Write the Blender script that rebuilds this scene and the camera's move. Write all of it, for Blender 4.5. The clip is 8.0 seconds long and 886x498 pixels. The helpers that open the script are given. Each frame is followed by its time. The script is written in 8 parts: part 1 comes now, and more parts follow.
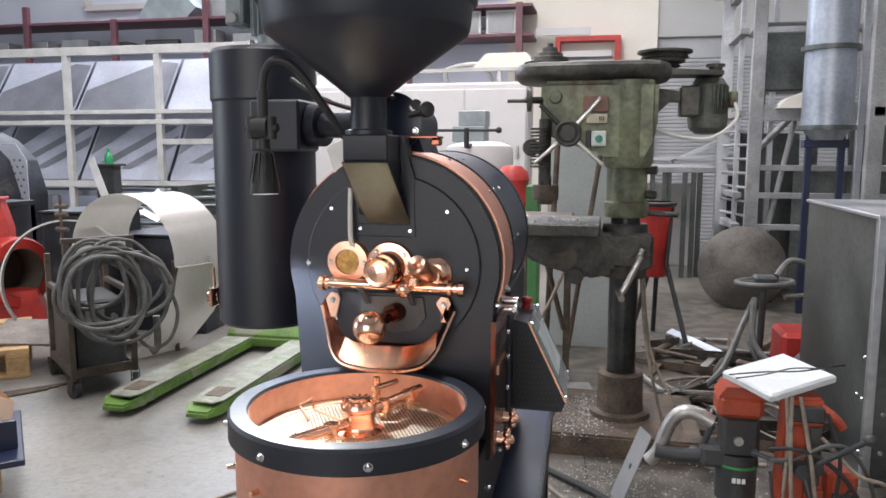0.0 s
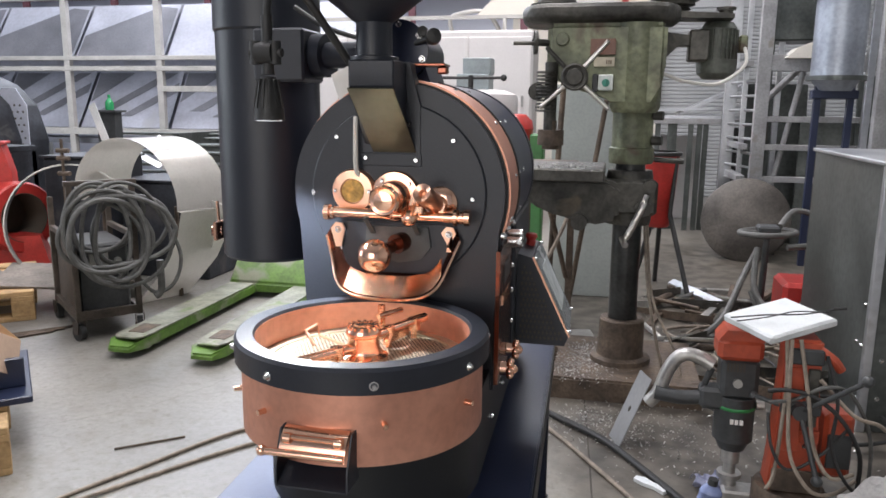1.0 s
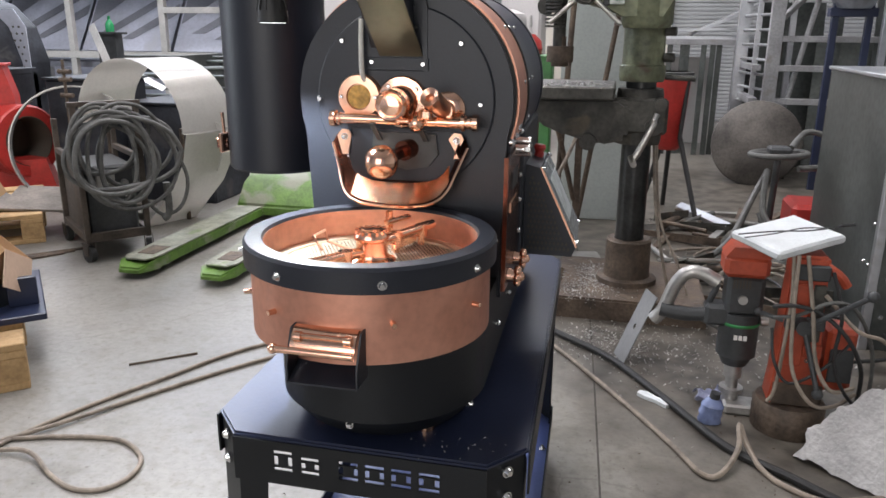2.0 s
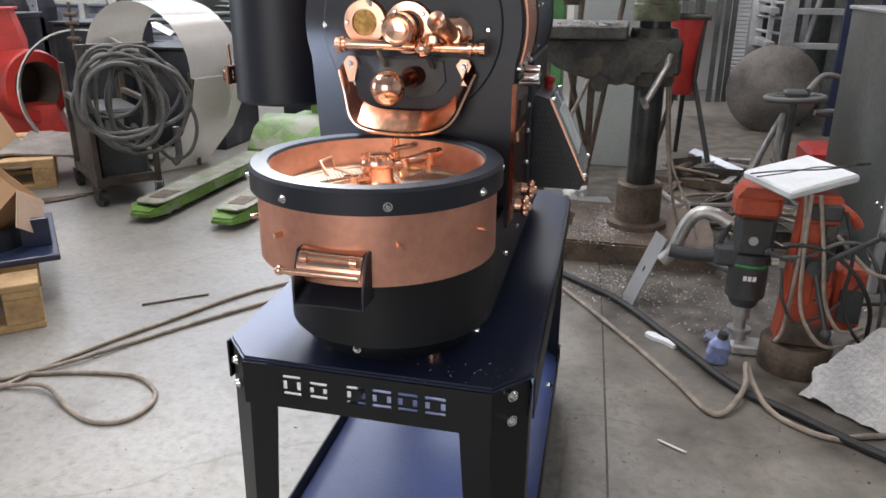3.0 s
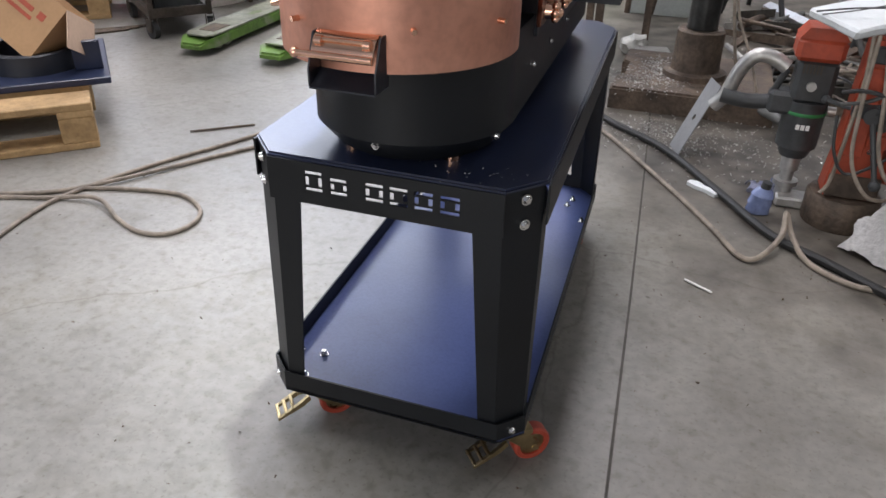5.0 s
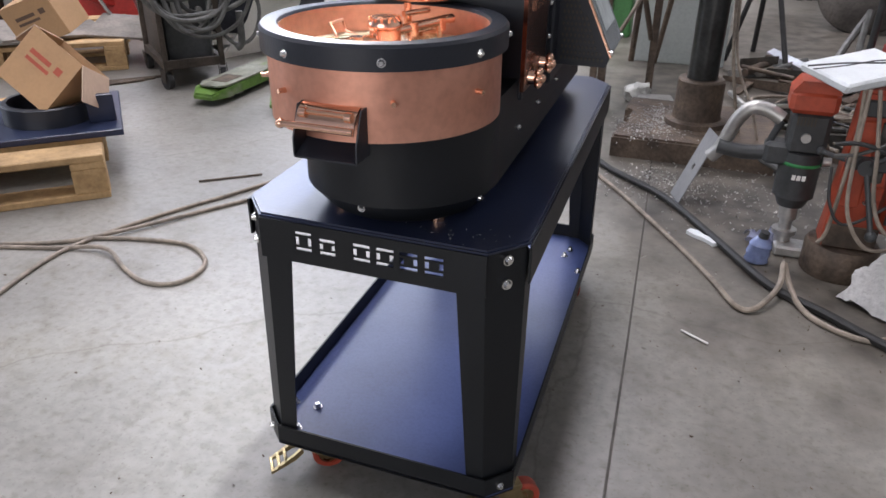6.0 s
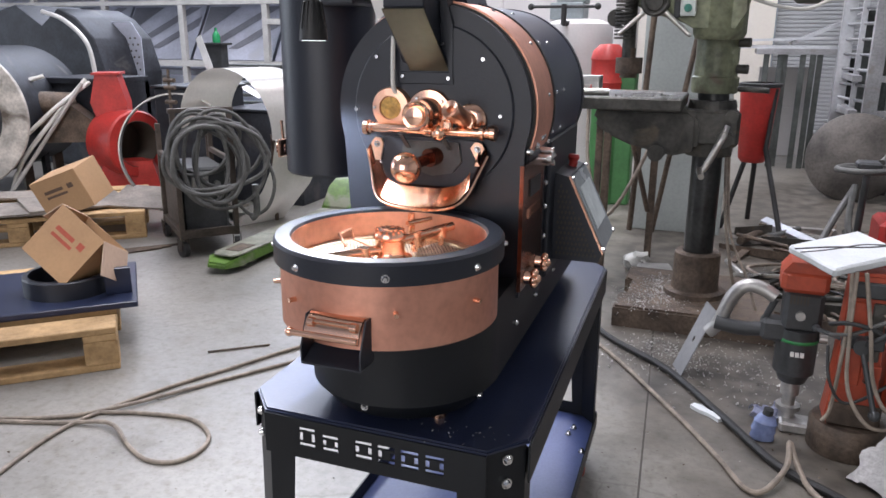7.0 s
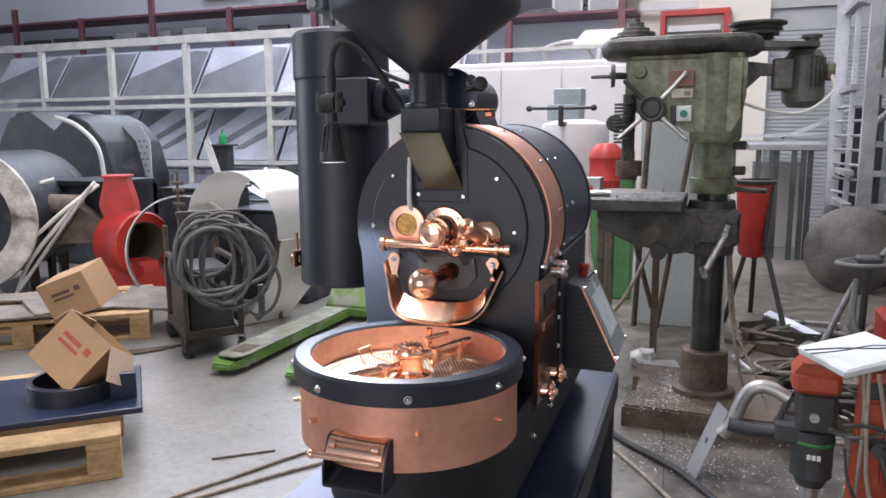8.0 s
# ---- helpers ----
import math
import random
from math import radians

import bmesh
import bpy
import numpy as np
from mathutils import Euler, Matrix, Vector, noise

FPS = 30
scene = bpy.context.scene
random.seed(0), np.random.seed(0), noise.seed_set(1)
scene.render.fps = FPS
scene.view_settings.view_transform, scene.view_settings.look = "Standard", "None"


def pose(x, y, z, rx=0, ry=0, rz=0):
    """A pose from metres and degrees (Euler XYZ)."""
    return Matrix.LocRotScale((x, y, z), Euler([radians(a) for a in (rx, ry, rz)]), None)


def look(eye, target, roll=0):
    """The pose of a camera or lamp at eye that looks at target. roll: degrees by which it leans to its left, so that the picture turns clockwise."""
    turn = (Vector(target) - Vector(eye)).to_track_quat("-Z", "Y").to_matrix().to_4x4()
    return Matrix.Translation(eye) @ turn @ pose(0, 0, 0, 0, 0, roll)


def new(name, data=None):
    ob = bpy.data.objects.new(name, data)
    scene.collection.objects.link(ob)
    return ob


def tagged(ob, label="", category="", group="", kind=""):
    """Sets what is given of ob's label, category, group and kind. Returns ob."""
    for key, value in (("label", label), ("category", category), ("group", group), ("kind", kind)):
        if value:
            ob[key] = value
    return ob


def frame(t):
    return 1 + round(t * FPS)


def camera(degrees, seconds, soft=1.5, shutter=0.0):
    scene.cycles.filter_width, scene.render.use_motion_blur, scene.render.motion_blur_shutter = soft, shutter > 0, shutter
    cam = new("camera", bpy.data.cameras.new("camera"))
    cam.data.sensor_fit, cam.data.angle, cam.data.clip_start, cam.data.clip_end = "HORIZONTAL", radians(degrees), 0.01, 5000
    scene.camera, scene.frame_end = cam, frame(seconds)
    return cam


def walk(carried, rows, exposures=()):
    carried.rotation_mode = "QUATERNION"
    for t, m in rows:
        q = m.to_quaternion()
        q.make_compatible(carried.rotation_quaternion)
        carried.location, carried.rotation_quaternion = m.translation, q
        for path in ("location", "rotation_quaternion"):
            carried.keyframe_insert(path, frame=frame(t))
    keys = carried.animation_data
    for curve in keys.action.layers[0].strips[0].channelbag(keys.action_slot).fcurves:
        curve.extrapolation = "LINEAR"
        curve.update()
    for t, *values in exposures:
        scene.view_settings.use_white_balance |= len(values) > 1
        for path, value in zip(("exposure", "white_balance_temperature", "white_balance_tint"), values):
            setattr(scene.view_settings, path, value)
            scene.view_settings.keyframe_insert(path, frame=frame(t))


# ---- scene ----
cam = camera(61.4, 8.0, soft=1.6)
PATH = [
    (0, (0.31, -0.817, 1.079), (-0.119, 1.12, 0.825), 0.1),
    (0.5, (0.309, -0.82, 1.067), (-0.12, 1.11, 0.761), 0.3),
    (1, (0.306, -0.82, 1.045), (-0.123, 1.096, 0.67), 0.6),
    (1.5, (0.306, -0.817, 1.026), (-0.128, 1.076, 0.549), 0.6),
    (1.7, (0.306, -0.82, 1.022), (-0.128, 1.064, 0.506), 0.6),
    (2.8, (0.309, -0.828, 0.991), (-0.139, 1.009, 0.337), 0.2),
    (3, (0.314, -0.831, 0.984), (-0.14, 0.993, 0.301), 0.3),
    (3.5, (0.328, -0.842, 0.962), (-0.124, 0.942, 0.178), 0.4),
    (4, (0.342, -0.852, 0.941), (-0.122, 0.887, 0.068), 0.9),
    (4.5, (0.357, -0.855, 0.919), (-0.152, 0.813, -0.059), 1.2),
    (4.7, (0.363, -0.856, 0.912), (-0.165, 0.788, -0.098), 1.2),
    (5.8, (0.407, -0.851, 0.935), (-0.182, 0.785, -0.053), 0.5),
    (6, (0.415, -0.85, 0.949), (-0.191, 0.82, 0.031), 0.5),
    (6.5, (0.429, -0.849, 0.99), (-0.217, 0.899, 0.265), 0.6),
    (7, (0.43, -0.866, 1.027), (-0.248, 0.936, 0.485), 0.3),
    (7.5, (0.423, -0.88, 1.045), (-0.269, 0.951, 0.635), -0.1),
    (8, (0.409, -0.884, 1.065), (-0.285, 0.967, 0.761), -0.3),
]
walk(cam, [(t, look(eye, target, roll)) for t, eye, target, roll in PATH],
     exposures=((0.0, 0.29, 6560, 7), (1.5, 0.21, 6600, 7), (4.5, 0.12, 6560, 7), (6.0, 0.18, 6380, 10), (8.0, 0.30, 6300, 10)))

# ---- world and large lights ----
world = bpy.data.worlds.new("world")
scene.world = world
world.use_nodes = True
world.node_tree.nodes["Background"].inputs[0].default_value = (0.80, 0.88, 1.0, 1)
world.node_tree.nodes["Background"].inputs[1].default_value = 0.25


def area_lamp(name, m, sx, sy, watts, col):
    d = bpy.data.lights.new(name, "AREA")
    d.shape, d.size, d.size_y, d.energy, d.color = "RECTANGLE", sx, sy, watts, col
    ob = new(name, d)
    ob.matrix_world = m
    return ob


# long ceiling luminaires of the hall, added out of view
for lx, ly, w in ((-4.2, 4.6, 120), (-4.2, 0.3, 80), (-0.6, 4.6, 160), (-0.6, 0.9, 120), (3.2, 4.2, 50)):
    area_lamp("hall_light", pose(lx, ly, 4.78), 0.7, 2.8, w, (0.99, 0.94, 1.0))
# unseen fill lamps added behind the camera and at the west, without gates
area_lamp("gate_daylight", look((-0.6, -6.6, 2.1), (0, 0.6, 0.8)), 4.2, 3.6, 150, (1.0, 0.95, 0.93))
area_lamp("side_gate_daylight", look((-9.5, 0.5, 2.0), (0, 1.5, 0.6)), 2.6, 3.0, 130, (0.84, 0.90, 1.0))
# daylight through the high window band of the back wall
area_lamp("clerestory_daylight", look((-2.6, 8.35, 4.5), (-1.2, 0.5, 1.2)), 9.6, 2.8, 560, (0.80, 0.85, 1.0))

# the lit work lamp over the cooling tray
spot = bpy.data.lights.new("work_lamp_light", "SPOT")
spot.energy, spot.color, spot.spot_size, spot.spot_blend, spot.shadow_soft_size = 33, (0.93, 0.96, 1.0), radians(108), 0.4, 0.012
new("work_lamp_light", spot).matrix_world = look((-0.152, 0.135, 1.0215), (-0.12, -0.22, 0.0))

# ---- materials ----


def mat(name, col, rough=0.5, metal=0.0, var=0.18, scale=6.0, bump=0.08, fine=70.0, col2=None, rvar=0.12, rand=0.0, spec=0.5, coords="Object", stain=None, clear=0.0):
    m = bpy.data.materials.new(name)
    m.use_nodes = True
    nt = m.node_tree
    n, l = nt.nodes, nt.links
    bs = n["Principled BSDF"]
    bs.inputs["Metallic"].default_value = metal
    bs.inputs["Specular IOR Level"].default_value = spec
    bs.inputs["Coat Weight"].default_value = clear
    tc = n.new("ShaderNodeTexCoord")
    big, small = n.new("ShaderNodeTexNoise"), n.new("ShaderNodeTexNoise")
    big.inputs["Scale"].default_value, big.inputs["Detail"].default_value = scale, 6
    small.inputs["Scale"].default_value, small.inputs["Detail"].default_value = fine, 5
    for t in (big, small):
        l.new(tc.outputs[coords], t.inputs["Vector"])
    ramp = n.new("ShaderNodeValToRGB")
    a = [max(0, c * (1 - var)) for c in col]
    b = list(col2) if col2 else [min(1, c * (1 + var)) for c in col]
    ramp.color_ramp.elements[0].position, ramp.color_ramp.elements[1].position = 0.35, 0.65
    ramp.color_ramp.elements[0].color, ramp.color_ramp.elements[1].color = (*a, 1), (*b, 1)
    l.new(big.outputs["Fac"], ramp.inputs["Fac"])
    mix = n.new("ShaderNodeMix")
    mix.data_type, mix.blend_type = "RGBA", "MULTIPLY"
    mix.inputs["Factor"].default_value = min(1.0, var * 1.6)
    l.new(ramp.outputs["Color"], mix.inputs["A"])
    grey = n.new("ShaderNodeValToRGB")
    grey.color_ramp.elements[0].position, grey.color_ramp.elements[1].position = 0.3, 0.6
    grey.color_ramp.elements[0].color = (0.45, 0.45, 0.45, 1)
    l.new(small.outputs["Fac"], grey.inputs["Fac"])
    l.new(grey.outputs["Color"], mix.inputs["B"])
    out = mix.outputs["Result"]
    if stain:
        third = n.new("ShaderNodeTexNoise")
        third.inputs["Scale"].default_value, third.inputs["Detail"].default_value, third.inputs["Distortion"].default_value = stain[0], 8, 0.6
        l.new(tc.outputs[coords], third.inputs["Vector"])
        sr = n.new("ShaderNodeValToRGB")
        sr.color_ramp.elements[0].position, sr.color_ramp.elements[1].position = stain[1], stain[1] + 0.12
        l.new(third.outputs["Fac"], sr.inputs["Fac"])
        m3 = n.new("ShaderNodeMix")
        m3.data_type = "RGBA"
        l.new(sr.outputs["Color"], m3.inputs["Factor"])
        l.new(out, m3.inputs["A"])
        m3.inputs["B"].default_value = (*stain[2], 1)
        out = m3.outputs["Result"]
    if rand:
        oi = n.new("ShaderNodeObjectInfo")
        mr = n.new("ShaderNodeMapRange")
        mr.inputs["To Min"].default_value, mr.inputs["To Max"].default_value = 1 - rand, 1 + rand
        l.new(oi.outputs["Random"], mr.inputs["Value"])
        hs = n.new("ShaderNodeHueSaturation")
        l.new(mr.outputs["Result"], hs.inputs["Value"])
        l.new(out, hs.inputs["Color"])
        out = hs.outputs["Color"]
    l.new(out, bs.inputs["Base Color"])
    rr = n.new("ShaderNodeMapRange")
    rr.inputs["To Min"].default_value, rr.inputs["To Max"].default_value = max(0.02, rough - rvar), min(1, rough + rvar)
    l.new(big.outputs["Fac"], rr.inputs["Value"])
    l.new(rr.outputs["Result"], bs.inputs["Roughness"])
    if bump:
        bp = n.new("ShaderNodeBump")
        bp.inputs["Strength"].default_value, bp.inputs["Distance"].default_value = bump, 0.01
        l.new(small.outputs["Fac"], bp.inputs["Height"])
        l.new(bp.outputs["Normal"], bs.inputs["Normal"])
    return m


def glow(name, col, strength):
    m = bpy.data.materials.new(name)
    m.use_nodes = True
    bs = m.node_tree.nodes["Principled BSDF"]
    bs.inputs["Base Color"].default_value = (*col, 1)
    bs.inputs["Emission Color"].default_value = (*col, 1)
    bs.inputs["Emission Strength"].default_value = strength
    return m


M_CONCRETE = mat("concrete_floor", (0.225, 0.214, 0.193), 0.40, 0, 0.2, 1.3, 0.06, 45, col2=(0.295, 0.284, 0.260), rvar=0.12, stain=(2.1, 0.64, (0.15, 0.142, 0.125)))


def worn_concrete(m):
    """Hairline cracks, blotches and dark oil spots on the concrete."""
    nt = m.node_tree
    n, l = nt.nodes, nt.links
    bs = n["Principled BSDF"]
    src = bs.inputs["Base Color"].links[0].from_socket
    tc = n.new("ShaderNodeTexCoord")
    warp = n.new("ShaderNodeTexNoise")
    warp.inputs["Scale"].default_value, warp.inputs["Detail"].default_value = 3.0, 6
    l.new(tc.outputs["Object"], warp.inputs["Vector"])
    add = n.new("ShaderNodeMixRGB")
    add.blend_type = "ADD"
    add.inputs[0].default_value = 0.22
    l.new(tc.outputs["Object"], add.inputs[1])
    l.new(warp.outputs["Color"], add.inputs[2])

    def layer(prev, fac, col):
        mx = n.new("ShaderNodeMix")
        mx.data_type, mx.blend_type = "RGBA", "MULTIPLY"
        l.new(fac, mx.inputs["Factor"])
        l.new(prev, mx.inputs["A"])
        mx.inputs["B"].default_value = (*col, 1)
        return mx.outputs["Result"]

    def band(sock, a, b, to0, to1):
        mr = n.new("ShaderNodeMapRange")
        mr.inputs["From Min"].default_value, mr.inputs["From Max"].default_value = a, b
        mr.inputs["To Min"].default_value, mr.inputs["To Max"].default_value = to0, to1
        l.new(sock, mr.inputs["Value"])
        return mr.outputs["Result"]

    edge = n.new("ShaderNodeTexVoronoi")
    edge.feature = "DISTANCE_TO_EDGE"
    edge.inputs["Scale"].default_value = 0.75
    l.new(add.outputs[0], edge.inputs["Vector"])
    out = layer(src, band(edge.outputs["Distance"], 0.0, 0.0035, 0.38, 0.0), (0.40, 0.36, 0.30))
    for sc, lo, hi, amount, col in ((9.0, 0.50, 0.72, 0.75, (0.72, 0.70, 0.65)), (34.0, 0.54, 0.70, 0.75, (0.74, 0.72, 0.67)), (120.0, 0.56, 0.72, 0.7, (0.66, 0.64, 0.60)), (2.6, 0.52, 0.70, 0.5, (0.80, 0.77, 0.70))):
        blot = n.new("ShaderNodeTexNoise")
        blot.inputs["Scale"].default_value, blot.inputs["Detail"].default_value = sc, 7
        l.new(tc.outputs["Object"], blot.inputs["Vector"])
        out = layer(out, band(blot.outputs["Fac"], lo, hi, 0.0, amount), col)
    for sc, r0, r1, amount in ((3.1, 0.03, 0.085, 0.75), (11.0, 0.03, 0.07, 0.8)):
        spot_cells = n.new("ShaderNodeTexVoronoi")
        spot_cells.inputs["Scale"].default_value = sc
        l.new(add.outputs[0], spot_cells.inputs["Vector"])
        sel = n.new("ShaderNodeSeparateColor")
        l.new(spot_cells.outputs["Color"], sel.inputs["Color"])
        mul = n.new("ShaderNodeMath")
        mul.operation = "MULTIPLY"
        l.new(band(spot_cells.outputs["Distance"], r0, r1, amount, 0.0), mul.inputs[0])
        l.new(band(sel.outputs["Red"], 0.62, 0.7, 0.0, 1.0), mul.inputs[1])
        out = layer(out, mul.outputs["Value"], (0.40, 0.37, 0.32))
    # oily dirt trodden into the floor round the drills
    mp = n.new("ShaderNodeMapping")
    mp.vector_type = "TEXTURE"
    mp.inputs["Location"].default_value = (1.45, 2.95, 0)
    mp.inputs["Scale"].default_value = (1.35, 2.2, 1)
    l.new(tc.outputs["Object"], mp.inputs["Vector"])
    ln = n.new("ShaderNodeVectorMath")
    ln.operation = "LENGTH"
    l.new(mp.outputs["Vector"], ln.inputs[0])
    ragged = n.new("ShaderNodeTexNoise")
    ragged.inputs["Scale"].default_value, ragged.inputs["Detail"].default_value = 5.0, 9
    l.new(tc.outputs["Object"], ragged.inputs["Vector"])
    sm = n.new("ShaderNodeMath")
    sm.operation = "MULTIPLY_ADD"
    l.new(ragged.outputs["Fac"], sm.inputs[0])
    sm.inputs[1].default_value = 0.7
    l.new(ln.outputs["Value"], sm.inputs[2])
    out = layer(out, band(sm.outputs["Value"], 1.55, 2.15, 0.45, 0.0), (0.74, 0.68, 0.58))
    grime = n.new("ShaderNodeTexNoise")
    grime.inputs["Scale"].default_value, grime.inputs["Detail"].default_value = 11.0, 9
    l.new(tc.outputs["Object"], grime.inputs["Vector"])
    gr = n.new("ShaderNodeValToRGB")
    gr.color_ramp.elements[0].position, gr.color_ramp.elements[1].position = 0.38, 0.66
    gr.color_ramp.elements[0].color, gr.color_ramp.elements[1].color = (0.042, 0.036, 0.029, 1), (0.140, 0.124, 0.102, 1)
    l.new(grime.outputs["Fac"], gr.inputs["Fac"])
    mx = n.new("ShaderNodeMix")
    mx.data_type = "RGBA"
    l.new(band(sm.outputs["Value"], 1.38, 1.62, 0.92, 0.0), mx.inputs["Factor"])
    l.new(out, mx.inputs["A"])
    l.new(gr.outputs["Color"], mx.inputs["B"])
    l.new(mx.outputs["Result"], bs.inputs["Base Color"])


worn_concrete(M_CONCRETE)
M_JOINT = mat("floor_joint", (0.085, 0.076, 0.065), 0.8, 0, 0.3)
M_BLACK = mat("black_powder_coat", (0.014, 0.017, 0.026), 0.43, 0, 0.12, 5, 0.05, 300, rvar=0.05)
M_CARTBLACK = mat("black_sheet_paint", (0.0065, 0.008, 0.0105), 0.46, 0, 0.15, 5, 0.04, 300, rvar=0.05, spec=0.36)
M_NAVY = mat("dark_navy_sheet", (0.021, 0.028, 0.060), 0.30, 0, 0.15, 4, 0.03, 200, rvar=0.06)
# the tabletop's paint again, with reflected blue light put into its colour
M_SHELF = mat("navy_paint_with_light", (0.085, 0.120, 0.310), 0.34, 0, 0.15, 4, 0.03, 200, rvar=0.06, spec=0.5)
M_COPPER = mat("brushed_copper", (0.92, 0.54, 0.38), 0.30, 1.0, 0.10, 5, 0.03, 120, rvar=0.07)
M_COPPER_S = mat("satin_copper_sheet", (0.70, 0.335, 0.235), 0.44, 0.75, 0.14, 7, 0.02, 90, col2=(0.77, 0.395, 0.285), rvar=0.06)
M_COPPER_P = mat("polished_copper", (0.97, 0.58, 0.41), 0.15, 1.0, 0.06, 8, 0.0, 60, rvar=0.05)
# copper darkened in colour; on the side plate this is a dark reflection
M_COPPER_D = mat("darkened_copper", (0.24, 0.09, 0.06), 0.20, 0.95, 0.25, 8, 0.02)
M_STEEL = mat("stainless_bolt", (0.78, 0.78, 0.78), 0.22, 1.0, 0.08, 20, 0.0)
M_BRASS = mat("zinc_yellow_steel", (0.46, 0.36, 0.20), 0.3, 1.0, 0.2, 20)
M_GOLD = mat("gold_dial", (0.60, 0.37, 0.11), 0.5, 0.4, 0.35, 90, 0.3, 160)
M_REDWHEEL = mat("red_polyurethane", (0.36, 0.055, 0.03), 0.5)
M_SIEVE = mat("perforated_sheet", (0.78, 0.70, 0.56), 0.34, 0.85, 0.15, 10)
M_HOLE = mat("sieve_hole", (0.07, 0.058, 0.045), 0.9, 0, 0.1)
# olive reflection put into the colour of the black chute's sloping front
M_BULL = mat("olive_reflection_colour", (0.11, 0.105, 0.075), 0.30, 0.55, 0.15, 4, 0.02)
M_PAPER = mat("white_paper", (0.80, 0.79, 0.76), 0.7, 0, 0.06)
M_GREYMOTOR = mat("grey_motor_paint", (0.27, 0.31, 0.32), 0.45, 0.1, 0.15)
M_SCREEN = mat("grey_screen_panel", (0.30, 0.33, 0.34), 0.25, 0.2, 0.08)
M_SCREEN2 = mat("pale_screen", (0.55, 0.60, 0.60), 0.2, 0, 0.06, 30)
M_RUBBER = mat("black_rubber", (0.022, 0.022, 0.022), 0.55, 0, 0.2)
M_CABLE = mat("grey_cable", (0.095, 0.095, 0.09), 0.55, 0, 0.25, 20)
M_CABLE2 = mat("pale_cable", (0.27, 0.225, 0.18), 0.6, 0, 0.25, 20)
M_WHITECABLE = mat("white_cable", (0.70, 0.69, 0.64), 0.5, 0, 0.1)
M_DRILLGREEN = mat("worn_green_enamel", (0.185, 0.20, 0.125), 0.45, 0.1, 0.4, 9, 0.25, 55, col2=(0.265, 0.285, 0.175), stain=(7, 0.57, (0.10, 0.075, 0.05)))
M_DRILLDARK = mat("oily_cast_iron", (0.060, 0.058, 0.052), 0.45, 0.4, 0.4, 9, 0.35, 60, col2=(0.115, 0.11, 0.095), stain=(8, 0.62, (0.14, 0.115, 0.08)))
M_DRILLCOL = mat("dark_steel_column", (0.055, 0.056, 0.055), 0.32, 0.7, 0.3, 10, 0.05)
M_RUST = mat("rusty_brown_steel", (0.115, 0.085, 0.065), 0.6, 0.3, 0.4, 12, 0.3, 80, col2=(0.17, 0.125, 0.09))
M_BRIGHT = mat("bright_steel_rod", (0.62, 0.60, 0.56), 0.3, 1.0, 0.2)
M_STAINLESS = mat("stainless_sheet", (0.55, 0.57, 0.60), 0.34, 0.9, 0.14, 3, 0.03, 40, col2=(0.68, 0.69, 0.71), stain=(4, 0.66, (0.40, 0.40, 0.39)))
M_STAIN_DARK = mat("dark_stainless", (0.095, 0.105, 0.10), 0.40, 0.7, 0.25, 2.5, 0.04, 40, col2=(0.165, 0.178, 0.17), stain=(3, 0.62, (0.10, 0.092, 0.08)))
M_ALU = mat("mill_aluminium_frame", (0.50, 0.485, 0.46), 0.5, 0.35, 0.15, 5, 0.1)
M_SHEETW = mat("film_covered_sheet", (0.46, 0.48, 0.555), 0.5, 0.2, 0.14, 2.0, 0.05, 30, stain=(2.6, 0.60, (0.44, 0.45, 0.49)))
M_SILO = mat("blue_grey_steel", (0.34, 0.37, 0.42), 0.42, 0.7, 0.2, 3, 0.05, 40, stain=(4, 0.62, (0.26, 0.27, 0.29)))
# sheet with shade put into its colour, for bin shadows and lower beam
M_SHEETD = mat("shade_toned_sheet", (0.23, 0.235, 0.265), 0.5, 0.4, 0.2, 2.0)
M_SHELFBROWN = mat("plum_red_shelf_paint", (0.145, 0.055, 0.070), 0.5, 0, 0.2)
M_WALL = mat("white_hall_wall", (0.63, 0.66, 0.74), 0.8, 0, 0.06, 0.8, 0.05)
M_WALLCREAM = mat("cream_wall_panel", (0.74, 0.70, 0.62), 0.7, 0, 0.05, 1.0, 0.05)
M_WALLGREY = mat("grey_wall_panel", (0.47, 0.47, 0.46), 0.7, 0, 0.08, 1.0, 0.05)
M_TANKEND = mat("grey_brown_scaled_steel", (0.075, 0.066, 0.058), 0.6, 0.4, 0.35, 5, 0.15, 60, col2=(0.12, 0.108, 0.095))
M_TOWER = mat("dull_grey_tower_steel", (0.33, 0.33, 0.335), 0.5, 0.4, 0.25, 4, 0.1, stain=(5, 0.62, (0.22, 0.20, 0.17)))
M_ROLL = mat("white_coated_sheet", (0.66, 0.64, 0.60), 0.32, 0.25, 0.08, 3, 0.02)
M_BOTTLE = mat("dusty_blue_bottle", (0.22, 0.27, 0.46), 0.22, 0, 0.2, 30)
M_SHUTTER = mat("grey_roller_shutter", (0.40, 0.41, 0.42), 0.6, 0.1, 0.1, 2)
M_CEIL = mat("hall_ceiling", (0.52, 0.53, 0.55), 0.85, 0, 0.08, 0.7)
M_RED = mat("red_enamel", (0.43, 0.032, 0.026), 0.42, 0, 0.2, 8, 0.05, stain=(6, 0.66, (0.33, 0.05, 0.04)))
M_ORANGE = mat("orange_red_machine_paint", (0.40, 0.065, 0.028), 0.45, 0, 0.2, 10, 0.08, stain=(9, 0.62, (0.20, 0.06, 0.04)))
M_PLASTIC = mat("dark_grey_plastic", (0.045, 0.048, 0.05), 0.5, 0, 0.25, 14, 0.1)
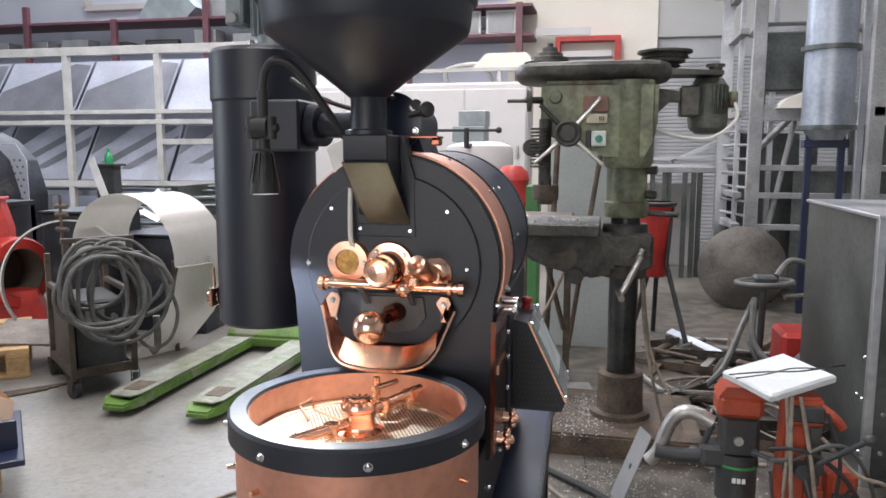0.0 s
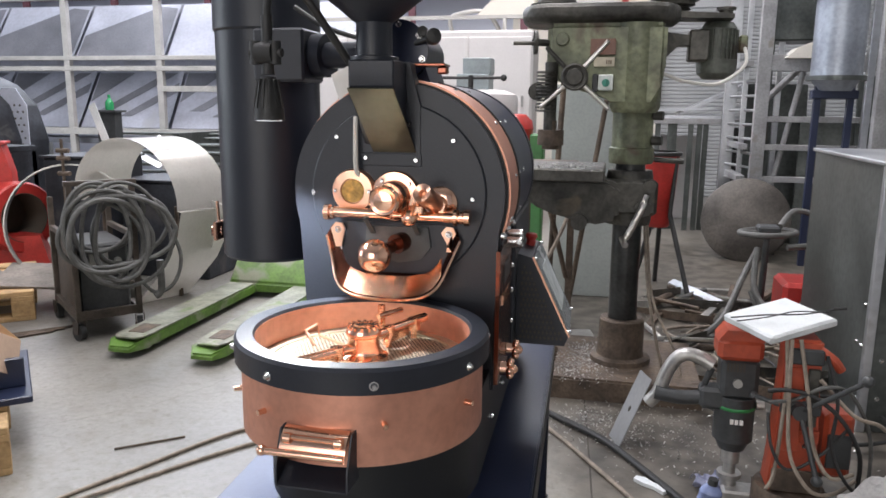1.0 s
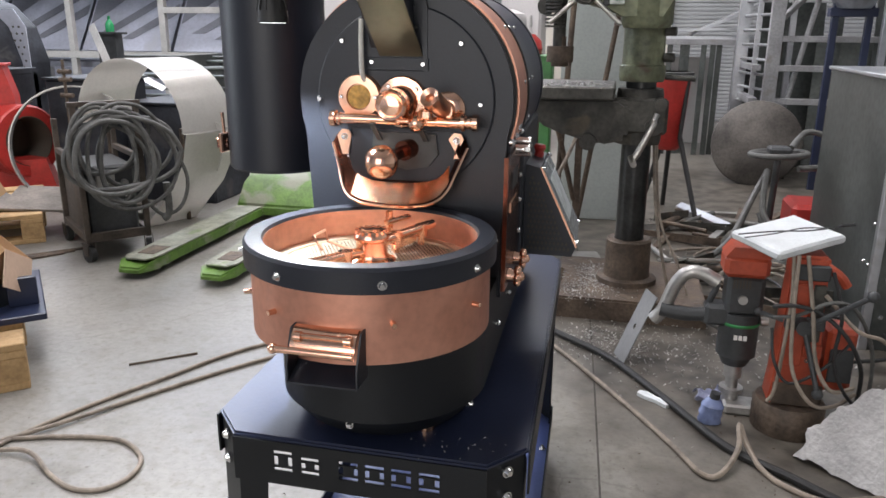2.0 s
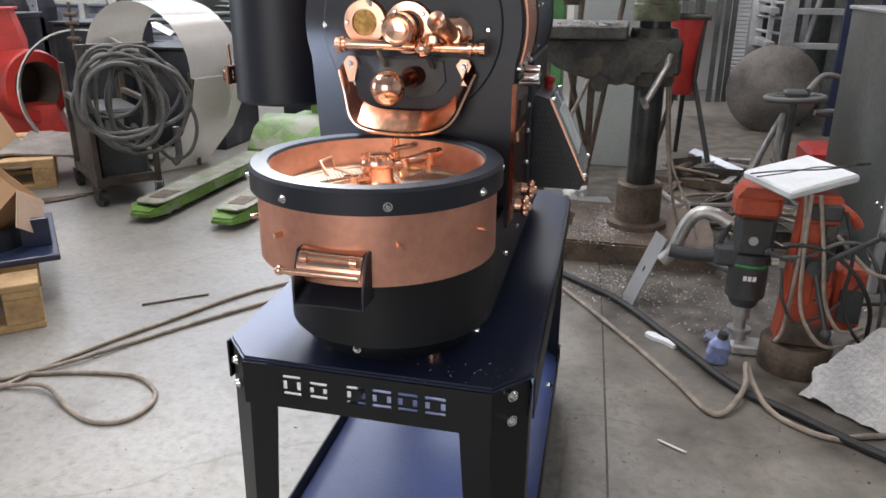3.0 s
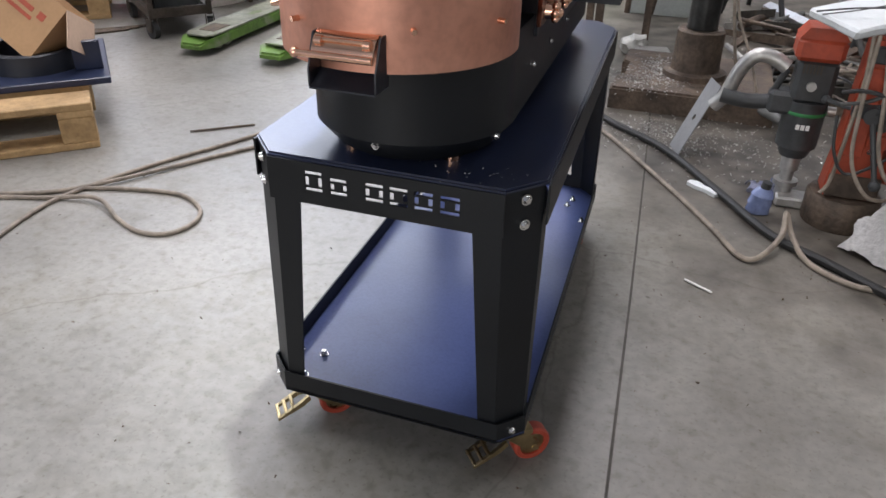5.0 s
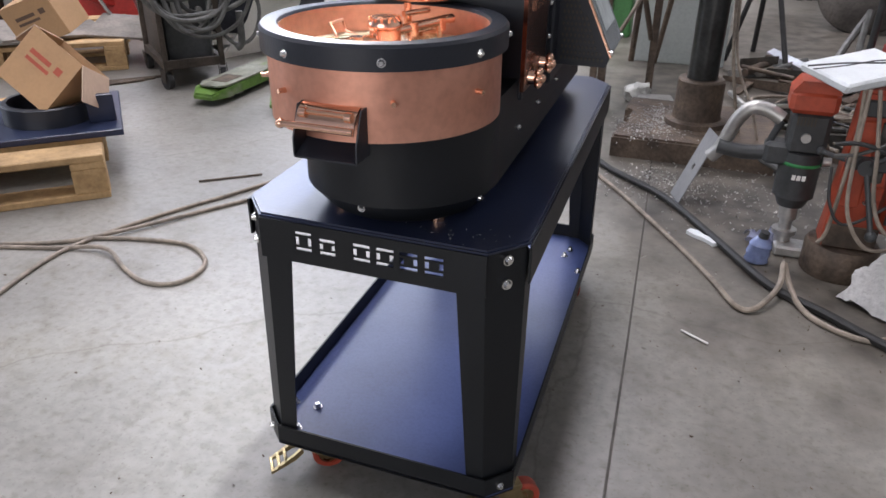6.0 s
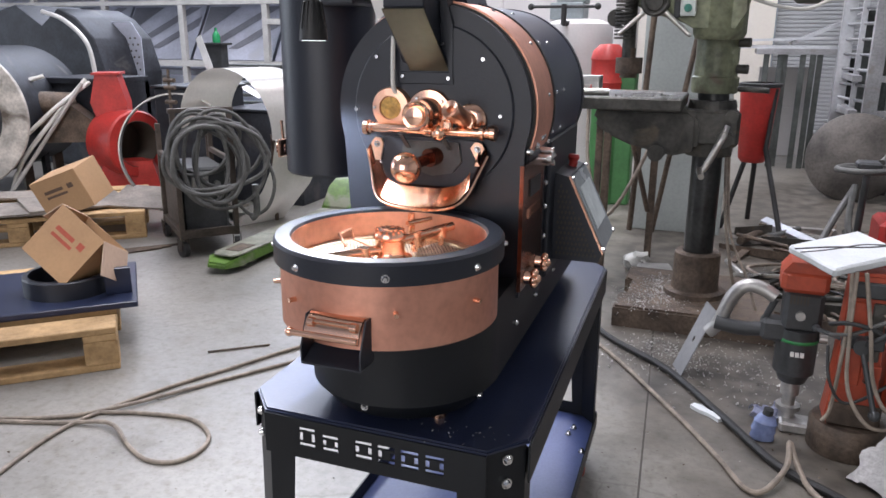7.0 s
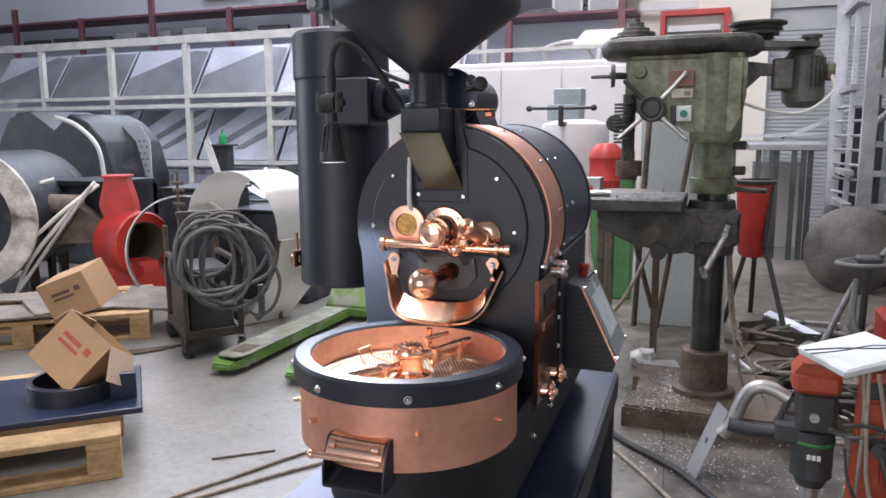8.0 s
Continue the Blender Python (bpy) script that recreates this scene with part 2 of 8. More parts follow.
M_DARKCASE = mat("mottled_dark_steel", (0.018, 0.020, 0.026), 0.55, 0.1, 0.4, 6, 0.15, 50, col2=(0.036, 0.040, 0.050), spec=0.35, stain=(5, 0.62, (0.075, 0.070, 0.068)))
M_CAST = mat("cast_aluminium", (0.46, 0.45, 0.43), 0.42, 0.8, 0.2, 12, 0.1)
M_GREYPLATE = mat("grey_primed_plate", (0.30, 0.305, 0.31), 0.5, 0.3, 0.1, 6)
M_FOAM = mat("white_polystyrene", (0.66, 0.69, 0.70), 0.85, 0, 0.06, 12, 0.3, 120)
M_FOAMG = mat("dirty_polystyrene", (0.55, 0.54, 0.53), 0.9, 0, 0.2, 8, 0.5, 90)
M_CARD = mat("brown_cardboard", (0.42, 0.255, 0.13), 0.75, 0, 0.08, 6, 0.06, 90)
M_CARDIN = mat("cardboard_inner", (0.52, 0.37, 0.27), 0.8, 0, 0.08)
M_PRINT = mat("red_box_print", (0.42, 0.09, 0.05), 0.7)
M_PRINTD = mat("dark_box_print", (0.12, 0.075, 0.05), 0.7)
M_WOOD = mat("pallet_wood", (0.40, 0.25, 0.11), 0.75, 0, 0.25, 9, 0.25, 70, col2=(0.50, 0.33, 0.16), rand=0.15)
M_PLY = mat("weathered_board", (0.20, 0.175, 0.15), 0.8, 0, 0.3, 6, 0.2)
M_FORKGREEN = mat("worn_lime_green_paint", (0.095, 0.185, 0.030), 0.5, 0, 0.3, 9, 0.15, 60, stain=(6, 0.50, (0.20, 0.21, 0.15)))
M_FORKTOP = mat("scuffed_fork_top", (0.25, 0.255, 0.20), 0.55, 0.2, 0.3, 12, 0.15, 60, stain=(9, 0.60, (0.13, 0.19, 0.06)))
M_WELD = mat("rusty_cart_steel", (0.085, 0.068, 0.055), 0.6, 0.3, 0.35, 10, 0.2)
M_GREYCAB = mat("pale_grey_green_board", (0.36, 0.39, 0.37), 0.5, 0, 0.12, 2)
M_WHITEPAINT = mat("white_machine_paint", (0.58, 0.56, 0.55), 0.5, 0, 0.06, 2)
M_GREENBOT = mat("green_glass", (0.02, 0.26, 0.09), 0.15, 0, 0.1)
M_CHIPS = mat("metal_chips", (0.50, 0.49, 0.46), 0.4, 0.6, 0.3)
M_BAG = mat("clear_plastic_bag", (0.45, 0.45, 0.42), 0.5, 0, 0.2, 20)
M_BLUEBAG = mat("blue_plastic", (0.32, 0.34, 0.46), 0.3, 0, 0.2, 20)
M_TUBE = glow("fluorescent_tube", (0.95, 0.98, 1.0), 6.0)
M_LENS = glow("lamp_lens", (0.95, 0.98, 1.0), 2.0)

# ---- mesh helpers ----
FRAMES = {}


def B():
    return bmesh.new()


def box(bm, x0, x1, y0, y1, z0, z1, bev=0.0, m=None):
    r = bmesh.ops.create_cube(bm, size=1)
    vs = r["verts"]
    for v in vs:
        v.co = Vector(((x0 + x1) / 2 + v.co.x * (x1 - x0), (y0 + y1) / 2 + v.co.y * (y1 - y0), (z0 + z1) / 2 + v.co.z * (z1 - z0)))
    if bev:
        es = list({e for v in vs for e in v.link_edges})
        r = bmesh.ops.bevel(bm, geom=es, offset=bev, segments=1, affect="EDGES")
        vs = list({v for f in r["faces"] for v in f.verts} | {v for v in vs if v.is_valid})
    if m is not None:
        bmesh.ops.transform(bm, matrix=m, verts=vs)
    return bm


def cyl(bm, p, q, r, r2=None, seg=24, caps=True):
    p, q = Vector(p), Vector(q)
    d = q - p
    m = Matrix.Translation((p + q) / 2) @ d.to_track_quat("Z", "Y").to_matrix().to_4x4()
    bmesh.ops.create_cone(bm, cap_ends=caps, segments=seg, radius1=r, radius2=r if r2 is None else r2, depth=d.length, matrix=m)
    return bm


def ball(bm, c, r, seg=20, sz=1.0):
    bmesh.ops.create_uvsphere(bm, u_segments=seg, v_segments=max(8, seg // 2), radius=r, matrix=Matrix.Translation(c) @ Matrix.Diagonal((1, 1, sz, 1)))
    return bm


def lathe(bm, prof, c=(0, 0, 0), axis=(0, 0, 1), seg=40, a0=0.0, a1=360.0, closed=False):
    """Turn a profile of (radius, height) round the axis through c."""
    full = abs(a1 - a0) > 359.9
    n = seg if full else seg + 1
    m = Matrix.Translation(c) @ Vector(axis).to_track_quat("Z", "Y").to_matrix().to_4x4()
    rings = []
    for i in range(n):
        a = radians(a0 + (a1 - a0) * i / seg)
        rings.append([bm.verts.new(m @ Vector((r * math.cos(a), r * math.sin(a), h))) for r, h in prof])
    k = len(prof)
    for i in range(n if full else n - 1):
        a, b = rings[i], rings[(i + 1) % n]
        for j in range(k if closed else k - 1):
            quad = (a[j], b[j], b[(j + 1) % k], a[(j + 1) % k])
            try:
                bm.faces.new(quad)
            except ValueError:
                pass
    if not full and closed:
        bm.faces.new(rings[0])
        bm.faces.new(rings[-1][::-1])
    bmesh.ops.remove_doubles(bm, verts=bm.verts, dist=0.00001)
    return bm


def smooth_line(pts, k=6):
    pts = [Vector(p) for p in pts]
    out = []
    for i in range(len(pts) - 1):
        p0, p1, p2, p3 = pts[max(i - 1, 0)], pts[i], pts[i + 1], pts[min(i + 2, len(pts) - 1)]
        for j in range(k):
            t = j / k
            out.append(0.5 * ((2 * p1) + (p2 - p0) * t + (2 * p0 - 5 * p1 + 4 * p2 - p3) * t * t + (3 * p1 - p0 - 3 * p2 + p3) * t ** 3))
    out.append(pts[-1])
    return out


def tube(bm, pts, r, seg=8, k=6, r2=None):
    pts = smooth_line(pts, k) if k > 1 else [Vector(p) for p in pts]
    rings, ref = [], Vector((0.31, 0.17, 0.93))
    for i, p in enumerate(pts):
        d = (pts[min(i + 1, len(pts) - 1)] - pts[max(i - 1, 0)]).normalized()
        s = d.cross(ref)
        if s.length < 0.05:
            s = d.cross(Vector((1, 0, 0)))
        s.normalize()
        ref = s.cross(d).normalized()
        rr = r if r2 is None else r + (r2 - r) * i / (len(pts) - 1)
        rings.append([bm.verts.new(p + rr * (math.cos(a) * s + math.sin(a) * ref)) for a in (2 * math.pi * j / seg for j in range(seg))])
    for a, b in zip(rings, rings[1:]):
        for j in range(seg):
            bm.faces.new((a[j], a[(j + 1) % seg], b[(j + 1) % seg], b[j]))
    bm.faces.new(rings[0][::-1])
    bm.faces.new(rings[-1])
    return bm


def prism(bm, pts, plane, lo, hi, m=None):
    """Extrude a 2D outline: plane 'xy' along z, 'xz' along y, 'yz' along x."""
    def at(p, h):
        co = {"xy": (p[0], p[1], h), "xz": (p[0], h, p[1]), "yz": (h, p[0], p[1])}[plane]
        return bm.verts.new(m @ Vector(co) if m is not None else co)
    a, b = [at(p, lo) for p in pts], [at(p, hi) for p in pts]
    n = len(pts)
    for i in range(n):
        bm.faces.new((a[i], a[(i + 1) % n], b[(i + 1) % n], b[i]))
    bm.faces.new(a[::-1])
    bm.faces.new(b)
    return bm


def plate(bm, corners, thick):
    """A flat sheet through four (or more) corners in space, with thickness."""
    c = [Vector(p) for p in corners]
    nrm = (c[1] - c[0]).cross(c[2] - c[0]).normalized() * thick
    a, b = [bm.verts.new(p) for p in c], [bm.verts.new(p + nrm) for p in c]
    n = len(c)
    for i in range(n):
        bm.faces.new((a[i], a[(i + 1) % n], b[(i + 1) % n], b[i]))
    bm.faces.new(a[::-1])
    bm.faces.new(b)
    return bm


def link_mesh(name, bm, material, sharp=35):
    bmesh.ops.recalc_face_normals(bm, faces=bm.faces)
    me = bpy.data.meshes.new(name)
    bm.to_mesh(me)
    bm.free()
    me.materials.append(material)
    for p in me.polygons:
        p.use_smooth = True
    me.set_sharp_from_angle(angle=radians(sharp))
    return new(name, me)


def thing(name, label, category, m=None, group="", absolute=True):
    """A top-level Empty. absolute: its parts are written in world places."""
    ob = new(name)
    ob.empty_display_size = 0.05
    m = m if m is not None else Matrix()
    ob.matrix_world = m
    FRAMES[ob.name] = m.inverted() if absolute else Matrix()
    return tagged(ob, label, category, group)


PENDING, BOLTS = [], {}


def screws(parent):
    """Each screw that waits becomes a part of its own; alike ones share a mesh."""
    for p, d, r, h in PENDING:
        key = (round(r, 4), round(h, 4))
        if key not in BOLTS:
            b = B()
            cyl(b, (0, 0, -0.003), (0, 0, 0.0012), r * 1.25, seg=12)
            cyl(b, (0, 0, 0.0012), (0, 0, h), r, r * 0.62, seg=12)
            first = link_mesh("bolt", b, M_STEEL)
            BOLTS[key] = first.data
            bpy.data.objects.remove(first)
        ob = new("bolt", BOLTS[key])
        ob.parent = parent
        ob.matrix_basis = FRAMES[parent.name] @ Matrix.Translation(p) @ d.to_track_quat("Z", "Y").to_matrix().to_4x4()
    PENDING.clear()


def part(name, bm, material, parent, label="", sharp=35):
    inv = FRAMES[parent.name]
    screws(parent)
    if not bm.verts:
        bm.free()
        return None
    bmesh.ops.transform(bm, matrix=inv, verts=bm.verts)
    ob = link_mesh(name, bm, material, sharp)
    ob.parent = parent
    FRAMES[ob.name] = inv
    if label:
        ob["label"] = label
    return ob


def piece(name, me, parent, m):
    ob = new(name, me)
    ob.parent = parent
    ob.matrix_basis = m
    return ob


def single(name, bm, material, label, category, kind="", sharp=35, group=""):
    ob = link_mesh(name, bm, material, sharp)
    return tagged(ob, label, category, group, kind)


def bolt(bm, p, d, r=0.005, h=0.004):
    """A button-head screw with a washer, at p, facing d."""
    PENDING.append((Vector(p), Vector(d).normalized(), r, h))
    return bm


# ---- setting ----
bm = B()
box(bm, -12, 6, -7, 9.0, -0.06, 0.0)
floor = single("floor", bm, M_CONCRETE, "pale grey worn concrete hall floor with stains", "floor", "structure")
bm = B()
for x0, y0, x1, y1, w in ((0.391, -0.5, 0.361, 0.05, 0.005), (0.361, 0.05, 0.331, 0.59, 0.005), (0.331, 0.59, 0.290, 1.26, 0.005), (0.290, 1.26, 0.25, 1.85, 0.005)):
    d = Vector((y0 - y1, x1 - x0, 0)).normalized() * w / 2
    pts = [(x0 + d.x, y0 + d.y), (x1 + d.x, y1 + d.y), (x1 - d.x, y1 - d.y), (x0 - d.x, y0 - d.y)]
    prism(bm, pts, "xy", -0.01, 0.0015)
single("floor_joint", bm, M_JOINT, "narrow dark joint cut in the concrete floor", "floor joint", "structure")

for name, dims, mt, lab in (
        ("wall_north", (-12, -0.95, 8.6, 8.8, 0, 6.2), M_WALL, "white painted hall wall behind the shelves"),
        ("wall_north_cream", (-0.95, 0.82, 8.55, 8.8, 0, 6.2), M_WALLCREAM, "cream painted wall panel"),
        ("wall_north_grey", (0.82, 6, 8.6, 8.8, 2.45, 6.2), M_WALLGREY, "grey wall panel above the roller shutter"),
        ("wall_west", (-12.2, -12, -7, 8.8, 0, 6.2), M_WALL, "white hall wall"),
        ("wall_east", (6, 6.2, -7, 8.8, 0, 6.2), M_WALLGREY, "grey hall wall"),
        ("wall_south", (-12, 6, -7.2, -7, 0, 6.2), M_WALL, "white hall wall")):
    bm = B()
    box(bm, *dims)
    single(name, bm, mt, lab, "wall", "structure")
bm = B()
box(bm, -12.2, 6.2, -7.2, 8.8, 6.2, 6.35)
for i in range(5):
    box(bm, -12, 6, -5.5 + 3 * i, -5.3 + 3 * i, 6.0, 6.2)
single("ceiling", bm, M_CEIL, "grey hall ceiling with cross beams", "ceiling", "structure")
# roller shutter made of curved slats
shutter = thing("roller_shutter", "closed grey metal roller shutter in the back wall", "roller shutter", pose(3.4, 8.7, 0))
bm = B()
box(bm, 0.82, 6.0, 8.66, 8.78, 2.2, 2.45, 0.01)
part("shutter_box", bm, M_SHUTTER, shutter, "lintel box of the shutter")
bm = B()
prism(bm, [(8.66, 0), (8.650, 0.008), (8.647, 0.022), (8.650, 0.036), (8.66, 0.0435), (8.68, 0.0435), (8.68, 0)], "yz", 0.84, 5.98)
bmesh.ops.transform(bm, matrix=FRAMES[shutter.name], verts=bm.verts)
slat = link_mesh("slat", bm, M_SHUTTER)
slat.parent = shutter
for i in range(1, 49):
    piece("slat", slat.data, shutter, pose(0, 0, 0.0448 * i))
# fluorescent fixtures added out of view to go with the hall lamps
for x0 in (-4.45, -0.85, 2.95):
    for y0 in (-0.9, 3.4):
        lum = thing("ceiling_light", "unseen white fluorescent ceiling light added under the hall ceiling", "ceiling light", pose(x0 + 0.25, y0 + 1.2, 4.8), "hall ceiling lights")
        bm = B()
        box(bm, x0, x0 + 0.5, y0, y0 + 2.4, 4.86, 4.93, 0.01)
        for dy in (0.2, 2.2):
            cyl(bm, (x0 + 0.25, y0 + dy, 4.93), (x0 + 0.25, y0 + dy, 6.2), 0.008, seg=8)
        part("housing", bm, M_WHITEPAINT, lum)
        for dx in (0.12, 0.38):
            bm = B()
            cyl(bm, (x0 + dx, y0 + 0.05, 4.84), (x0 + dx, y0 + 2.35, 4.84), 0.02, seg=10)
            part("tube", bm, M_TUBE, lum, "glowing fluorescent tube")

# ---- cart ----
X0, X1, Y0, Y1, ZT = -0.205, 0.226, -0.035, 0.905, 0.508
CH, CHB = 0.046, 0.036
ZS = 0.084


def octagon(x0, x1, y0, y1, c, cy):
    return [(x0 + c, y0), (x1 - c, y0), (x1, y0 + cy), (x1, y1 - cy), (x1 - c, y1), (x0 + c, y1), (x0, y1 - cy), (x0, y0 + cy)]


cart = thing("roaster_cart", "black sheet-metal cart with navy shelf on four castors", "cart", pose(0, 0.43, 0))
bm = B()
prism(bm, octagon(X0, X1, Y0, Y1, CH, CH + 0.006), "xy", ZT - 0.006, ZT)
bmesh.ops.bevel(bm, geom=[e for e in bm.edges if all(v.co.z > ZT - 0.001 for v in e.verts)], offset=0.003, segments=2, affect="EDGES")
part("tabletop", bm, M_NAVY, cart, "satin dark navy top plate with cut corners")
T = 0.003
# front panel, pierced by plain stencil slots where the maker's mark is cut out
SLOTS = []
for gx, w, h in ((-0.102, 0.026, 0.030), (-0.064, 0.025, 0.025), (-0.012, 0.026, 0.027), (0.023, 0.026, 0.027), (0.058, 0.026, 0.027), (0.094, 0.027, 0.027)):
    for sx0, sx1, sz0, sz1 in ((0, w, 0, 0.0055), (0, w, h - 0.0055, h), (0, 0.0065, 0.008, h - 0.008), (w - 0.0065, w, 0.008, h - 0.008)):
        SLOTS.append((gx + sx0, gx + sx1, 0.460 + sz0, 0.460 + sz1))


def pierced(bm, x0, x1, z0, z1, y, thick, slots):
    """An upright sheet with rectangular slots cut through it."""
    xs = sorted({x0, x1, *(round(v, 5) for q in slots for v in q[:2])})
    zs = sorted({z0, z1, *(round(v, 5) for q in slots for v in q[2:])})
    for za, zb in zip(zs, zs[1:]):
        run = None
        for xa, xb in zip(xs, xs[1:]):
            cx, cz = (xa + xb) / 2, (za + zb) / 2
            solid = not any(q[0] < cx < q[1] and q[2] < cz < q[3] for q in slots)
            if solid:
                run = (run[0] if run else xa, xb)
            if run and (not solid or xb == xs[-1]):
                box(bm, run[0], run[1], y, y + thick, za, zb)
                run = None
    return bm


bm = pierced(B(), X0 + CH, X1 - CH, 0.440, ZT - 0.006, Y0 - T, T, SLOTS)
front = part("front_panel", bm, M_CARTBLACK, cart, "black front sheet pierced by stencil slots")
for xs in (-1, 1):
    bm = B()
    xx = X1 if xs > 0 else X0
    plate(bm, [(xx, Y0 + CH, 0.445), (xx, Y1 - CH, 0.445), (xx, Y1 - CH, ZT - 0.006), (xx, Y0 + CH, ZT - 0.006)], xs * T)
    part("side_panel", bm, M_CARTBLACK, cart)
bm = B()
plate(bm, [(X0 + CH, Y1, 0.43), (X1 - CH, Y1, 0.43), (X1 - CH, Y1, ZT - 0.006), (X0 + CH, Y1, ZT - 0.006)], T)
part("back_panel", bm, M_CARTBLACK, cart)
# corner legs, bent from sheet: two tapering flanges and the cut corner between
for sx in (-1, 1):
    for sy in (-1, 1):
        xc = X1 if sx > 0 else X0
        yc = Y0 if sy < 0 else Y1
        ix, iy = -sx, (1 if sy < 0 else -1)
        a, b = (xc + ix * CH, yc), (xc, yc + iy * CH)
        al, bl = (xc + ix * CHB, yc), (xc, yc + iy * CHB)
        zt, zb = ZT - 0.008, ZS + 0.004
        bm = B()
        wt, wb = 0.039, 0.026
        for q in ([(al[0], yc, zb), (al[0] + ix * wb, yc, zb), (a[0] + ix * wt, yc, 0.438), (a[0] + ix * wt, yc, 0.47), (a[0], yc, zt)],
                  [(xc, bl[1], zb), (xc, bl[1] + iy * wb, zb), (xc, b[1] + iy * wt, 0.445), (xc, b[1] + iy * wt, 0.47), (xc, b[1], zt)],
                  [(al[0], yc, zb), (xc, bl[1], zb), (xc, b[1], zt), (a[0], yc, zt)]):
            vs = [Vector((x - sx * 0.004, y + iy * 0.004 if sy < 0 else y - 0.004, z)) for x, y, z in q]
            nrm = (vs[1] - vs[0]).cross(vs[-1] - vs[0]).normalized()
            cen = Vector((0, 0.43, 0.3))
            s = 1 if (cen - vs[0]).dot(nrm) > 0 else -1
            plate(bm, vs, s * 0.003)
        leg = part("leg", bm, M_CARTBLACK, cart)
        bm = B()
        d = Vector((sx, sy, 0)).normalized()
        mid = Vector(((a[0] + b[0]) / 2, (a[1] + b[1]) / 2, 0))
        for z in (0.488, 0.452):
            bolt(bm, mid + Vector((0, 0, z)) - d * 0.001, d, 0.0062, 0.006)
        part("bolts", bm, M_STEEL, leg, "bright screws through the leg")
bm = B()
SX0, SX1, SY0, SY1 = X0 - 0.001, X1 + 0.001, Y0 - 0.001, Y1 + 0.001
prism(bm, octagon(SX0, SX1, SY0, SY1, CHB, CHB), "xy", ZS, ZS + 0.003)
shelf = part("lower_shelf", bm, M_SHELF, cart, "satin navy shelf tray with blue reflected light in its colour")
bm = B()
oc = octagon(SX0, SX1, SY0, SY1, CHB, CHB)
for i in range(8):
    p, q = oc[i], oc[(i + 1) % 8]
    zl = ZS - 0.003
    plate(bm, [(p[0], p[1], zl), (q[0], q[1], zl), (q[0], q[1], ZS + 0.035), (p[0], p[1], ZS + 0.035)], -0.003)
part("shelf_rim", bm, M_CARTBLACK, shelf)
bm = B()
for sx in (-1, 1):
    for yb, dys in ((0.0, (0.060, 0.062, 0.0)), (0.0, (0.72, 0.79, 0.825))):
        for dx, dy in zip((0.014, 0.058, 0.050), dys):
            xb = (X1 - dx) if sx > 0 else (X0 + dx)
            bolt(bm, (xb, yb + dy, ZS + 0.0035), (0, 0, 1), 0.0065, 0.009)
    for yb in (Y0, Y1):
        d = Vector((sx, -1 if yb < 0 else 1, 0)).normalized()
        bolt(bm, Vector(((X1 if sx > 0 else X0) - sx * CHB / 2, yb + (CHB / 2 if yb < 0 else -CHB / 2), ZS + 0.017)) + d * 0.003, d, 0.005, 0.006)
part("bolts", bm, M_STEEL, shelf, "bright hexagon bolts")
for cx, cy, rz in ((-0.142, 0.004, 38), (0.200, 0.016, 38), (-0.160, 0.83, 150), (0.178, 0.79, -62)):
    m = pose(cx, cy, 0, 0, 0, rz)
    bm = B()
    for s in (-1, 1):
        prism(bm, [(0.030, 0.026), (0.050, 0.024), (0.026, 0.074), (-0.022, 0.074)], "xz", s * 0.016 - 0.0012, s * 0.016 + 0.0012, m)
    box(bm, -0.030, 0.030, -0.026, 0.026, 0.073, ZS - 0.001, 0.001, m)
    cyl(bm, m @ Vector((0.040, -0.019, 0.032)), m @ Vector((0.040, 0.019, 0.032)), 0.005, seg=10)
    fork = part("castor", bm, M_BRASS, cart, "zinc-yellow castor fork")
    bm = B()
    lathe(bm, [(0.022, -0.011), (0.029, -0.012), (0.032, -0.009), (0.032, 0.009), (0.029, 0.012), (0.022, 0.011)], m @ Vector((0.040, 0, 0.0321)), m.to_3x3() @ Vector((0, 1, 0)), 28, closed=True)
    part("tyre", bm, M_REDWHEEL, fork, "red castor tyre")
    bm = B()
    lathe(bm, [(0.0001, -0.010), (0.010, -0.011), (0.012, -0.007), (0.0225, -0.007), (0.0225, 0.007), (0.012, 0.007), (0.010, 0.011), (0.0001, 0.010)], m @ Vector((0.040, 0, 0.0321)), m.to_3x3() @ Vector((0, 1, 0)), 24)
    part("wheel_disc", bm, M_BRASS, fork, "zinc-yellow wheel disc")
    bm = B()
    prism(bm, [(-0.012, 0.060), (-0.024, 0.050), (-0.064, 0.024), (-0.066, 0.019), (-0.022, 0.040), (-0.008, 0.052)], "xz", -0.019, -0.013, m)
    prism(bm, [(-0.012, 0.060), (-0.024, 0.050), (-0.064, 0.024), (-0.066, 0.019), (-0.022, 0.040), (-0.008, 0.052)], "xz", 0.013, 0.019, m)
    for k in range(3):
        box(bm, -0.066 + 0.012 * k, -0.060 + 0.012 * k, -0.019, 0.019, 0.020 + 0.0075 * k, 0.026 + 0.0075 * k, 0.001, m)
    part("brake_pedal", bm, M_BRASS, fork, "zinc-yellow brake pedal")

# ---- coffee roaster ----
TX, TY = 0.016, 0.029
roaster = thing("coffee_roaster", "black drum coffee roaster with polished copper fittings on a cart", "coffee roaster", pose(0.016, 0.3, ZT))
# rounded base housing
bm = B()
BX, BY, BR = 0.011, 0.098, 0.141


def d_shape(r, back, n=28):
    pts = [(BX + r, back)]
    pts = [(BX - r, back)] + [(BX + r * math.cos(a), BY + r * math.sin(a)) for a in (math.pi + math.pi * i / n for i in range(n + 1))] + [(BX + r, back)]
    return pts


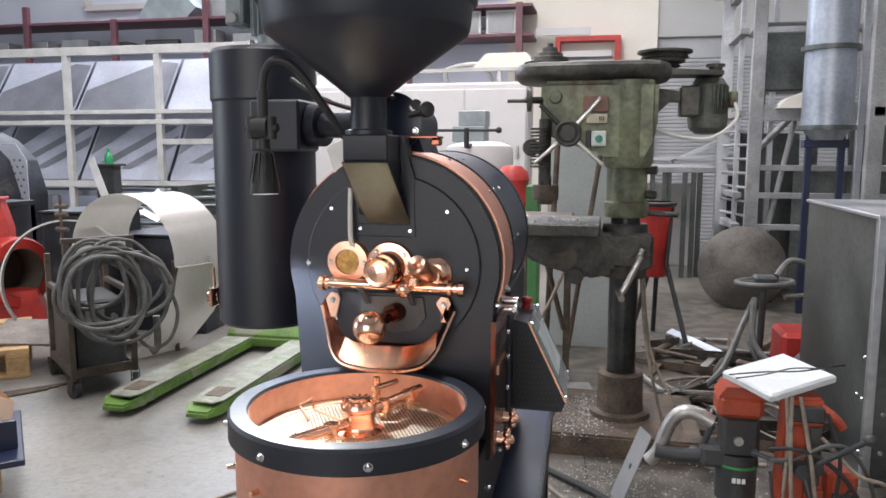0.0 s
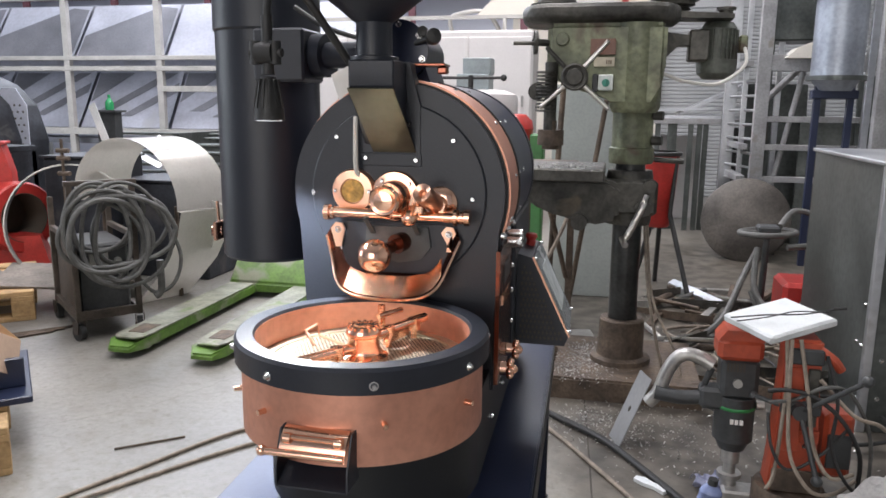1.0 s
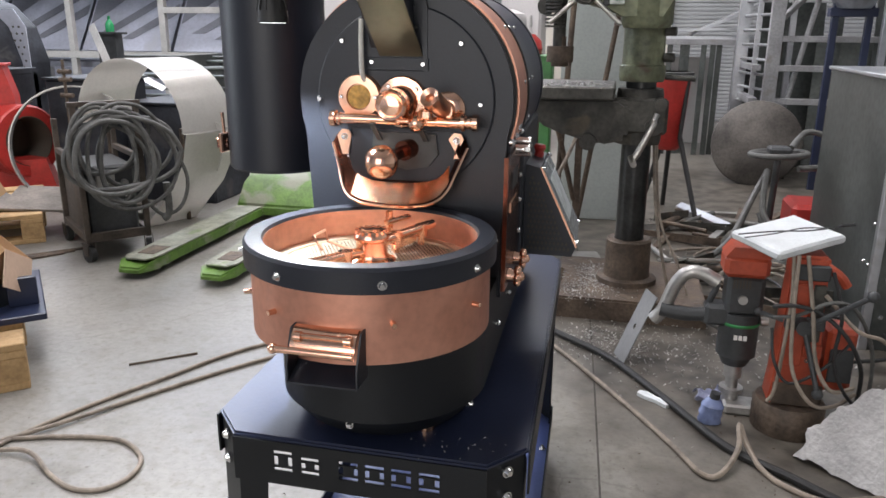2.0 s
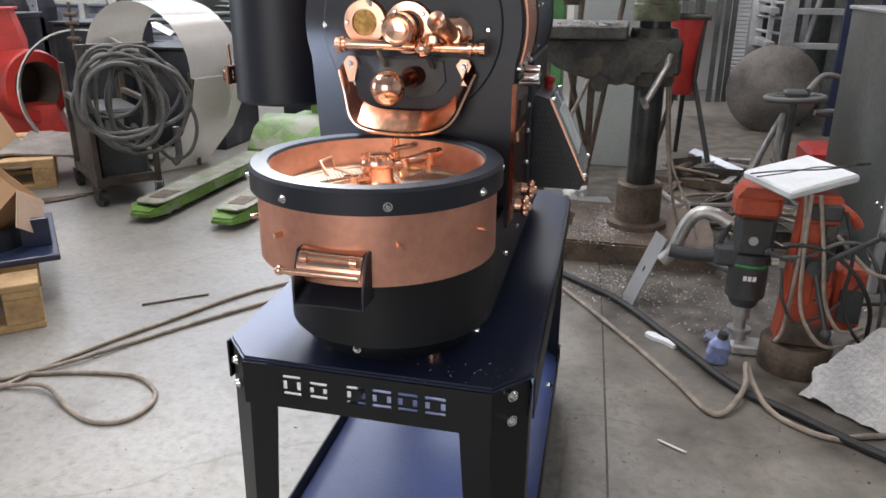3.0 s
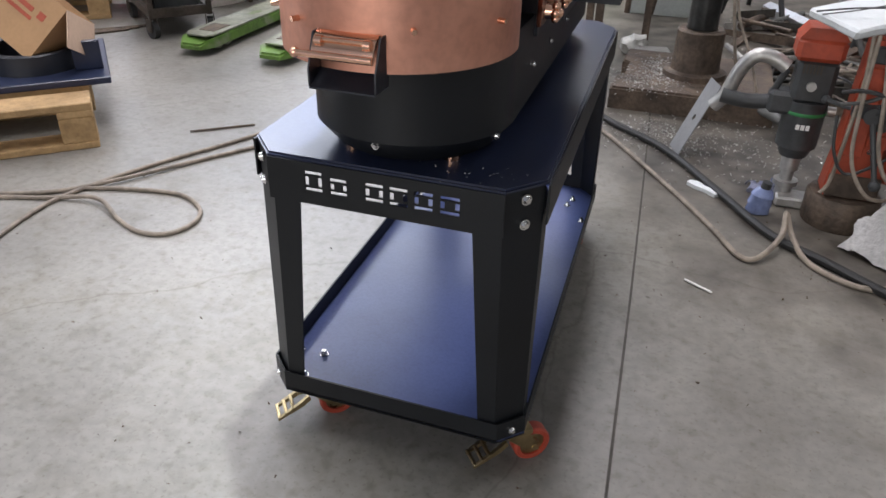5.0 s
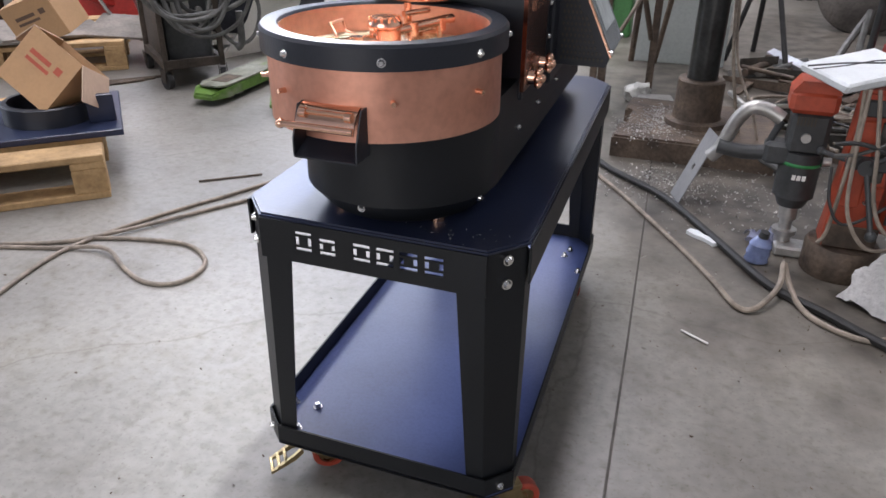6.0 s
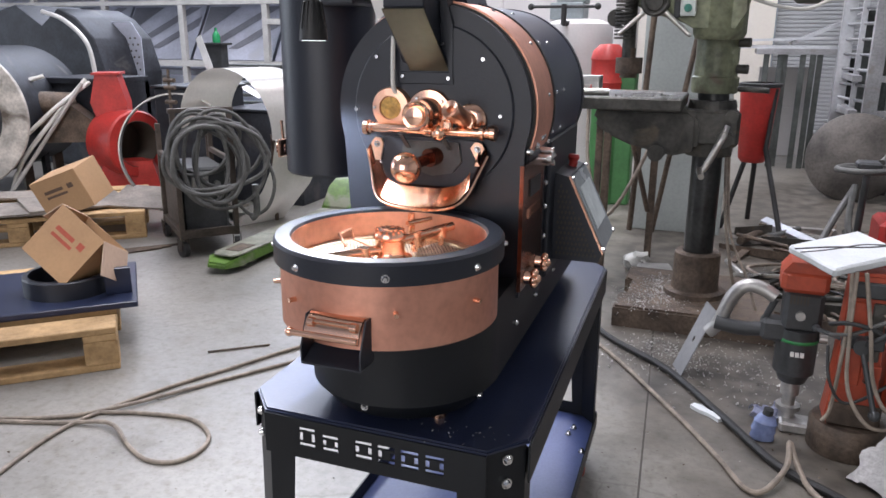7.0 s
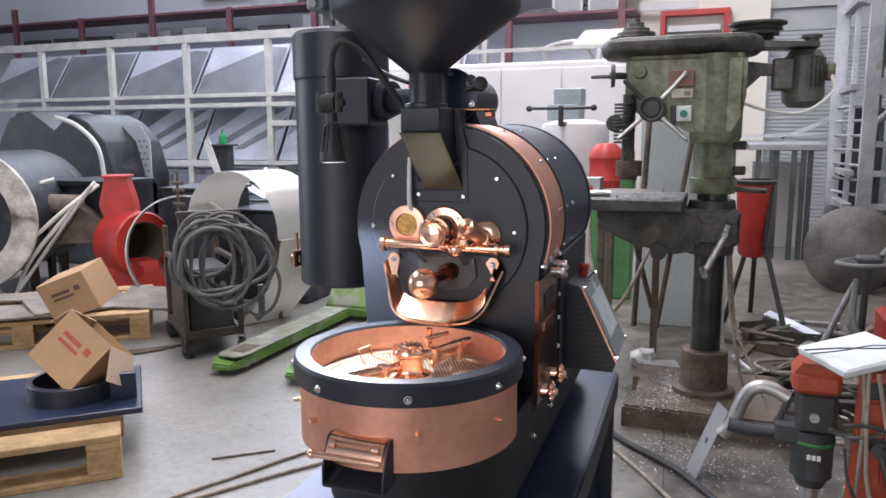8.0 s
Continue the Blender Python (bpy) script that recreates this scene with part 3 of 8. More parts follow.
levels = ((0.516, BR - 0.030), (0.520, BR - 0.024), (0.548, BR), (0.672, BR))
rows = [[bm.verts.new((x, y, z)) for x, y in d_shape(r, 0.78)] for z, r in levels]
for a, b in zip(rows, rows[1:]):
    for i in range(len(a)):
        bm.faces.new((a[i], a[(i + 1) % len(a)], b[(i + 1) % len(a)], b[i]))
bm.faces.new(rows[0][::-1])
bm.faces.new(rows[-1])
base = part("base_housing", bm, M_CARTBLACK, roaster)
bm = B()
for a in (-92, -20):
    d = Vector((math.cos(radians(a)), math.sin(radians(a)), 0))
    bolt(bm, Vector((BX, BY, 0.543)) + d * (BR - 0.003), d, 0.0042, 0.005)
for y in (0.20, 0.34, 0.5):
    bolt(bm, (BX + BR, y, 0.60), (1, 0, 0), 0.004, 0.004)
part("bolts", bm, M_STEEL, base, "bright screws")
for fx, fy in ((0.085, 0.035), (-0.06, 0.035), (0.09, 0.7), (-0.07, 0.7)):
    bm = B()
    cyl(bm, (fx, fy, ZT), (fx, fy, 0.519), 0.011, seg=16)
    part("foot", bm, M_COPPER_P, roaster, "round copper foot")

# body below the drum and the face plate
CX, CZ, R = 0.010, 0.922, 0.155


def tomb(r, w0, w1, zlow, n=40, neck=22):
    """Outline of the face: a circle that runs into upright sides."""
    pts = [(w0, zlow)]
    a_s, a_e = 180 + neck, -neck
    pts += [(CX + r * math.cos(radians(a)), CZ + r * math.sin(radians(a))) for a in (a_s + (a_e - a_s) * i / n for i in range(n + 1))]
    pts += [(w1, zlow)]
    return pts


bm = B()
prism(bm, tomb(R, CX - 0.138, CX + 0.144, 0.64), "xz", 0.197, 0.212)
bmesh.ops.bevel(bm, geom=[e for e in bm.edges if all(v.co.y < 0.1975 for v in e.verts)], offset=0.0035, segments=2, affect="EDGES")
face = part("face_plate", bm, M_BLACK, roaster)
bm = B()
lathe(bm, [(0.128, 0), (0.128, 0.0035), (0.126, 0.005), (0.02, 0.005), (0.0001, 0.005)], (0.012, 0.197, 0.922), (0, -1, 0), 56)
disc = part("front_disc", bm, M_BLACK, face, "round black bearing plate")
FB = ((-0.112, 0.921), (0.121, 0.919), (-0.076, 1.001), (0.093, 0.999), (0.030, 1.02), (0.04, 0.971), (-0.033, 0.973), (0.004, 0.806), (-0.070, 0.842), (-0.062, 0.843), (0.09, 0.83))
bm = B()
for x, z in FB:
    bolt(bm, (x, 0.1935, z), (0, -1, 0), 0.0044, 0.006)
part("bolts", bm, M_STEEL, face, "bright domed screws")
bm = B()
box(bm, CX - 0.138, CX + 0.150, 0.212, 0.62, 0.66, 0.885, 0.003)
part("lower_body", bm, M_BLACK, roaster)
# drum casing, copper band, rear casing
ANG = (-35, 215)
for y0, y1, r, mt, nm, lb in ((0.210, 0.216, 0.158, M_RUBBER, "front_seam", ""), (0.216, 0.335, 0.161, M_COPPER_S, "copper_band", "wide satin copper band round the drum"),
                              (0.335, 0.342, 0.1635, M_RUBBER, "band_seam", ""), (0.342, 0.63, 0.161, M_NAVY, "drum_casing", "satin dark blue-black drum casing")):
    bm = B()
    lathe(bm, [(0.10, 0), (r, 0), (r, y1 - y0), (0.10, y1 - y0)], (CX, y0, CZ), (0, 1, 0), 64, closed=True)
    casing = part(nm, bm, mt, roaster, lb)
bm = B()
lathe(bm, [(0.0001, 0), (0.163, 0), (0.163, 0.02), (0.155, 0.028), (0.0001, 0.028)], (CX, 0.63, CZ), (0, 1, 0), 64)
part("rear_cover", bm, M_BLACK, roaster)
bm = B()
for a in (8, 38, 66, -15):
    d = Vector((math.cos(radians(a)), 0, math.sin(radians(a))))
    bolt(bm, Vector((CX, 0.300, CZ)) + d * 0.160, d, 0.003, 0.003)
    bolt(bm, Vector((CX, 0.362, CZ)) + d * 0.160, d, 0.003, 0.003)
    bolt(bm, Vector((CX, 0.43, CZ)) + d * 0.160, d, 0.003, 0.003)
part("bolts", bm, M_STEEL, casing, "small bright screws")

# right side: copper plate coloured dark for its reflection, slot, knobs, perforated control box
bm = B()
sx = 0.1655
prism(bm, [(0.165, 0.662), (0.305, 0.662), (0.305, 0.835), (0.272, 0.852), (0.165, 0.852)], "yz", sx - 0.006, sx)
sidep = part("side_plate", bm, M_COPPER_D, roaster, "polished copper side plate, its dark reflection put into the colour")
bm = B()
prism(bm, [(0.205, 0.800), (0.275, 0.800), (0.275, 0.826), (0.205, 0.826)], "yz", sx - 0.001, sx + 0.0012)
part("slot", bm, M_RUBBER, sidep, "dark slot")
bm = B()
for i in range(6):
    box(bm, sx - 0.001, sx + 0.001, 0.200 + 0.014 * i, 0.211 + 0.014 * i, 0.768, 0.782)
part("mark_bars", bm, M_COPPER_P, sidep, "row of plain copper bars")
for ky, kz in ((0.195, 0.677), (0.268, 0.682)):
    bm = B()
    cyl(bm, (sx, ky, kz), (sx + 0.012, ky, kz), 0.011, 0.009, 16)
    for j in range(6):
        a = radians(60 * j)
        ball(bm, (sx + 0.014, ky + 0.010 * math.cos(a), kz + 0.010 * math.sin(a)), 0.0055, 10)
    ball(bm, (sx + 0.018, ky, kz), 0.007, 12)
    part("knob", bm, M_COPPER_P, sidep, "lobed polished copper knob")
bm = B()
for z in (0.66, 0.71, 0.76, 0.80, 0.835, 0.868):
    bolt(bm, (0.164, 0.33, z), (1, 0, 0), 0.0042, 0.004)
for y, z in ((0.20, 0.868), (0.245, 0.872), (0.28, 0.88)):
    bolt(bm, (0.164, y, z), (1, 0, 0), 0.0042, 0.005)
part("bolts", bm, M_STEEL, sidep)
bm = B()
for y, z, r in ((0.275, 0.848, 0.007), (0.292, 0.858, 0.006), (0.30, 0.838, 0.005)):
    cyl(bm, (0.16, y, z), (0.183, y, z), r, seg=12)
cyl(bm, (0.18, 0.262, 0.85), (0.18, 0.31, 0.85), 0.004, seg=10)
part("hinge_latch", bm, M_STEEL, sidep, "small steel latch")
bm = B()
box(bm, 0.150, 0.168, 0.345, 0.62, 0.63, 0.868, 0.003)
part("rear_side_panel", bm, M_BLACK, roaster)
# control box: wedge with a leaning screen
bm = B()
wedge = [(0.168, 0.652), (0.250, 0.652), (0.256, 0.668), (0.192, 0.800), (0.168, 0.806)]
prism(bm, wedge, "xz", 0.395, 0.56)
ctl = part("control_box", bm, M_BLACK, roaster, "black wedge-shaped control box with perforated side")
bm = B()
for i in range(11):
    for j in range(14):
        x = 0.176 + 0.0068 * i + (0.0034 if j % 2 else 0)
        z = 0.664 + 0.0092 * j
        if x < 0.246 - (z - 0.664) * 0.50:
            prism(bm, [(x - 0.0024, z), (x, z - 0.0036), (x + 0.0024, z), (x, z + 0.0036)], "xz", 0.3938, 0.396)
tagged(part("vent_mesh", bm, M_HOLE, ctl), kind="stuff")
sdir = Vector((0.192 - 0.256, 0, 0.800 - 0.668)).normalized()
sn = Vector((0.132, 0, 0.064)).normalized()
o = Vector((0.256, 0, 0.668))


def on_screen(s0, s1, y0, y1, h0, h1, bmx):
    c = [o + sdir * s + Vector((0, y, 0)) + sn * h0 for s, y in ((s0, y0), (s1, y0), (s1, y1), (s0, y1))]
    plate(bmx, c, -(h1 - h0))
    return bmx


part("copper_edge", on_screen(0.0, 0.147, 0.394, 0.402, 0.0, 0.003, B()), M_COPPER, ctl, "copper edge strip")
part("screen_panel", on_screen(0.004, 0.143, 0.404, 0.556, 0.0, 0.004, B()), M_SCREEN, ctl, "grey glossy control panel")
part("screen", on_screen(0.040, 0.120, 0.425, 0.535, 0.0045, 0.0055, B()), M_SCREEN2, ctl, "pale lit touch screen")
bm = B()
for s, y in ((0.006, 0.400), (0.142, 0.400), (0.006, 0.552), (0.142, 0.552)):
    bolt(bm, o + sdir * s + Vector((0, y, 0)) + sn * 0.003, sn, 0.004, 0.005)
part("bolts", bm, M_STEEL, ctl)
bm = B()
cyl(bm, (0.180, 0.50, 0.801), (0.183, 0.50, 0.812), 0.008, seg=14)
lathe(bm, [(0.0001, 0.02), (0.009, 0.019), (0.011, 0.014), (0.009, 0.009), (0.006, 0.004)], (0.181, 0.50, 0.805), (0.1, 0, 1), 18)
part("emergency_button", bm, M_RED, ctl, "red emergency button")

# feed hopper, neck and chute
HX, HY = -0.017, 0.182
bm = B()
lathe(bm, [(0.145, 1.292), (0.149, 1.292), (0.151, 1.286), (0.150, 1.279), (0.144, 1.276), (0.140, 1.245), (0.137, 1.238), (0.0265, 1.158), (0.0245, 1.152), (0.0245, 1.112), (0.033, 1.110), (0.033, 1.104), (0.022, 1.104), (0.022, 1.152), (0.133, 1.24), (0.137, 1.28)], (HX, HY, 0), (0, 0, 1), 72, closed=True)
hopper = part("hopper", bm, M_BLACK, roaster, "matt black funnel hopper")
bm = B()
CL, CR = -0.036, 0.026
prism(bm, [(0.128, 1.104), (0.245, 1.104), (0.245, 1.05), (0.198, 0.985), (0.128, 1.070)], "yz", CL, CR)
bmesh.ops.bevel(bm, geom=bm.edges[:], offset=0.002, segments=1, affect="EDGES")
chute = part("feed_chute", bm, M_BLACK, roaster, "folded sheet-metal feed chute")
bm = B()
plate(bm, [(CL - 0.0005, 0.1265, 1.068), (CR + 0.0005, 0.1265, 1.068), (0.040, 0.1955, 0.980), (-0.022, 0.1955, 0.980)], -0.002)
part("chute_front", bm, M_BULL, chute, "glossy sloping chute front with a painted olive reflection")
bm = B()
prism(bm, [(CR, 1.104), (0.030, 1.104), (0.046, 1.045), (0.046, 0.962), (0.040, 0.962), (0.040, 0.980), (CR, 1.068)], "xz", 0.19, 0.215)
box(bm, -0.04, 0.048, 0.1905, 0.1965, 0.962, 0.980, 0.001)
part("chute_flange", bm, M_BLACK, chute)
bm = B()
tube(bm, [(-0.046, 0.186, 1.03), (-0.045, 0.180, 0.99), (-0.043, 0.178, 0.955), (-0.036, 0.188, 0.945)], 0.0035, 10)
part("probe_cable", bm, M_WHITECABLE, roaster, "pale sensor cable")
bm = B()
cyl(bm, (-0.036, 0.196, 0.945), (-0.036, 0.180, 0.945), 0.0055, seg=12)
part("probe_gland", bm, M_STEEL, roaster)
# damper blower behind the chute
bm = B()
cyl(bm, (-0.004, 0.262, 1.125), (-0.004, 0.270, 1.125), 0.044, seg=40)
cyl(bm, (-0.004, 0.270, 1.122), (-0.004, 0.42, 1.122), 0.038, seg=40)
prism(bm, [(-0.045, 1.07), (0.045, 1.07), (0.03, 1.11), (-0.03, 1.11)], "xz", 0.275, 0.39)
blow = part("blower", bm, M_NAVY, roaster, "dark cylindrical blower housing")
bm = B()
for a in (35, 90, -20):
    bolt(bm, (-0.004 + 0.037 * math.cos(radians(a)), 0.262, 1.125 + 0.037 * math.sin(radians(a))), (0, -1, 0), 0.004, 0.005)
part("bolts", bm, M_STEEL, blow)
bm = B()
cyl(bm, (0.022, 0.262, 1.135), (0.050, 0.235, 1.140), 0.004, seg=10)
lathe(bm, [(0.0001, 0.022), (0.010, 0.020), (0.012, 0.012), (0.010, 0.0), (0.0001, 0)], (0.050, 0.240, 1.140), (0.4, -1, 0.1), 18)
lathe(bm, [(0.0001, 0.016), (0.007, 0.015), (0.008, 0.006), (0.0001, 0)], (0.036, 0.25, 1.148), (0.1, -1, 0.1), 18)
part("knob", bm, M_RUBBER, blow, "black adjusting knob")
bm = B()
box(bm, 0.026, 0.074, 0.215, 0.258, 1.1, 1.104, 0.001)
box(bm, 0.060, 0.074, 0.23, 0.25, 1.090, 1.1, 0.002)
part("copper_bracket", bm, M_COPPER_D, roaster, "copper bracket")
# duct between blower and cyclone
bm = B()
cyl(bm, (-0.20, 0.38, 1.125), (0.0, 0.33, 1.125), 0.021, seg=24)
cyl(bm, (-0.19, 0.378, 1.125), (-0.15, 0.368, 1.125), 0.035, seg=24)
cyl(bm, (-0.085, 0.352, 1.125), (-0.078, 0.35, 1.125), 0.027, seg=24)
part("air_duct", bm, M_BLACK, roaster, "black air duct")
bm = B()
tube(bm, [(-0.20, 0.35, 1.20), (-0.15, 0.34, 1.17), (-0.09, 0.33, 1.150), (-0.03, 0.32, 1.142)], 0.004, 8)
part("wire", bm, M_RUBBER, roaster)

# chaff cyclone
YX, YY, YR = -0.294, 0.45, 0.0915
bm = B()
lathe(bm, [(0.0001, 0.772), (YR - 0.004, 0.772), (YR, 0.777), (YR, 1.168), (YR + 0.003, 1.172), (YR + 0.003, 1.252), (YR - 0.002, 1.259), (0.0001, 1.259)], (YX, YY, 0), (0, 0, 1), 64)
cyc = part("cyclone", bm, M_BLACK, roaster, "tall matt black chaff cylinder")
bm = B()
box(bm, -0.265, -0.178, 0.325, 0.42, 1.082, 1.166, 0.004)
part("inlet_box", bm, M_BLACK, cyc)
bm = B()
for z in (0.820, 0.813):
    cyl(bm, (YX - YR * 0.97, YY - 0.035, z), (YX - YR - 0.012, YY - 0.045, z), 0.006, seg=12)
box(bm, YX - YR - 0.004, YX - YR + 0.004, YY - 0.055, YY - 0.02, 0.80, 0.835, 0.002)
tube(bm, [(YX - YR - 0.004, YY - 0.03, 0.835), (YX - YR - 0.006, YY - 0.03, 0.87)], 0.003, 8)
part("latch", bm, M_COPPER_P, cyc, "copper latch")
# fan motor on the cyclone
bm = B()
MX, MY = -0.272, 0.45
cyl(bm, (MX, MY, 1.259), (MX, MY, 1.268), 0.046, seg=32)
cyl(bm, (MX, MY, 1.268), (MX, MY, 1.40), 0.029, seg=32)
cyl(bm, (MX, MY, 1.385), (MX, MY, 1.42), 0.040, 0.036, 32)
mot = part("fan_motor", bm, M_GREYMOTOR, cyc, "grey finned electric motor")
for i in range(20):
    bm = B()
    box(bm, 0.026, 0.040, -0.0014, 0.0014, 1.285, 1.385, 0, Matrix.Translation((MX, MY, 0)) @ Matrix.Rotation(2 * math.pi * i / 20, 4, "Z"))
    part("motor_fin", bm, M_GREYMOTOR, cyc)
bm = B()
box(bm, MX - 0.072, MX - 0.038, MY - 0.045, MY + 0.01, 1.30, 1.39, 0.004)
part("terminal_box", bm, M_GREYMOTOR, cyc)
bm = B()
for a in range(4):
    t = radians(45 + 90 * a)
    bolt(bm, (MX + 0.04 * math.cos(t), MY + 0.04 * math.sin(t), 1.268), (0, 0, 1), 0.005, 0.008)
cyl(bm, (MX - 0.055, MY - 0.046, 1.315), (MX - 0.055, MY - 0.058, 1.31), 0.008, seg=12)
part("bolts", bm, M_STEEL, cyc)

# gooseneck lamp with paper tag
LX, LY = -0.152, 0.135
bm = B()
tube(bm, [(-0.048, 0.205, 1.085), (-0.075, 0.17, 1.14), (-0.105, 0.145, 1.19), (-0.130, 0.135, 1.203), (-0.147, 0.135, 1.19), (LX, LY, 1.155), (LX, LY, 1.13)], 0.0055, 10)
lamp = part("work_lamp", bm, M_RUBBER, roaster, "black gooseneck work lamp")
bm = B()
cyl(bm, (LX, LY, 1.135), (LX, LY, 1.162), 0.0075, seg=12)
cyl(bm, (LX, LY, 1.085), (LX, LY, 1.135), 0.009, 0.007, 14)
cyl(bm, (LX - 0.022, LY - 0.006, 1.113), (LX + 0.024, LY - 0.006, 1.113), 0.006, seg=12)
cyl(bm, (LX - 0.012, LY - 0.006, 1.113), (LX + 0.012, LY - 0.006, 1.113), 0.014, seg=16)
for s in (-1, 1):
    cyl(bm, (LX + s * 0.014, LY - 0.006, 1.098), (LX + s * 0.014, LY - 0.006, 1.128), 0.008, seg=12)
part("joint", bm, M_RUBBER, lamp)
bm = B()
lathe(bm, [(0.0001, 1.082), (0.010, 1.082), (0.013, 1.072), (0.019, 1.045), (0.0205, 1.030), (0.0205, 1.024), (0.017, 1.024)], (LX, LY, 0), (0, 0, 1), 32)
part("lamp_head", bm, M_RUBBER, lamp, "finned black lamp head")
for i in range(12):
    bm = B()
    prism(bm, [(0.009, 1.080), (0.0145, 1.078), (0.021, 1.04), (0.015, 1.04)], "xz", -0.0012, 0.0012, Matrix.Translation((LX, LY, 0)) @ Matrix.Rotation(2 * math.pi * i / 12, 4, "Z"))
    part("fin", bm, M_RUBBER, lamp)
bm = B()
cyl(bm, (LX, LY, 1.0235), (LX, LY, 1.028), 0.0172, seg=28)
part("lens", bm, M_LENS, lamp, "white lamp lens")
bm = B()
plate(bm, [(-0.075, 0.168, 1.086), (-0.047, 0.172, 1.100), (-0.038, 0.175, 1.075), (-0.064, 0.170, 1.052)], 0.001)
part("paper_tag", bm, M_PAPER, lamp, "white paper tag")
bm = B()
cyl(bm, (-0.05, 0.2, 1.09), (-0.02, 0.215, 1.09), 0.007, seg=12)
part("lamp_socket", bm, M_RUBBER, lamp)

# dial, sampler, lever and bar on the face
FY = 0.192


def turned(name, c, axis, prof, mt, parent=None, label="", seg=36):
    b = B()
    lathe(b, prof, c, axis, seg)
    return part(name, b, mt, parent if parent is not None else roaster, label)


dial = turned("dial", (-0.050, FY, 0.926), (0, -1, 0), [(0.031, 0), (0.031, 0.010), (0.0295, 0.013), (0.018, 0.0135), (0.017, 0.010), (0.0001, 0.010)], M_COPPER, label="round copper sight glass flange")
turned("dial_face", (-0.050, FY - 0.0102, 0.926), (0, -1, 0), [(0.0165, 0), (0.0165, 0.0012), (0.0001, 0.0012)], M_GOLD, dial, "golden speckled disc")
bm = B()
for s in (-1, 1):
    bolt(bm, (-0.050 + s * 0.025, FY - 0.0115, 0.926), (0, -1, 0), 0.0035, 0.005)
part("bolts", bm, M_STEEL, dial)
samp = turned("sampler", (0.011, FY, 0.920), (0, -1, 0), [(0.036, 0), (0.036, 0.006), (0.034, 0.009), (0.0235, 0.010), (0.0225, 0.030), (0.0215, 0.033), (0.021, 0.05), (0.0215, 0.052), (0.0215, 0.060), (0.019, 0.0635), (0.0145, 0.062), (0.013, 0.066), (0.0001, 0.0675)], M_COPPER_P, label="polished copper sampler flange and knob", seg=48)
bm = B()
for a in (40, 130, 220, 310):
    bolt(bm, (0.011 + 0.028 * math.cos(radians(a)), FY - 0.008, 0.920 + 0.028 * math.sin(radians(a))), (0, -1, 0), 0.0033, 0.005)
part("bolts", bm, M_STEEL, samp)
lev = turned("lever_flange", (0.076, FY, 0.912), (0, -1, 0), [(0.024, 0), (0.024, 0.006), (0.020, 0.010), (0.012, 0.012), (0.012, 0.03), (0.0001, 0.03)], M_COPPER_P, label="copper lever flange")
a = Vector((0.075, FY - 0.022, 0.912))
d = Vector((-0.010, -0.034, 0.018)).normalized()
turned("lever_grip", a, d, [(0.011, 0), (0.0130, 0.004), (0.0130, 0.034), (0.0140, 0.038), (0.0130, 0.046), (0.006, 0.043), (0.005, 0.036), (0.0001, 0.036)], M_COPPER, lev, "turned copper grip with a hollow end")
bm = B()
cyl(bm, (-0.077, 0.160, 0.8985), (0.118, 0.160, 0.8965), 0.0068, seg=20)
bar = part("door_bar", bm, M_COPPER_P, roaster, "polished copper locking bar")
for x, w in ((-0.080, 0.007), (-0.072, 0.004), (0.104, 0.005), (0.112, 0.004), (0.120, 0.007)):
    bm = B()
    cyl(bm, (x - w / 2, 0.160, 0.8975), (x + w / 2, 0.160, 0.8975), 0.0115 if w > 0.004 else 0.009, seg=14)
    part("bar_nut", bm, M_COPPER_P, bar)
bm = B()
for x in (-0.073, 0.112):
    cyl(bm, (x, 0.194, 0.8975), (x, 0.162, 0.8975), 0.006, seg=12)
part("bar_post", bm, M_COPPER, bar)
bm = B()
ball(bm, (0.042, 0.146, 0.896), 0.0115, 20)
cyl(bm, (0.042, 0.16, 0.897), (0.054, 0.140, 0.909), 0.0055, 0.008, 12)
box(bm, 0.052, 0.064, 0.134, 0.146, 0.903, 0.915, 0.002)
part("bar_knob", bm, M_COPPER_P, bar, "copper clamping knob")
bm = B()
for x0 in (-0.026, 0.040):
    plate(bm, [(x0, 0.152, 0.892), (x0 + 0.007, 0.152, 0.892), (x0 + 0.012, 0.172, 0.868), (x0 + 0.005, 0.172, 0.868)], 0.002)
part("door_strap", bm, M_PLASTIC, bar, "dark steel strap")
# discharge door with apron
bm = B()
prism(bm, [(-0.062, 0.882), (0.082, 0.882), (0.098, 0.868), (0.082, 0.80), (0.045, 0.787), (-0.03, 0.787), (-0.058, 0.80), (-0.076, 0.868)], "xz", 0.186, 0.193)
door = part("discharge_door", bm, M_BLACK, roaster)
bm = B()
prism(bm, [(-0.030, 0.878), (0.060, 0.878), (0.064, 0.850), (0.050, 0.832), (0.018, 0.826), (-0.018, 0.836), (-0.032, 0.856)], "xz", 0.181, 0.187)
part("door_leaf", bm, M_PLASTIC, door)
# curved copper apron: two ears, rim and lip swept round the opening
bm = B()
n = 26
rim_o, rim_i, lip = [], [], []
for i in range(n + 1):
    u = -1 + 2 * i / n
    x = 0.008 + (0.092 + 0.006 * (abs(u) > 0.95)) * u
    zz = 0.788 + 0.012 * abs(u) ** 2 + 0.066 * abs(u) ** 8
    fw = 0.046 * (1 - abs(u) ** 4)
    rim_o.append((x, 0.190 - 0.010 - fw, zz - 0.004))
    rim_i.append((x * 0.94, 0.190, zz + 0.010 + 0.014 * (1 - abs(u) ** 2)))
va = [bm.verts.new(p) for p in rim_o]
vb = [bm.verts.new(p) for p in rim_i]
vc = [bm.verts.new((p[0], p[1] + 0.001, p[2] - 0.004)) for p in rim_o]
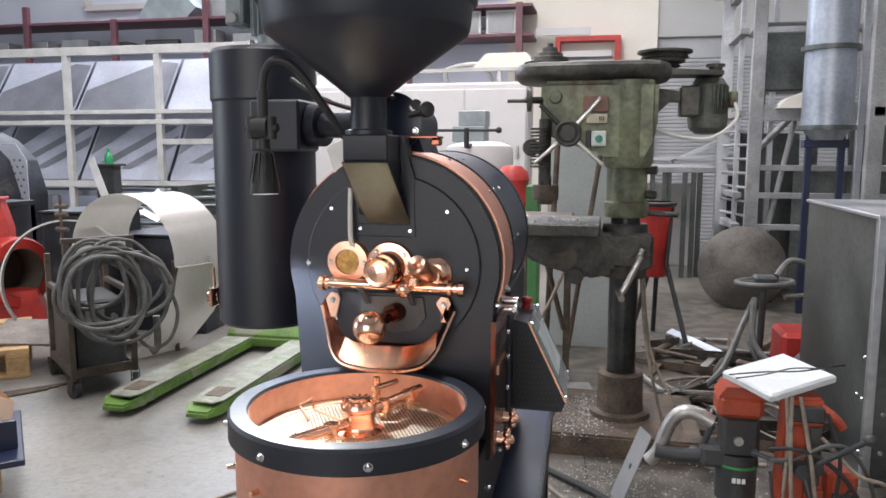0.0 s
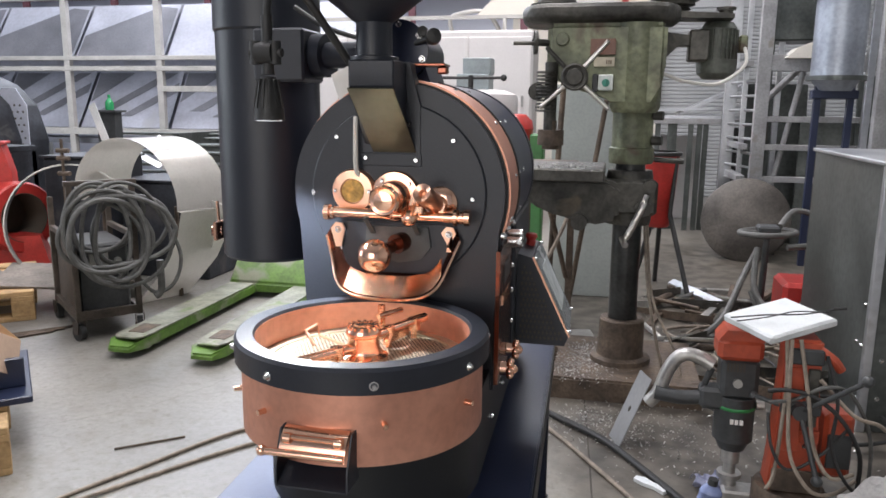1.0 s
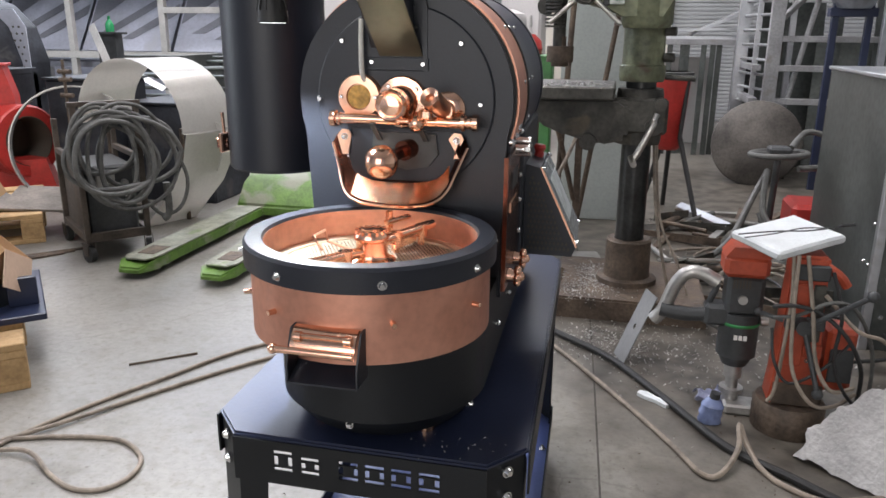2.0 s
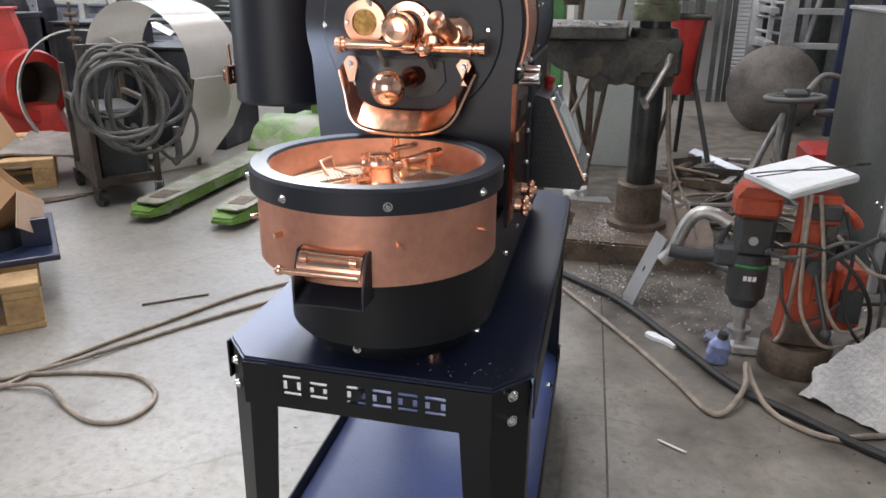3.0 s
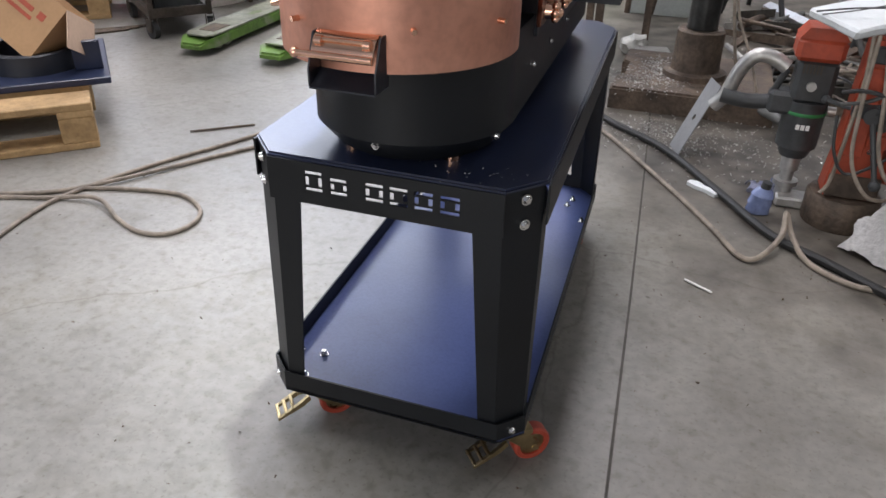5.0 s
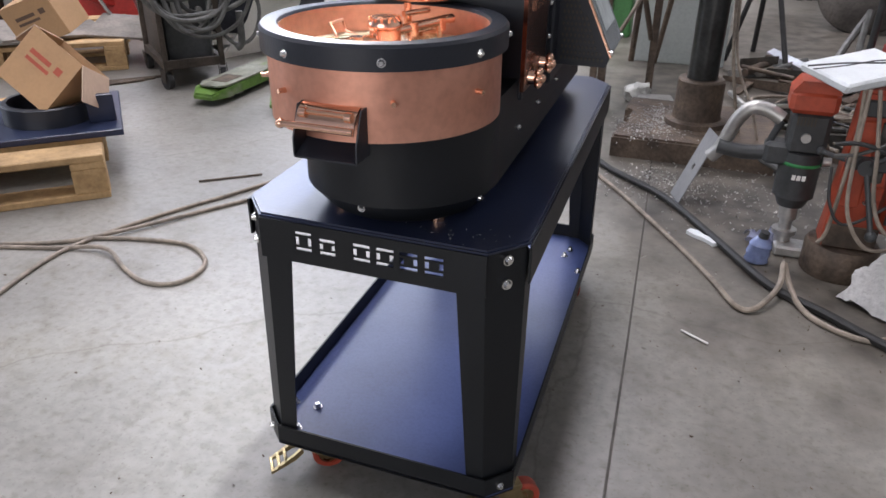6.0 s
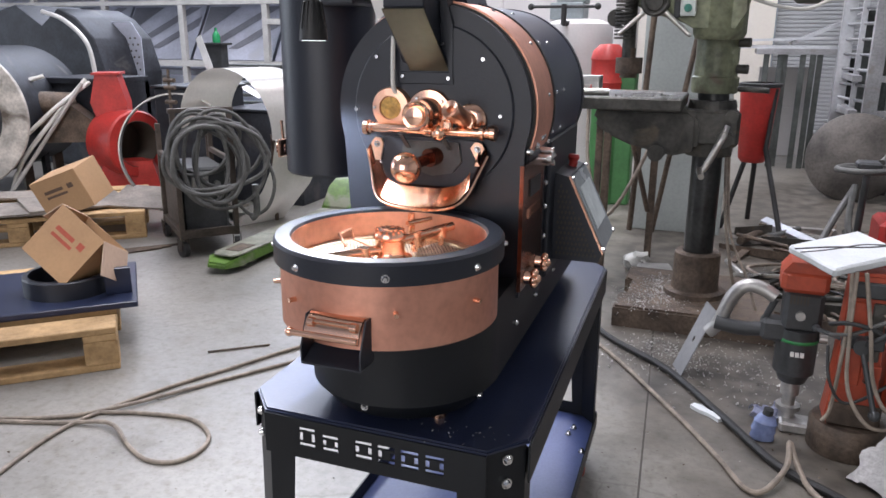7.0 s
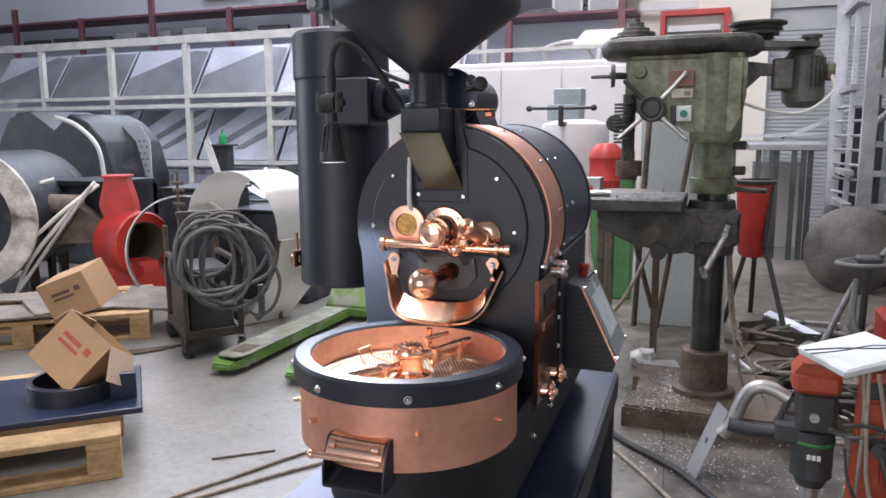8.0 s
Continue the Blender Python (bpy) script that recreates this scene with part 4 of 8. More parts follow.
vd = [bm.verts.new((p[0], p[1], p[2] - 0.008)) for p in rim_i]
for i in range(n):
    bm.faces.new((va[i], va[i + 1], vb[i + 1], vb[i]))
    bm.faces.new((vc[i], vc[i + 1], va[i + 1], va[i]))
    bm.faces.new((vd[i], vd[i + 1], vc[i + 1], vc[i]))
apron = part("apron", bm, M_COPPER_D, door, "curved copper discharge apron", 50)
bm = B()
cen = [va_co for va_co in rim_o]
tube(bm, [(p[0], p[1], p[2] - 0.001) for p in cen], 0.0022, 8, 2)
part("apron_rim", bm, M_COPPER_P, door, "bright copper rim")
bm = B()
va, vb = [], []
for i in range(17):
    u = -0.70 + 1.55 * i / 16
    x = 0.010 + 0.088 * u
    zz = 0.788 + 0.012 * abs(u) ** 2 + 0.066 * abs(u) ** 8
    fw = 0.046 * (1 - abs(u) ** 4)
    va.append(bm.verts.new((x, 0.178 - fw, zz - 0.0005)))
    vb.append(bm.verts.new((x * 0.97, 0.182 - 0.45 * fw, zz + 0.023)))
for i in range(16):
    bm.faces.new((va[i], va[i + 1], vb[i + 1], vb[i]))
bmesh.ops.solidify(bm, geom=bm.faces[:], thickness=0.0015)
part("lip", bm, M_COPPER_P, door, "broad copper lip")
for x0, s in ((-0.071, 1), (0.091, -1)):
    bm = B()
    prism(bm, [(x0 - 0.011, 0.872), (x0 - 0.004, 0.881), (x0 + 0.006, 0.880), (x0 + 0.010, 0.872), (x0 + 0.004 * s, 0.846), (x0 - 0.004 * s, 0.846)], "xz", 0.176, 0.180)
    bolt(bm, (x0, 0.176, 0.871), (0, -1, 0), 0.004, 0.005)
    part("ear", bm, M_COPPER, door, "copper fixing ear")
bm = B()
cyl(bm, (0.022, 0.186, 0.856), (0.003, 0.122, 0.8485), 0.0085, seg=16)
cyl(bm, (0.024, 0.188, 0.857), (0.017, 0.168, 0.855), 0.014, seg=20)
part("door_shaft", bm, M_COPPER_D, door)
bm = B()
ball(bm, (0.003, 0.115, 0.8475), 0.0228, 36)
part("ball_handle", bm, M_COPPER_P, door, "polished copper ball handle", 80)

# ---- cooling tray on the base housing ----
RO = 0.156
bm = B()
lathe(bm, [(0.132, 0.773), (0.134, 0.776), (RO - 0.003, 0.776), (RO, 0.772), (RO, 0.747), (RO - 0.004, 0.747), (RO - 0.004, 0.768), (0.132, 0.768)], (TX, TY, 0), (0, 0, 1), 96, closed=True)
tray = part("tray_rim", bm, M_BLACK, roaster, "satin black ring rim of the cooling tray")
bm = B()
for i in range(8):
    a = radians(-90 + 22.5 + 45 * i)
    d = Vector((math.cos(a), math.sin(a), 0))
    bolt(bm, Vector((TX, TY, 0.7575)) + d * RO, d, 0.0042, 0.005)
part("bolts", bm, M_STEEL, tray)
# copper wall with a gap at the outlet
g0, g1 = -109.0, -73.0
bm = B()
lathe(bm, [(0.1485, 0.663), (0.1485, 0.748), (0.1465, 0.748), (0.1465, 0.663)], (TX, TY, 0), (0, 0, 1), 110, a0=g1, a1=g0 + 360, closed=True)
lathe(bm, [(0.1485, 0.706), (0.1485, 0.748), (0.1465, 0.748), (0.1465, 0.706)], (TX, TY, 0), (0, 0, 1), 16, a0=g0, a1=g1, closed=True)
wallc = part("tray_wall", bm, M_COPPER_S, roaster, "satin copper wall of the cooling tray")
bm = B()
lathe(bm, [(0.1455, 0.664), (0.1455, 0.741), (0.1445, 0.741), (0.1445, 0.664), (0.1, 0.664)], (TX, TY, 0), (0, 0, 1), 72)
part("tray_shell", bm, M_RUBBER, roaster)
for a in (-119, -63, -20, -150, 175):
    bm = B()
    d = Vector((math.cos(radians(a)), math.sin(radians(a)), 0))
    c = Vector((TX, TY, 0.711)) + d * 0.148
    cyl(bm, c, c + d * 0.010, 0.0036, 0.003, 12)
    part("tray_stud", bm, M_COPPER_P, wallc, "small copper stud")
bm = B()
lathe(bm, [(0.1325, 0.772), (0.1325, 0.735), (0.1315, 0.735), (0.1315, 0.772)], (TX, TY, 0), (0, 0, 1), 96, closed=True)
part("inner_wall", bm, M_COPPER_S, roaster, "bright copper inner wall")
bm = B()
lathe(bm, [(0.1325, 0.7362), (0.1325, 0.722), (0.1175, 0.722), (0.1175, 0.7362)], (TX, TY, 0), (0, 0, 1), 72, closed=True)
part("sieve_ring", bm, M_SIEVE, roaster, "pale metal sieve ring")
bm = B()
cyl(bm, (TX, TY, 0.728), (TX, TY, 0.7335), 0.1315, seg=72)
sieve = part("sieve", bm, M_SIEVE, roaster, "perforated metal sieve floor")
hv, hf = [], []
step = 0.0054
nn = int(0.116 / step) + 1
for i in range(-nn, nn + 1):
    for j in range(-nn, nn + 1):
        x, y = i * step + (step / 2 if j % 2 else 0), j * step * 0.9
        if 0.030 < math.hypot(x, y) < 0.114:
            k = len(hv)
            for q in range(6):
                t = math.pi / 3 * q
                hv.append((TX + x + 0.0018 * math.cos(t) - 0.016, TY + y + 0.0018 * math.sin(t) - 0.3, 0.7338 - ZT))
            hf.append(tuple(range(k, k + 6)))
me = bpy.data.meshes.new("sieve_holes")
me.from_pydata(hv, [], hf)
me.materials.append(M_HOLE)
ob = new("sieve_holes", me)
ob.parent = sieve
tagged(ob, kind="stuff")
# stirrer
stir = turned("stirrer_hub", (TX, TY, 0.7335), (0, 0, 1), [(0.030, 0), (0.030, 0.006), (0.022, 0.010), (0.020, 0.014), (0.0195, 0.030), (0.022, 0.033), (0.022, 0.038), (0.018, 0.044), (0.012, 0.046), (0.0001, 0.046)], M_COPPER_P, label="polished copper stirrer hub", seg=40)
bm = B()
for i in range(14):
    a = 2 * math.pi * i / 14
    box(bm, 0.012, 0.0205, -0.0016, 0.0016, 0.770, 0.7785, 0, Matrix.Translation((TX, TY, 0)) @ Matrix.Rotation(a, 4, "Z"))
part("hub_crown", bm, M_COPPER_P, stir)
for ang, ln in ((64, 0.108), (243, 0.105)):
    m = Matrix.Translation((TX, TY, 0)) @ Matrix.Rotation(radians(ang), 4, "Z")
    bm = B()
    z = 0.758 if ang < 100 else 0.752
    cyl(bm, m @ Vector((0.015, 0, z)), m @ Vector((ln, 0, z + 0.004)), 0.0068, seg=14)
    cyl(bm, m @ Vector((ln, 0, z + 0.004)), m @ Vector((ln + 0.010, 0, z + 0.0045)), 0.0062, seg=14)
    part("stirrer_arm", bm, M_COPPER_P, stir, "copper stirrer arm")
    bm = B()
    for k2, x in enumerate((0.045, 0.095)):
        cyl(bm, m @ Vector((x, 0, z + 0.006)), m @ Vector((x, 0, 0.738)), 0.004, seg=10)
        cyl(bm, m @ Vector((x, 0.0, z + 0.008)), m @ Vector((x, 0.0, z - 0.008)), 0.0085, seg=14)
    box(bm, 0.05, 0.108, -0.002, 0.001, 0.736, 0.748, 0.0006, m @ pose(0.0, 0.006, 0, 0, 0, 8))
    part("paddle", bm, M_COPPER_P, stir, "copper paddle")
m = Matrix.Translation((TX, TY, 0)) @ Matrix.Rotation(radians(170), 4, "Z")
bm = B()
tube(bm, [m @ Vector(p) for p in ((0.02, -0.004, 0.744), (0.07, -0.01, 0.752), (0.074, -0.01, 0.766), (0.072, 0.02, 0.766), (0.055, 0.028, 0.752))], 0.002, 8, 1)
part("wire_rake", bm, M_COPPER, stir, "bent copper wire rake")
m = Matrix.Translation((TX, TY, 0)) @ Matrix.Rotation(radians(90), 4, "Z")
bm = B()
cyl(bm, m @ Vector((0.075, 0.0, 0.738)), m @ Vector((0.075, 0.0, 0.784)), 0.005, seg=12)
cyl(bm, m @ Vector((0.06, 0.0, 0.772)), m @ Vector((0.10, -0.02, 0.772)), 0.004, seg=12)
part("rake_post", bm, M_COPPER_P, stir)
# outlet: copper gate over a black chute
ga = Matrix.Translation((TX, TY, 0)) @ Matrix.Rotation(radians(-90.5), 4, "Z")
bm = B()
w = 0.040
for s in (-1, 1):
    prism(bm, [(0.138, 0.706), (0.156, 0.705), (0.172, 0.668), (0.172, 0.648), (0.138, 0.648)], "xz", s * w - 0.001, s * w + 0.001, ga)
prism(bm, [(0.140, 0.664), (0.1725, 0.648), (0.1725, 0.646), (0.140, 0.656)], "xz", -w, w, ga)
outlet = part("outlet_chute", bm, M_BLACK, roaster, "black bean outlet chute")
bm = B()
prof = [(0.148, 0.7065), (0.153, 0.706), (0.162, 0.700), (0.168, 0.690), (0.171, 0.680), (0.1695, 0.679), (0.1665, 0.689), (0.1605, 0.698), (0.152, 0.704), (0.148, 0.705)]
prism(bm, prof, "xz", -w + 0.003, w - 0.003, ga)
gate = part("outlet_gate", bm, M_COPPER_P, outlet, "curved polished copper gate")
bm = B()
cyl(bm, ga @ Vector((0.170, -w - 0.014, 0.684)), ga @ Vector((0.170, w - 0.004, 0.684)), 0.0042, seg=14)
ball(bm, ga @ Vector((0.170, -w - 0.016, 0.684)), 0.006, 14)
for s in (-1, 1):
    cyl(bm, ga @ Vector((0.163, s * w * 0.72 - 0.004, 0.698)), ga @ Vector((0.163, s * w * 0.72 + 0.004, 0.698)), 0.006, seg=14)
cyl(bm, ga @ Vector((0.163, -w * 0.7, 0.700)), ga @ Vector((0.163, w * 0.7, 0.700)), 0.003, seg=10)
part("gate_handle", bm, M_COPPER_P, outlet, "copper gate handle")

# ---- pillar drill ----
drill = thing("pillar_drill", "old worn green pillar drill with dark oily belt hood", "drill press", pose(0.375, 2.05, 0))
DX, DY = 0.375, 2.06
bm = B()
prism(bm, [(0.10, 1.80), (0.66, 1.80), (0.66, 2.34), (0.10, 2.34), (0.10, 2.16), (0.14, 2.15), (0.14, 1.97), (0.10, 1.96)], "xy", 0.0, 0.08)
bmesh.ops.bevel(bm, geom=[e for e in bm.edges if all(v.co.z > 0.07 for v in e.verts)], offset=0.008, segments=2, affect="EDGES")
part("base_plate", bm, M_RUST, drill, "dirty cast iron base plate")
bm = B()
lathe(bm, [(0.115, 0.08), (0.113, 0.098), (0.09, 0.105), (0.087, 0.12), (0.085, 0.245), (0.078, 0.252), (0.056, 0.252)], (DX, DY, 0), (0, 0, 1), 40)
part("column_socket", bm, M_RUST, drill, "rusty brown column socket")
bm = B()
cyl(bm, (DX, DY, 0.1), (DX, DY, 1.2), 0.054, seg=40)
part("column", bm, M_DRILLCOL, drill, "smooth dark steel column")
bm = B()
lathe(bm, [(0.056, 0.62), (0.082, 0.62), (0.085, 0.64), (0.085, 0.80), (0.08, 0.82), (0.056, 0.82)], (DX, DY, 0), (0, 0, 1), 36)
box(bm, DX - 0.10, DX + 0.10, DY - 0.09, DY - 0.05, 0.66, 0.79, 0.012)
cyl(bm, (DX + 0.05, DY - 0.12, 0.69), (DX + 0.05, DY + 0.02, 0.69), 0.03, seg=18)
cyl(bm, (DX + 0.07, DY - 0.12, 0.77), (DX + 0.07, DY + 0.02, 0.77), 0.022, seg=18)
part("table_clamp", bm, M_DRILLDARK, drill)
bm = B()
prism(bm, [(-0.02, 0.795), (0.30, 0.795), (0.34, 0.77), (0.34, 0.645), (0.24, 0.62), (0.10, 0.66), (0.02, 0.69), (-0.04, 0.74)], "xz", DY - 0.13, DY + 0.05)
bmesh.ops.bevel(bm, geom=bm.edges[:], offset=0.018, segments=2, affect="EDGES")
cyl(bm, (0.20, DY - 0.15, 0.635), (0.20, DY - 0.05, 0.635), 0.03, seg=16)
part("table_arm", bm, M_DRILLDARK, drill, "oily cast iron table arm")
bm = B()
box(bm, -0.16, 0.285, 1.77, 2.16, 0.795, 0.838, 0.005)
part("table", bm, M_DRILLDARK, drill, "oily drill table strewn with chips")
bm = B()
tube(bm, [(DX + 0.05, DY - 0.14, 0.71), (DX + 0.045, DY - 0.16, 0.70), (DX + 0.0, DY - 0.17, 0.60), (DX - 0.02, DY - 0.17, 0.585)], 0.012, 10, 4)
cyl(bm, (DX - 0.02, DY - 0.17, 0.588), (DX - 0.01, DY - 0.24, 0.575), 0.011, seg=12)
tube(bm, [(DX + 0.06, DY - 0.13, 0.74), (DX + 0.02, DY - 0.16, 0.64), (DX - 0.0, DY - 0.165, 0.61)], 0.010, 10, 4)
part("table_crank", bm, M_BRIGHT, drill, "worn steel crank handle")
bm = B()
lathe(bm, [(0.056, 0.845), (0.078, 0.845), (0.082, 0.86), (0.082, 0.90), (0.074, 0.905), (0.074, 1.10), (0.056, 1.10)], (DX, DY, 0), (0, 0, 1), 40)
part("sleeve", bm, M_DRILLGREEN, drill, "green painted column sleeve")
bm = B()
prism(bm, [(0.065, 1.335), (0.470, 1.335), (0.470, 1.17), (0.455, 1.12), (0.44, 1.05), (0.32, 1.05), (0.30, 1.085), (0.20, 1.10), (0.12, 1.13), (0.065, 1.16)], "xz", DY - 0.17, DY + 0.12)
bmesh.ops.bevel(bm, geom=bm.edges[:], offset=0.018, segments=3, affect="EDGES")
head = part("head", bm, M_DRILLGREEN, drill, "chipped olive green drill head")
bm = B()
lathe(bm, [(0.0001, 1.335), (0.088, 1.335), (0.088, 1.05), (0.078, 1.03), (0.0001, 1.03)], (DX, DY - 0.09, 0), (0, 0, 1), 32)
part("head_boss", bm, M_DRILLGREEN, head)
# oval belt hood
bm = B()
hood_pts = []
for i in range(36):
    a = 2 * math.pi * i / 36
    cx = 0.395 if math.cos(a) > 0 else 0.085
    hood_pts.append((cx, DY - 0.03, math.cos(a), math.sin(a)))
rows = []
for z, r in ((1.335, 0.105), (1.345, 0.118), (1.36, 0.124), (1.385, 0.124), (1.398, 0.116), (1.402, 0.10)):
    rows.append([bm.verts.new((cx + c * r, cy + s * r * 1.25, z)) for cx, cy, c, s in hood_pts])
for a, b in zip(rows, rows[1:]):
    for i in range(36):
        bm.faces.new((a[i], a[(i + 1) % 36], b[(i + 1) % 36], b[i]))
bm.faces.new(rows[0][::-1])
bm.faces.new(rows[-1])
hood = part("belt_hood", bm, M_DRILLDARK, drill, "dark oily oval belt hood")
turned("step_pulley", (0.083, DY - 0.03, 1.40), (0, 0, 1), [(0.092, 0), (0.095, 0.012), (0.07, 0.016), (0.068, 0.03), (0.05, 0.034), (0.048, 0.046), (0.03, 0.05), (0.028, 0.066), (0.012, 0.070), (0.012, 0.082), (0.0001, 0.082)], M_DRILLDARK, drill, "stepped iron pulley")
turned("motor_pulley", (0.50, 2.15, 1.385), (0, 0, 1), [(0.0001, 0), (0.045, 0), (0.045, 0.012), (0.06, 0.016), (0.05, 0.026), (0.075, 0.032), (0.072, 0.044), (0.088, 0.048), (0.08, 0.058), (0.100, 0.066), (0.1, 0.074), (0.06, 0.076), (0.0001, 0.072)], M_DRILLDARK, drill, "stepped iron belt pulley")
bm = B()
prism(bm, [(0.46, 1.32), (0.60, 1.30), (0.60, 1.27), (0.52, 1.27), (0.47, 1.22), (0.455, 1.22)], "xz", 2.08, 2.16)
prism(bm, [(0.46, 1.39), (0.70, 1.375), (0.70, 1.36), (0.46, 1.365)], "xz", 2.05, 2.20)
cyl(bm, (0.50, 2.15, 1.36), (0.50, 2.15, 1.39), 0.03, seg=20)
cyl(bm, (0.68, 2.13, 1.36), (0.68, 2.13, 1.395), 0.024, seg=20)
cyl(bm, (0.68, 2.13, 1.395), (0.68, 2.13, 1.405), 0.034, seg=20)
part("motor_bracket", bm, M_DRILLDARK, drill)
bm = B()
cyl(bm, (0.665, 2.18, 1.20), (0.665, 2.18, 1.34), 0.062, seg=36)
lathe(bm, [(0.072, 1.225), (0.073, 1.205), (0.068, 1.175), (0.045, 1.155), (0.0001, 1.152)], (0.665, 2.18, 0), (0, 0, 1), 36)
lathe(bm, [(0.066, 1.335), (0.05, 1.358), (0.0001, 1.362)], (0.665, 2.18, 0), (0, 0, 1), 36)
M_MOTORGREY = mat("grimy_grey_green_paint", (0.125, 0.135, 0.115), 0.5, 0.1, 0.35, 9, 0.2, 55, stain=(7, 0.58, (0.06, 0.055, 0.045)))
dm = part("drill_motor", bm, M_MOTORGREY, drill, "grimy grey-green finned electric motor")
for i in range(26):
    bm = B()
    box(bm, 0.058, 0.072, -0.0022, 0.0022, 1.215, 1.33, 0, Matrix.Translation((0.665, 2.18, 0)) @ Matrix.Rotation(2 * math.pi * i / 26, 4, "Z"))
    part("fin", bm, M_MOTORGREY, dm)
bm = B()
box(bm, 0.555, 0.625, 2.07, 2.16, 1.215, 1.325, 0.006)
part("terminal_box", bm, M_DRILLDARK, dm)
bm = B()
box(bm, 0.735, 0.765, 2.14, 2.2, 1.25, 1.31, 0.006)
part("cable_gland", bm, M_DRILLGREEN, dm)
bm = B()
tube(bm, [(0.755, 2.15, 1.27), (0.75, 2.08, 1.20), (0.66, 2.03, 1.135), (0.55, 2.0, 1.14), (0.47, 1.98, 1.165), (0.44, 1.96, 1.18)], 0.0065, 8)
part("motor_cable", bm, M_WHITECABLE, drill, "pale electric cable")
# feed wheel with four levers
hc = Vector((0.168, 1.83, 1.148))
bm = B()
lathe(bm, [(0.044, -0.05), (0.046, 0.0), (0.046, 0.022), (0.040, 0.03), (0.030, 0.026), (0.026, 0.032), (0.014, 0.034), (0.0001, 0.034)], hc, (0, -1, 0), 36)
hub = part("feed_hub", bm, M_DRILLDARK, drill, "dark iron feed hub")
for a, ln in ((48, 0.155), (135, 0.135), (222, 0.15), (318, 0.155)):
    d = Vector((math.cos(radians(a)), 0, math.sin(radians(a))))
    bm = B()
    cyl(bm, hc + d * 0.035, hc + d * ln, 0.0085, 0.0075, 12)
    ball(bm, hc + d * ln, 0.008, 10)
    part("feed_lever", bm, M_BRIGHT if a != 135 else M_DRILLDARK, hub, "bright steel feed lever")
bm = B()
cyl(bm, (0.085, 1.87, 0.955), (0.085, 1.87, 1.20), 0.022, seg=20)
cyl(bm, (0.035, 1.87, 1.10), (0.035, 1.9, 1.10), 0.03, seg=18)
spn = part("spindle", bm, M_DRILLDARK, drill, "dark rack and spindle")
for i in range(12):
    bm = B()
    cyl(bm, (0.068, 1.86, 1.03 + 0.012 * i), (0.068, 1.86, 1.037 + 0.012 * i), 0.034, seg=16)
    part("spring_coil", bm, M_DRILLDARK, spn)
bm = B()
cyl(bm, (0.090, 1.87, 0.915), (0.090, 1.87, 0.968), 0.046, seg=28)
cyl(bm, (0.090, 1.87, 0.90), (0.090, 1.87, 0.916), 0.03, seg=20)
cyl(bm, (0.090, 1.87, 0.968), (0.090, 1.87, 1.0), 0.02, seg=20)
part("chuck", bm, M_RUST, drill, "brown drill chuck")
bm = B()
lathe(bm, [(0.034, -0.006), (0.040, -0.006), (0.040, 0.006), (0.034, 0.006)], (0.03, 1.84, 1.265), (-1, -0.2, 0.0), 24, closed=True)
cyl(bm, (0.02, 1.84, 1.265), (0.07, 1.87, 1.265), 0.012, seg=12)
cyl(bm, (0.028, 1.845, 1.225), (0.028, 1.845, 1.305), 0.006, seg=10)
cyl(bm, (0.025, 1.835, 1.262), (-0.045, 1.825, 1.262), 0.007, seg=10)
part("handwheel", bm, M_DRILLDARK, drill, "small iron handwheel")
bm = B()
box(bm, 0.215, 0.300, 1.868, 1.8885, 1.225, 1.278, 0.001)
part("name_plate", bm, mat("brown_name_plate", (0.17, 0.085, 0.06), 0.5), head, "worn brown name plate")
bm = B()
box(bm, 0.228, 0.298, 1.866, 1.8885, 1.185, 1.216, 0.001)
part("label_plate", bm, mat("cream_label", (0.52, 0.47, 0.36), 0.6), head, "cream label plate")
bm = B()
for i in range(3):
    box(bm, 0.270 + 0.007 * i, 0.274 + 0.007 * i, 1.8648, 1.867, 1.193, 1.207)
part("label_bars", bm, M_PRINTD, head)
bm = B()
box(bm, 0.246, 0.296, 1.852, 1.8885, 1.105, 1.158, 0.003)
sw = part("switch", bm, mat("pale_switch_plate", (0.66, 0.70, 0.66), 0.4), head, "white switch plate")
bm = B()
cyl(bm, (0.272, 1.853, 1.130), (0.272, 1.838, 1.130), 0.013, seg=18)
box(bm, 0.268, 0.276, 1.830, 1.845, 1.118, 1.142, 0.001)
part("switch_knob", bm, mat("green_knob", (0.03, 0.22, 0.16), 0.4), head, "green rotary switch knob")
bm = B()
box(bm, 0.226, 0.246, 1.858, 1.8885, 1.100, 1.160, 0.003)
part("switch_case", bm, M_PLASTIC, head)
bm = B()
cyl(bm, (0.118, 1.885, 1.278), (0.118, 1.865, 1.278), 0.024, 0.02, 20)
part("boss_cap", bm, M_DRILLGREEN, head)
bm = B()
for z in (0.93, 1.02):
    cyl(bm, (DX + 0.07, DY - 0.03, z), (DX + 0.105, DY - 0.04, z), 0.016, seg=14)
cyl(bm, (DX + 0.08, DY - 0.07, 0.865), (DX + 0.18, DY - 0.10, 0.862), 0.010, seg=10)
part("clamp_lug", bm, M_DRILLDARK, drill)
# block and bar on the table
bm = B()
prism(bm, [(-0.115, 0.838), (-0.115, 0.90), (-0.02, 0.90), (-0.02, 0.838), (-0.045, 0.838), (-0.045, 0.870), (-0.09, 0.870), (-0.09, 0.838)], "xz", 1.93, 2.02)
vice = single("steel_block", bm, M_CAST, "grey steel channel block lying on the drill table", "steel block")
bm = B()
cyl(bm, (-0.10, 1.84, 0.850), (0.03, 1.86, 0.850), 0.011, seg=16)
single("steel_bar", bm, M_BRIGHT, "short bright steel bar on the drill table", "steel bar")
rng = random.Random(11)


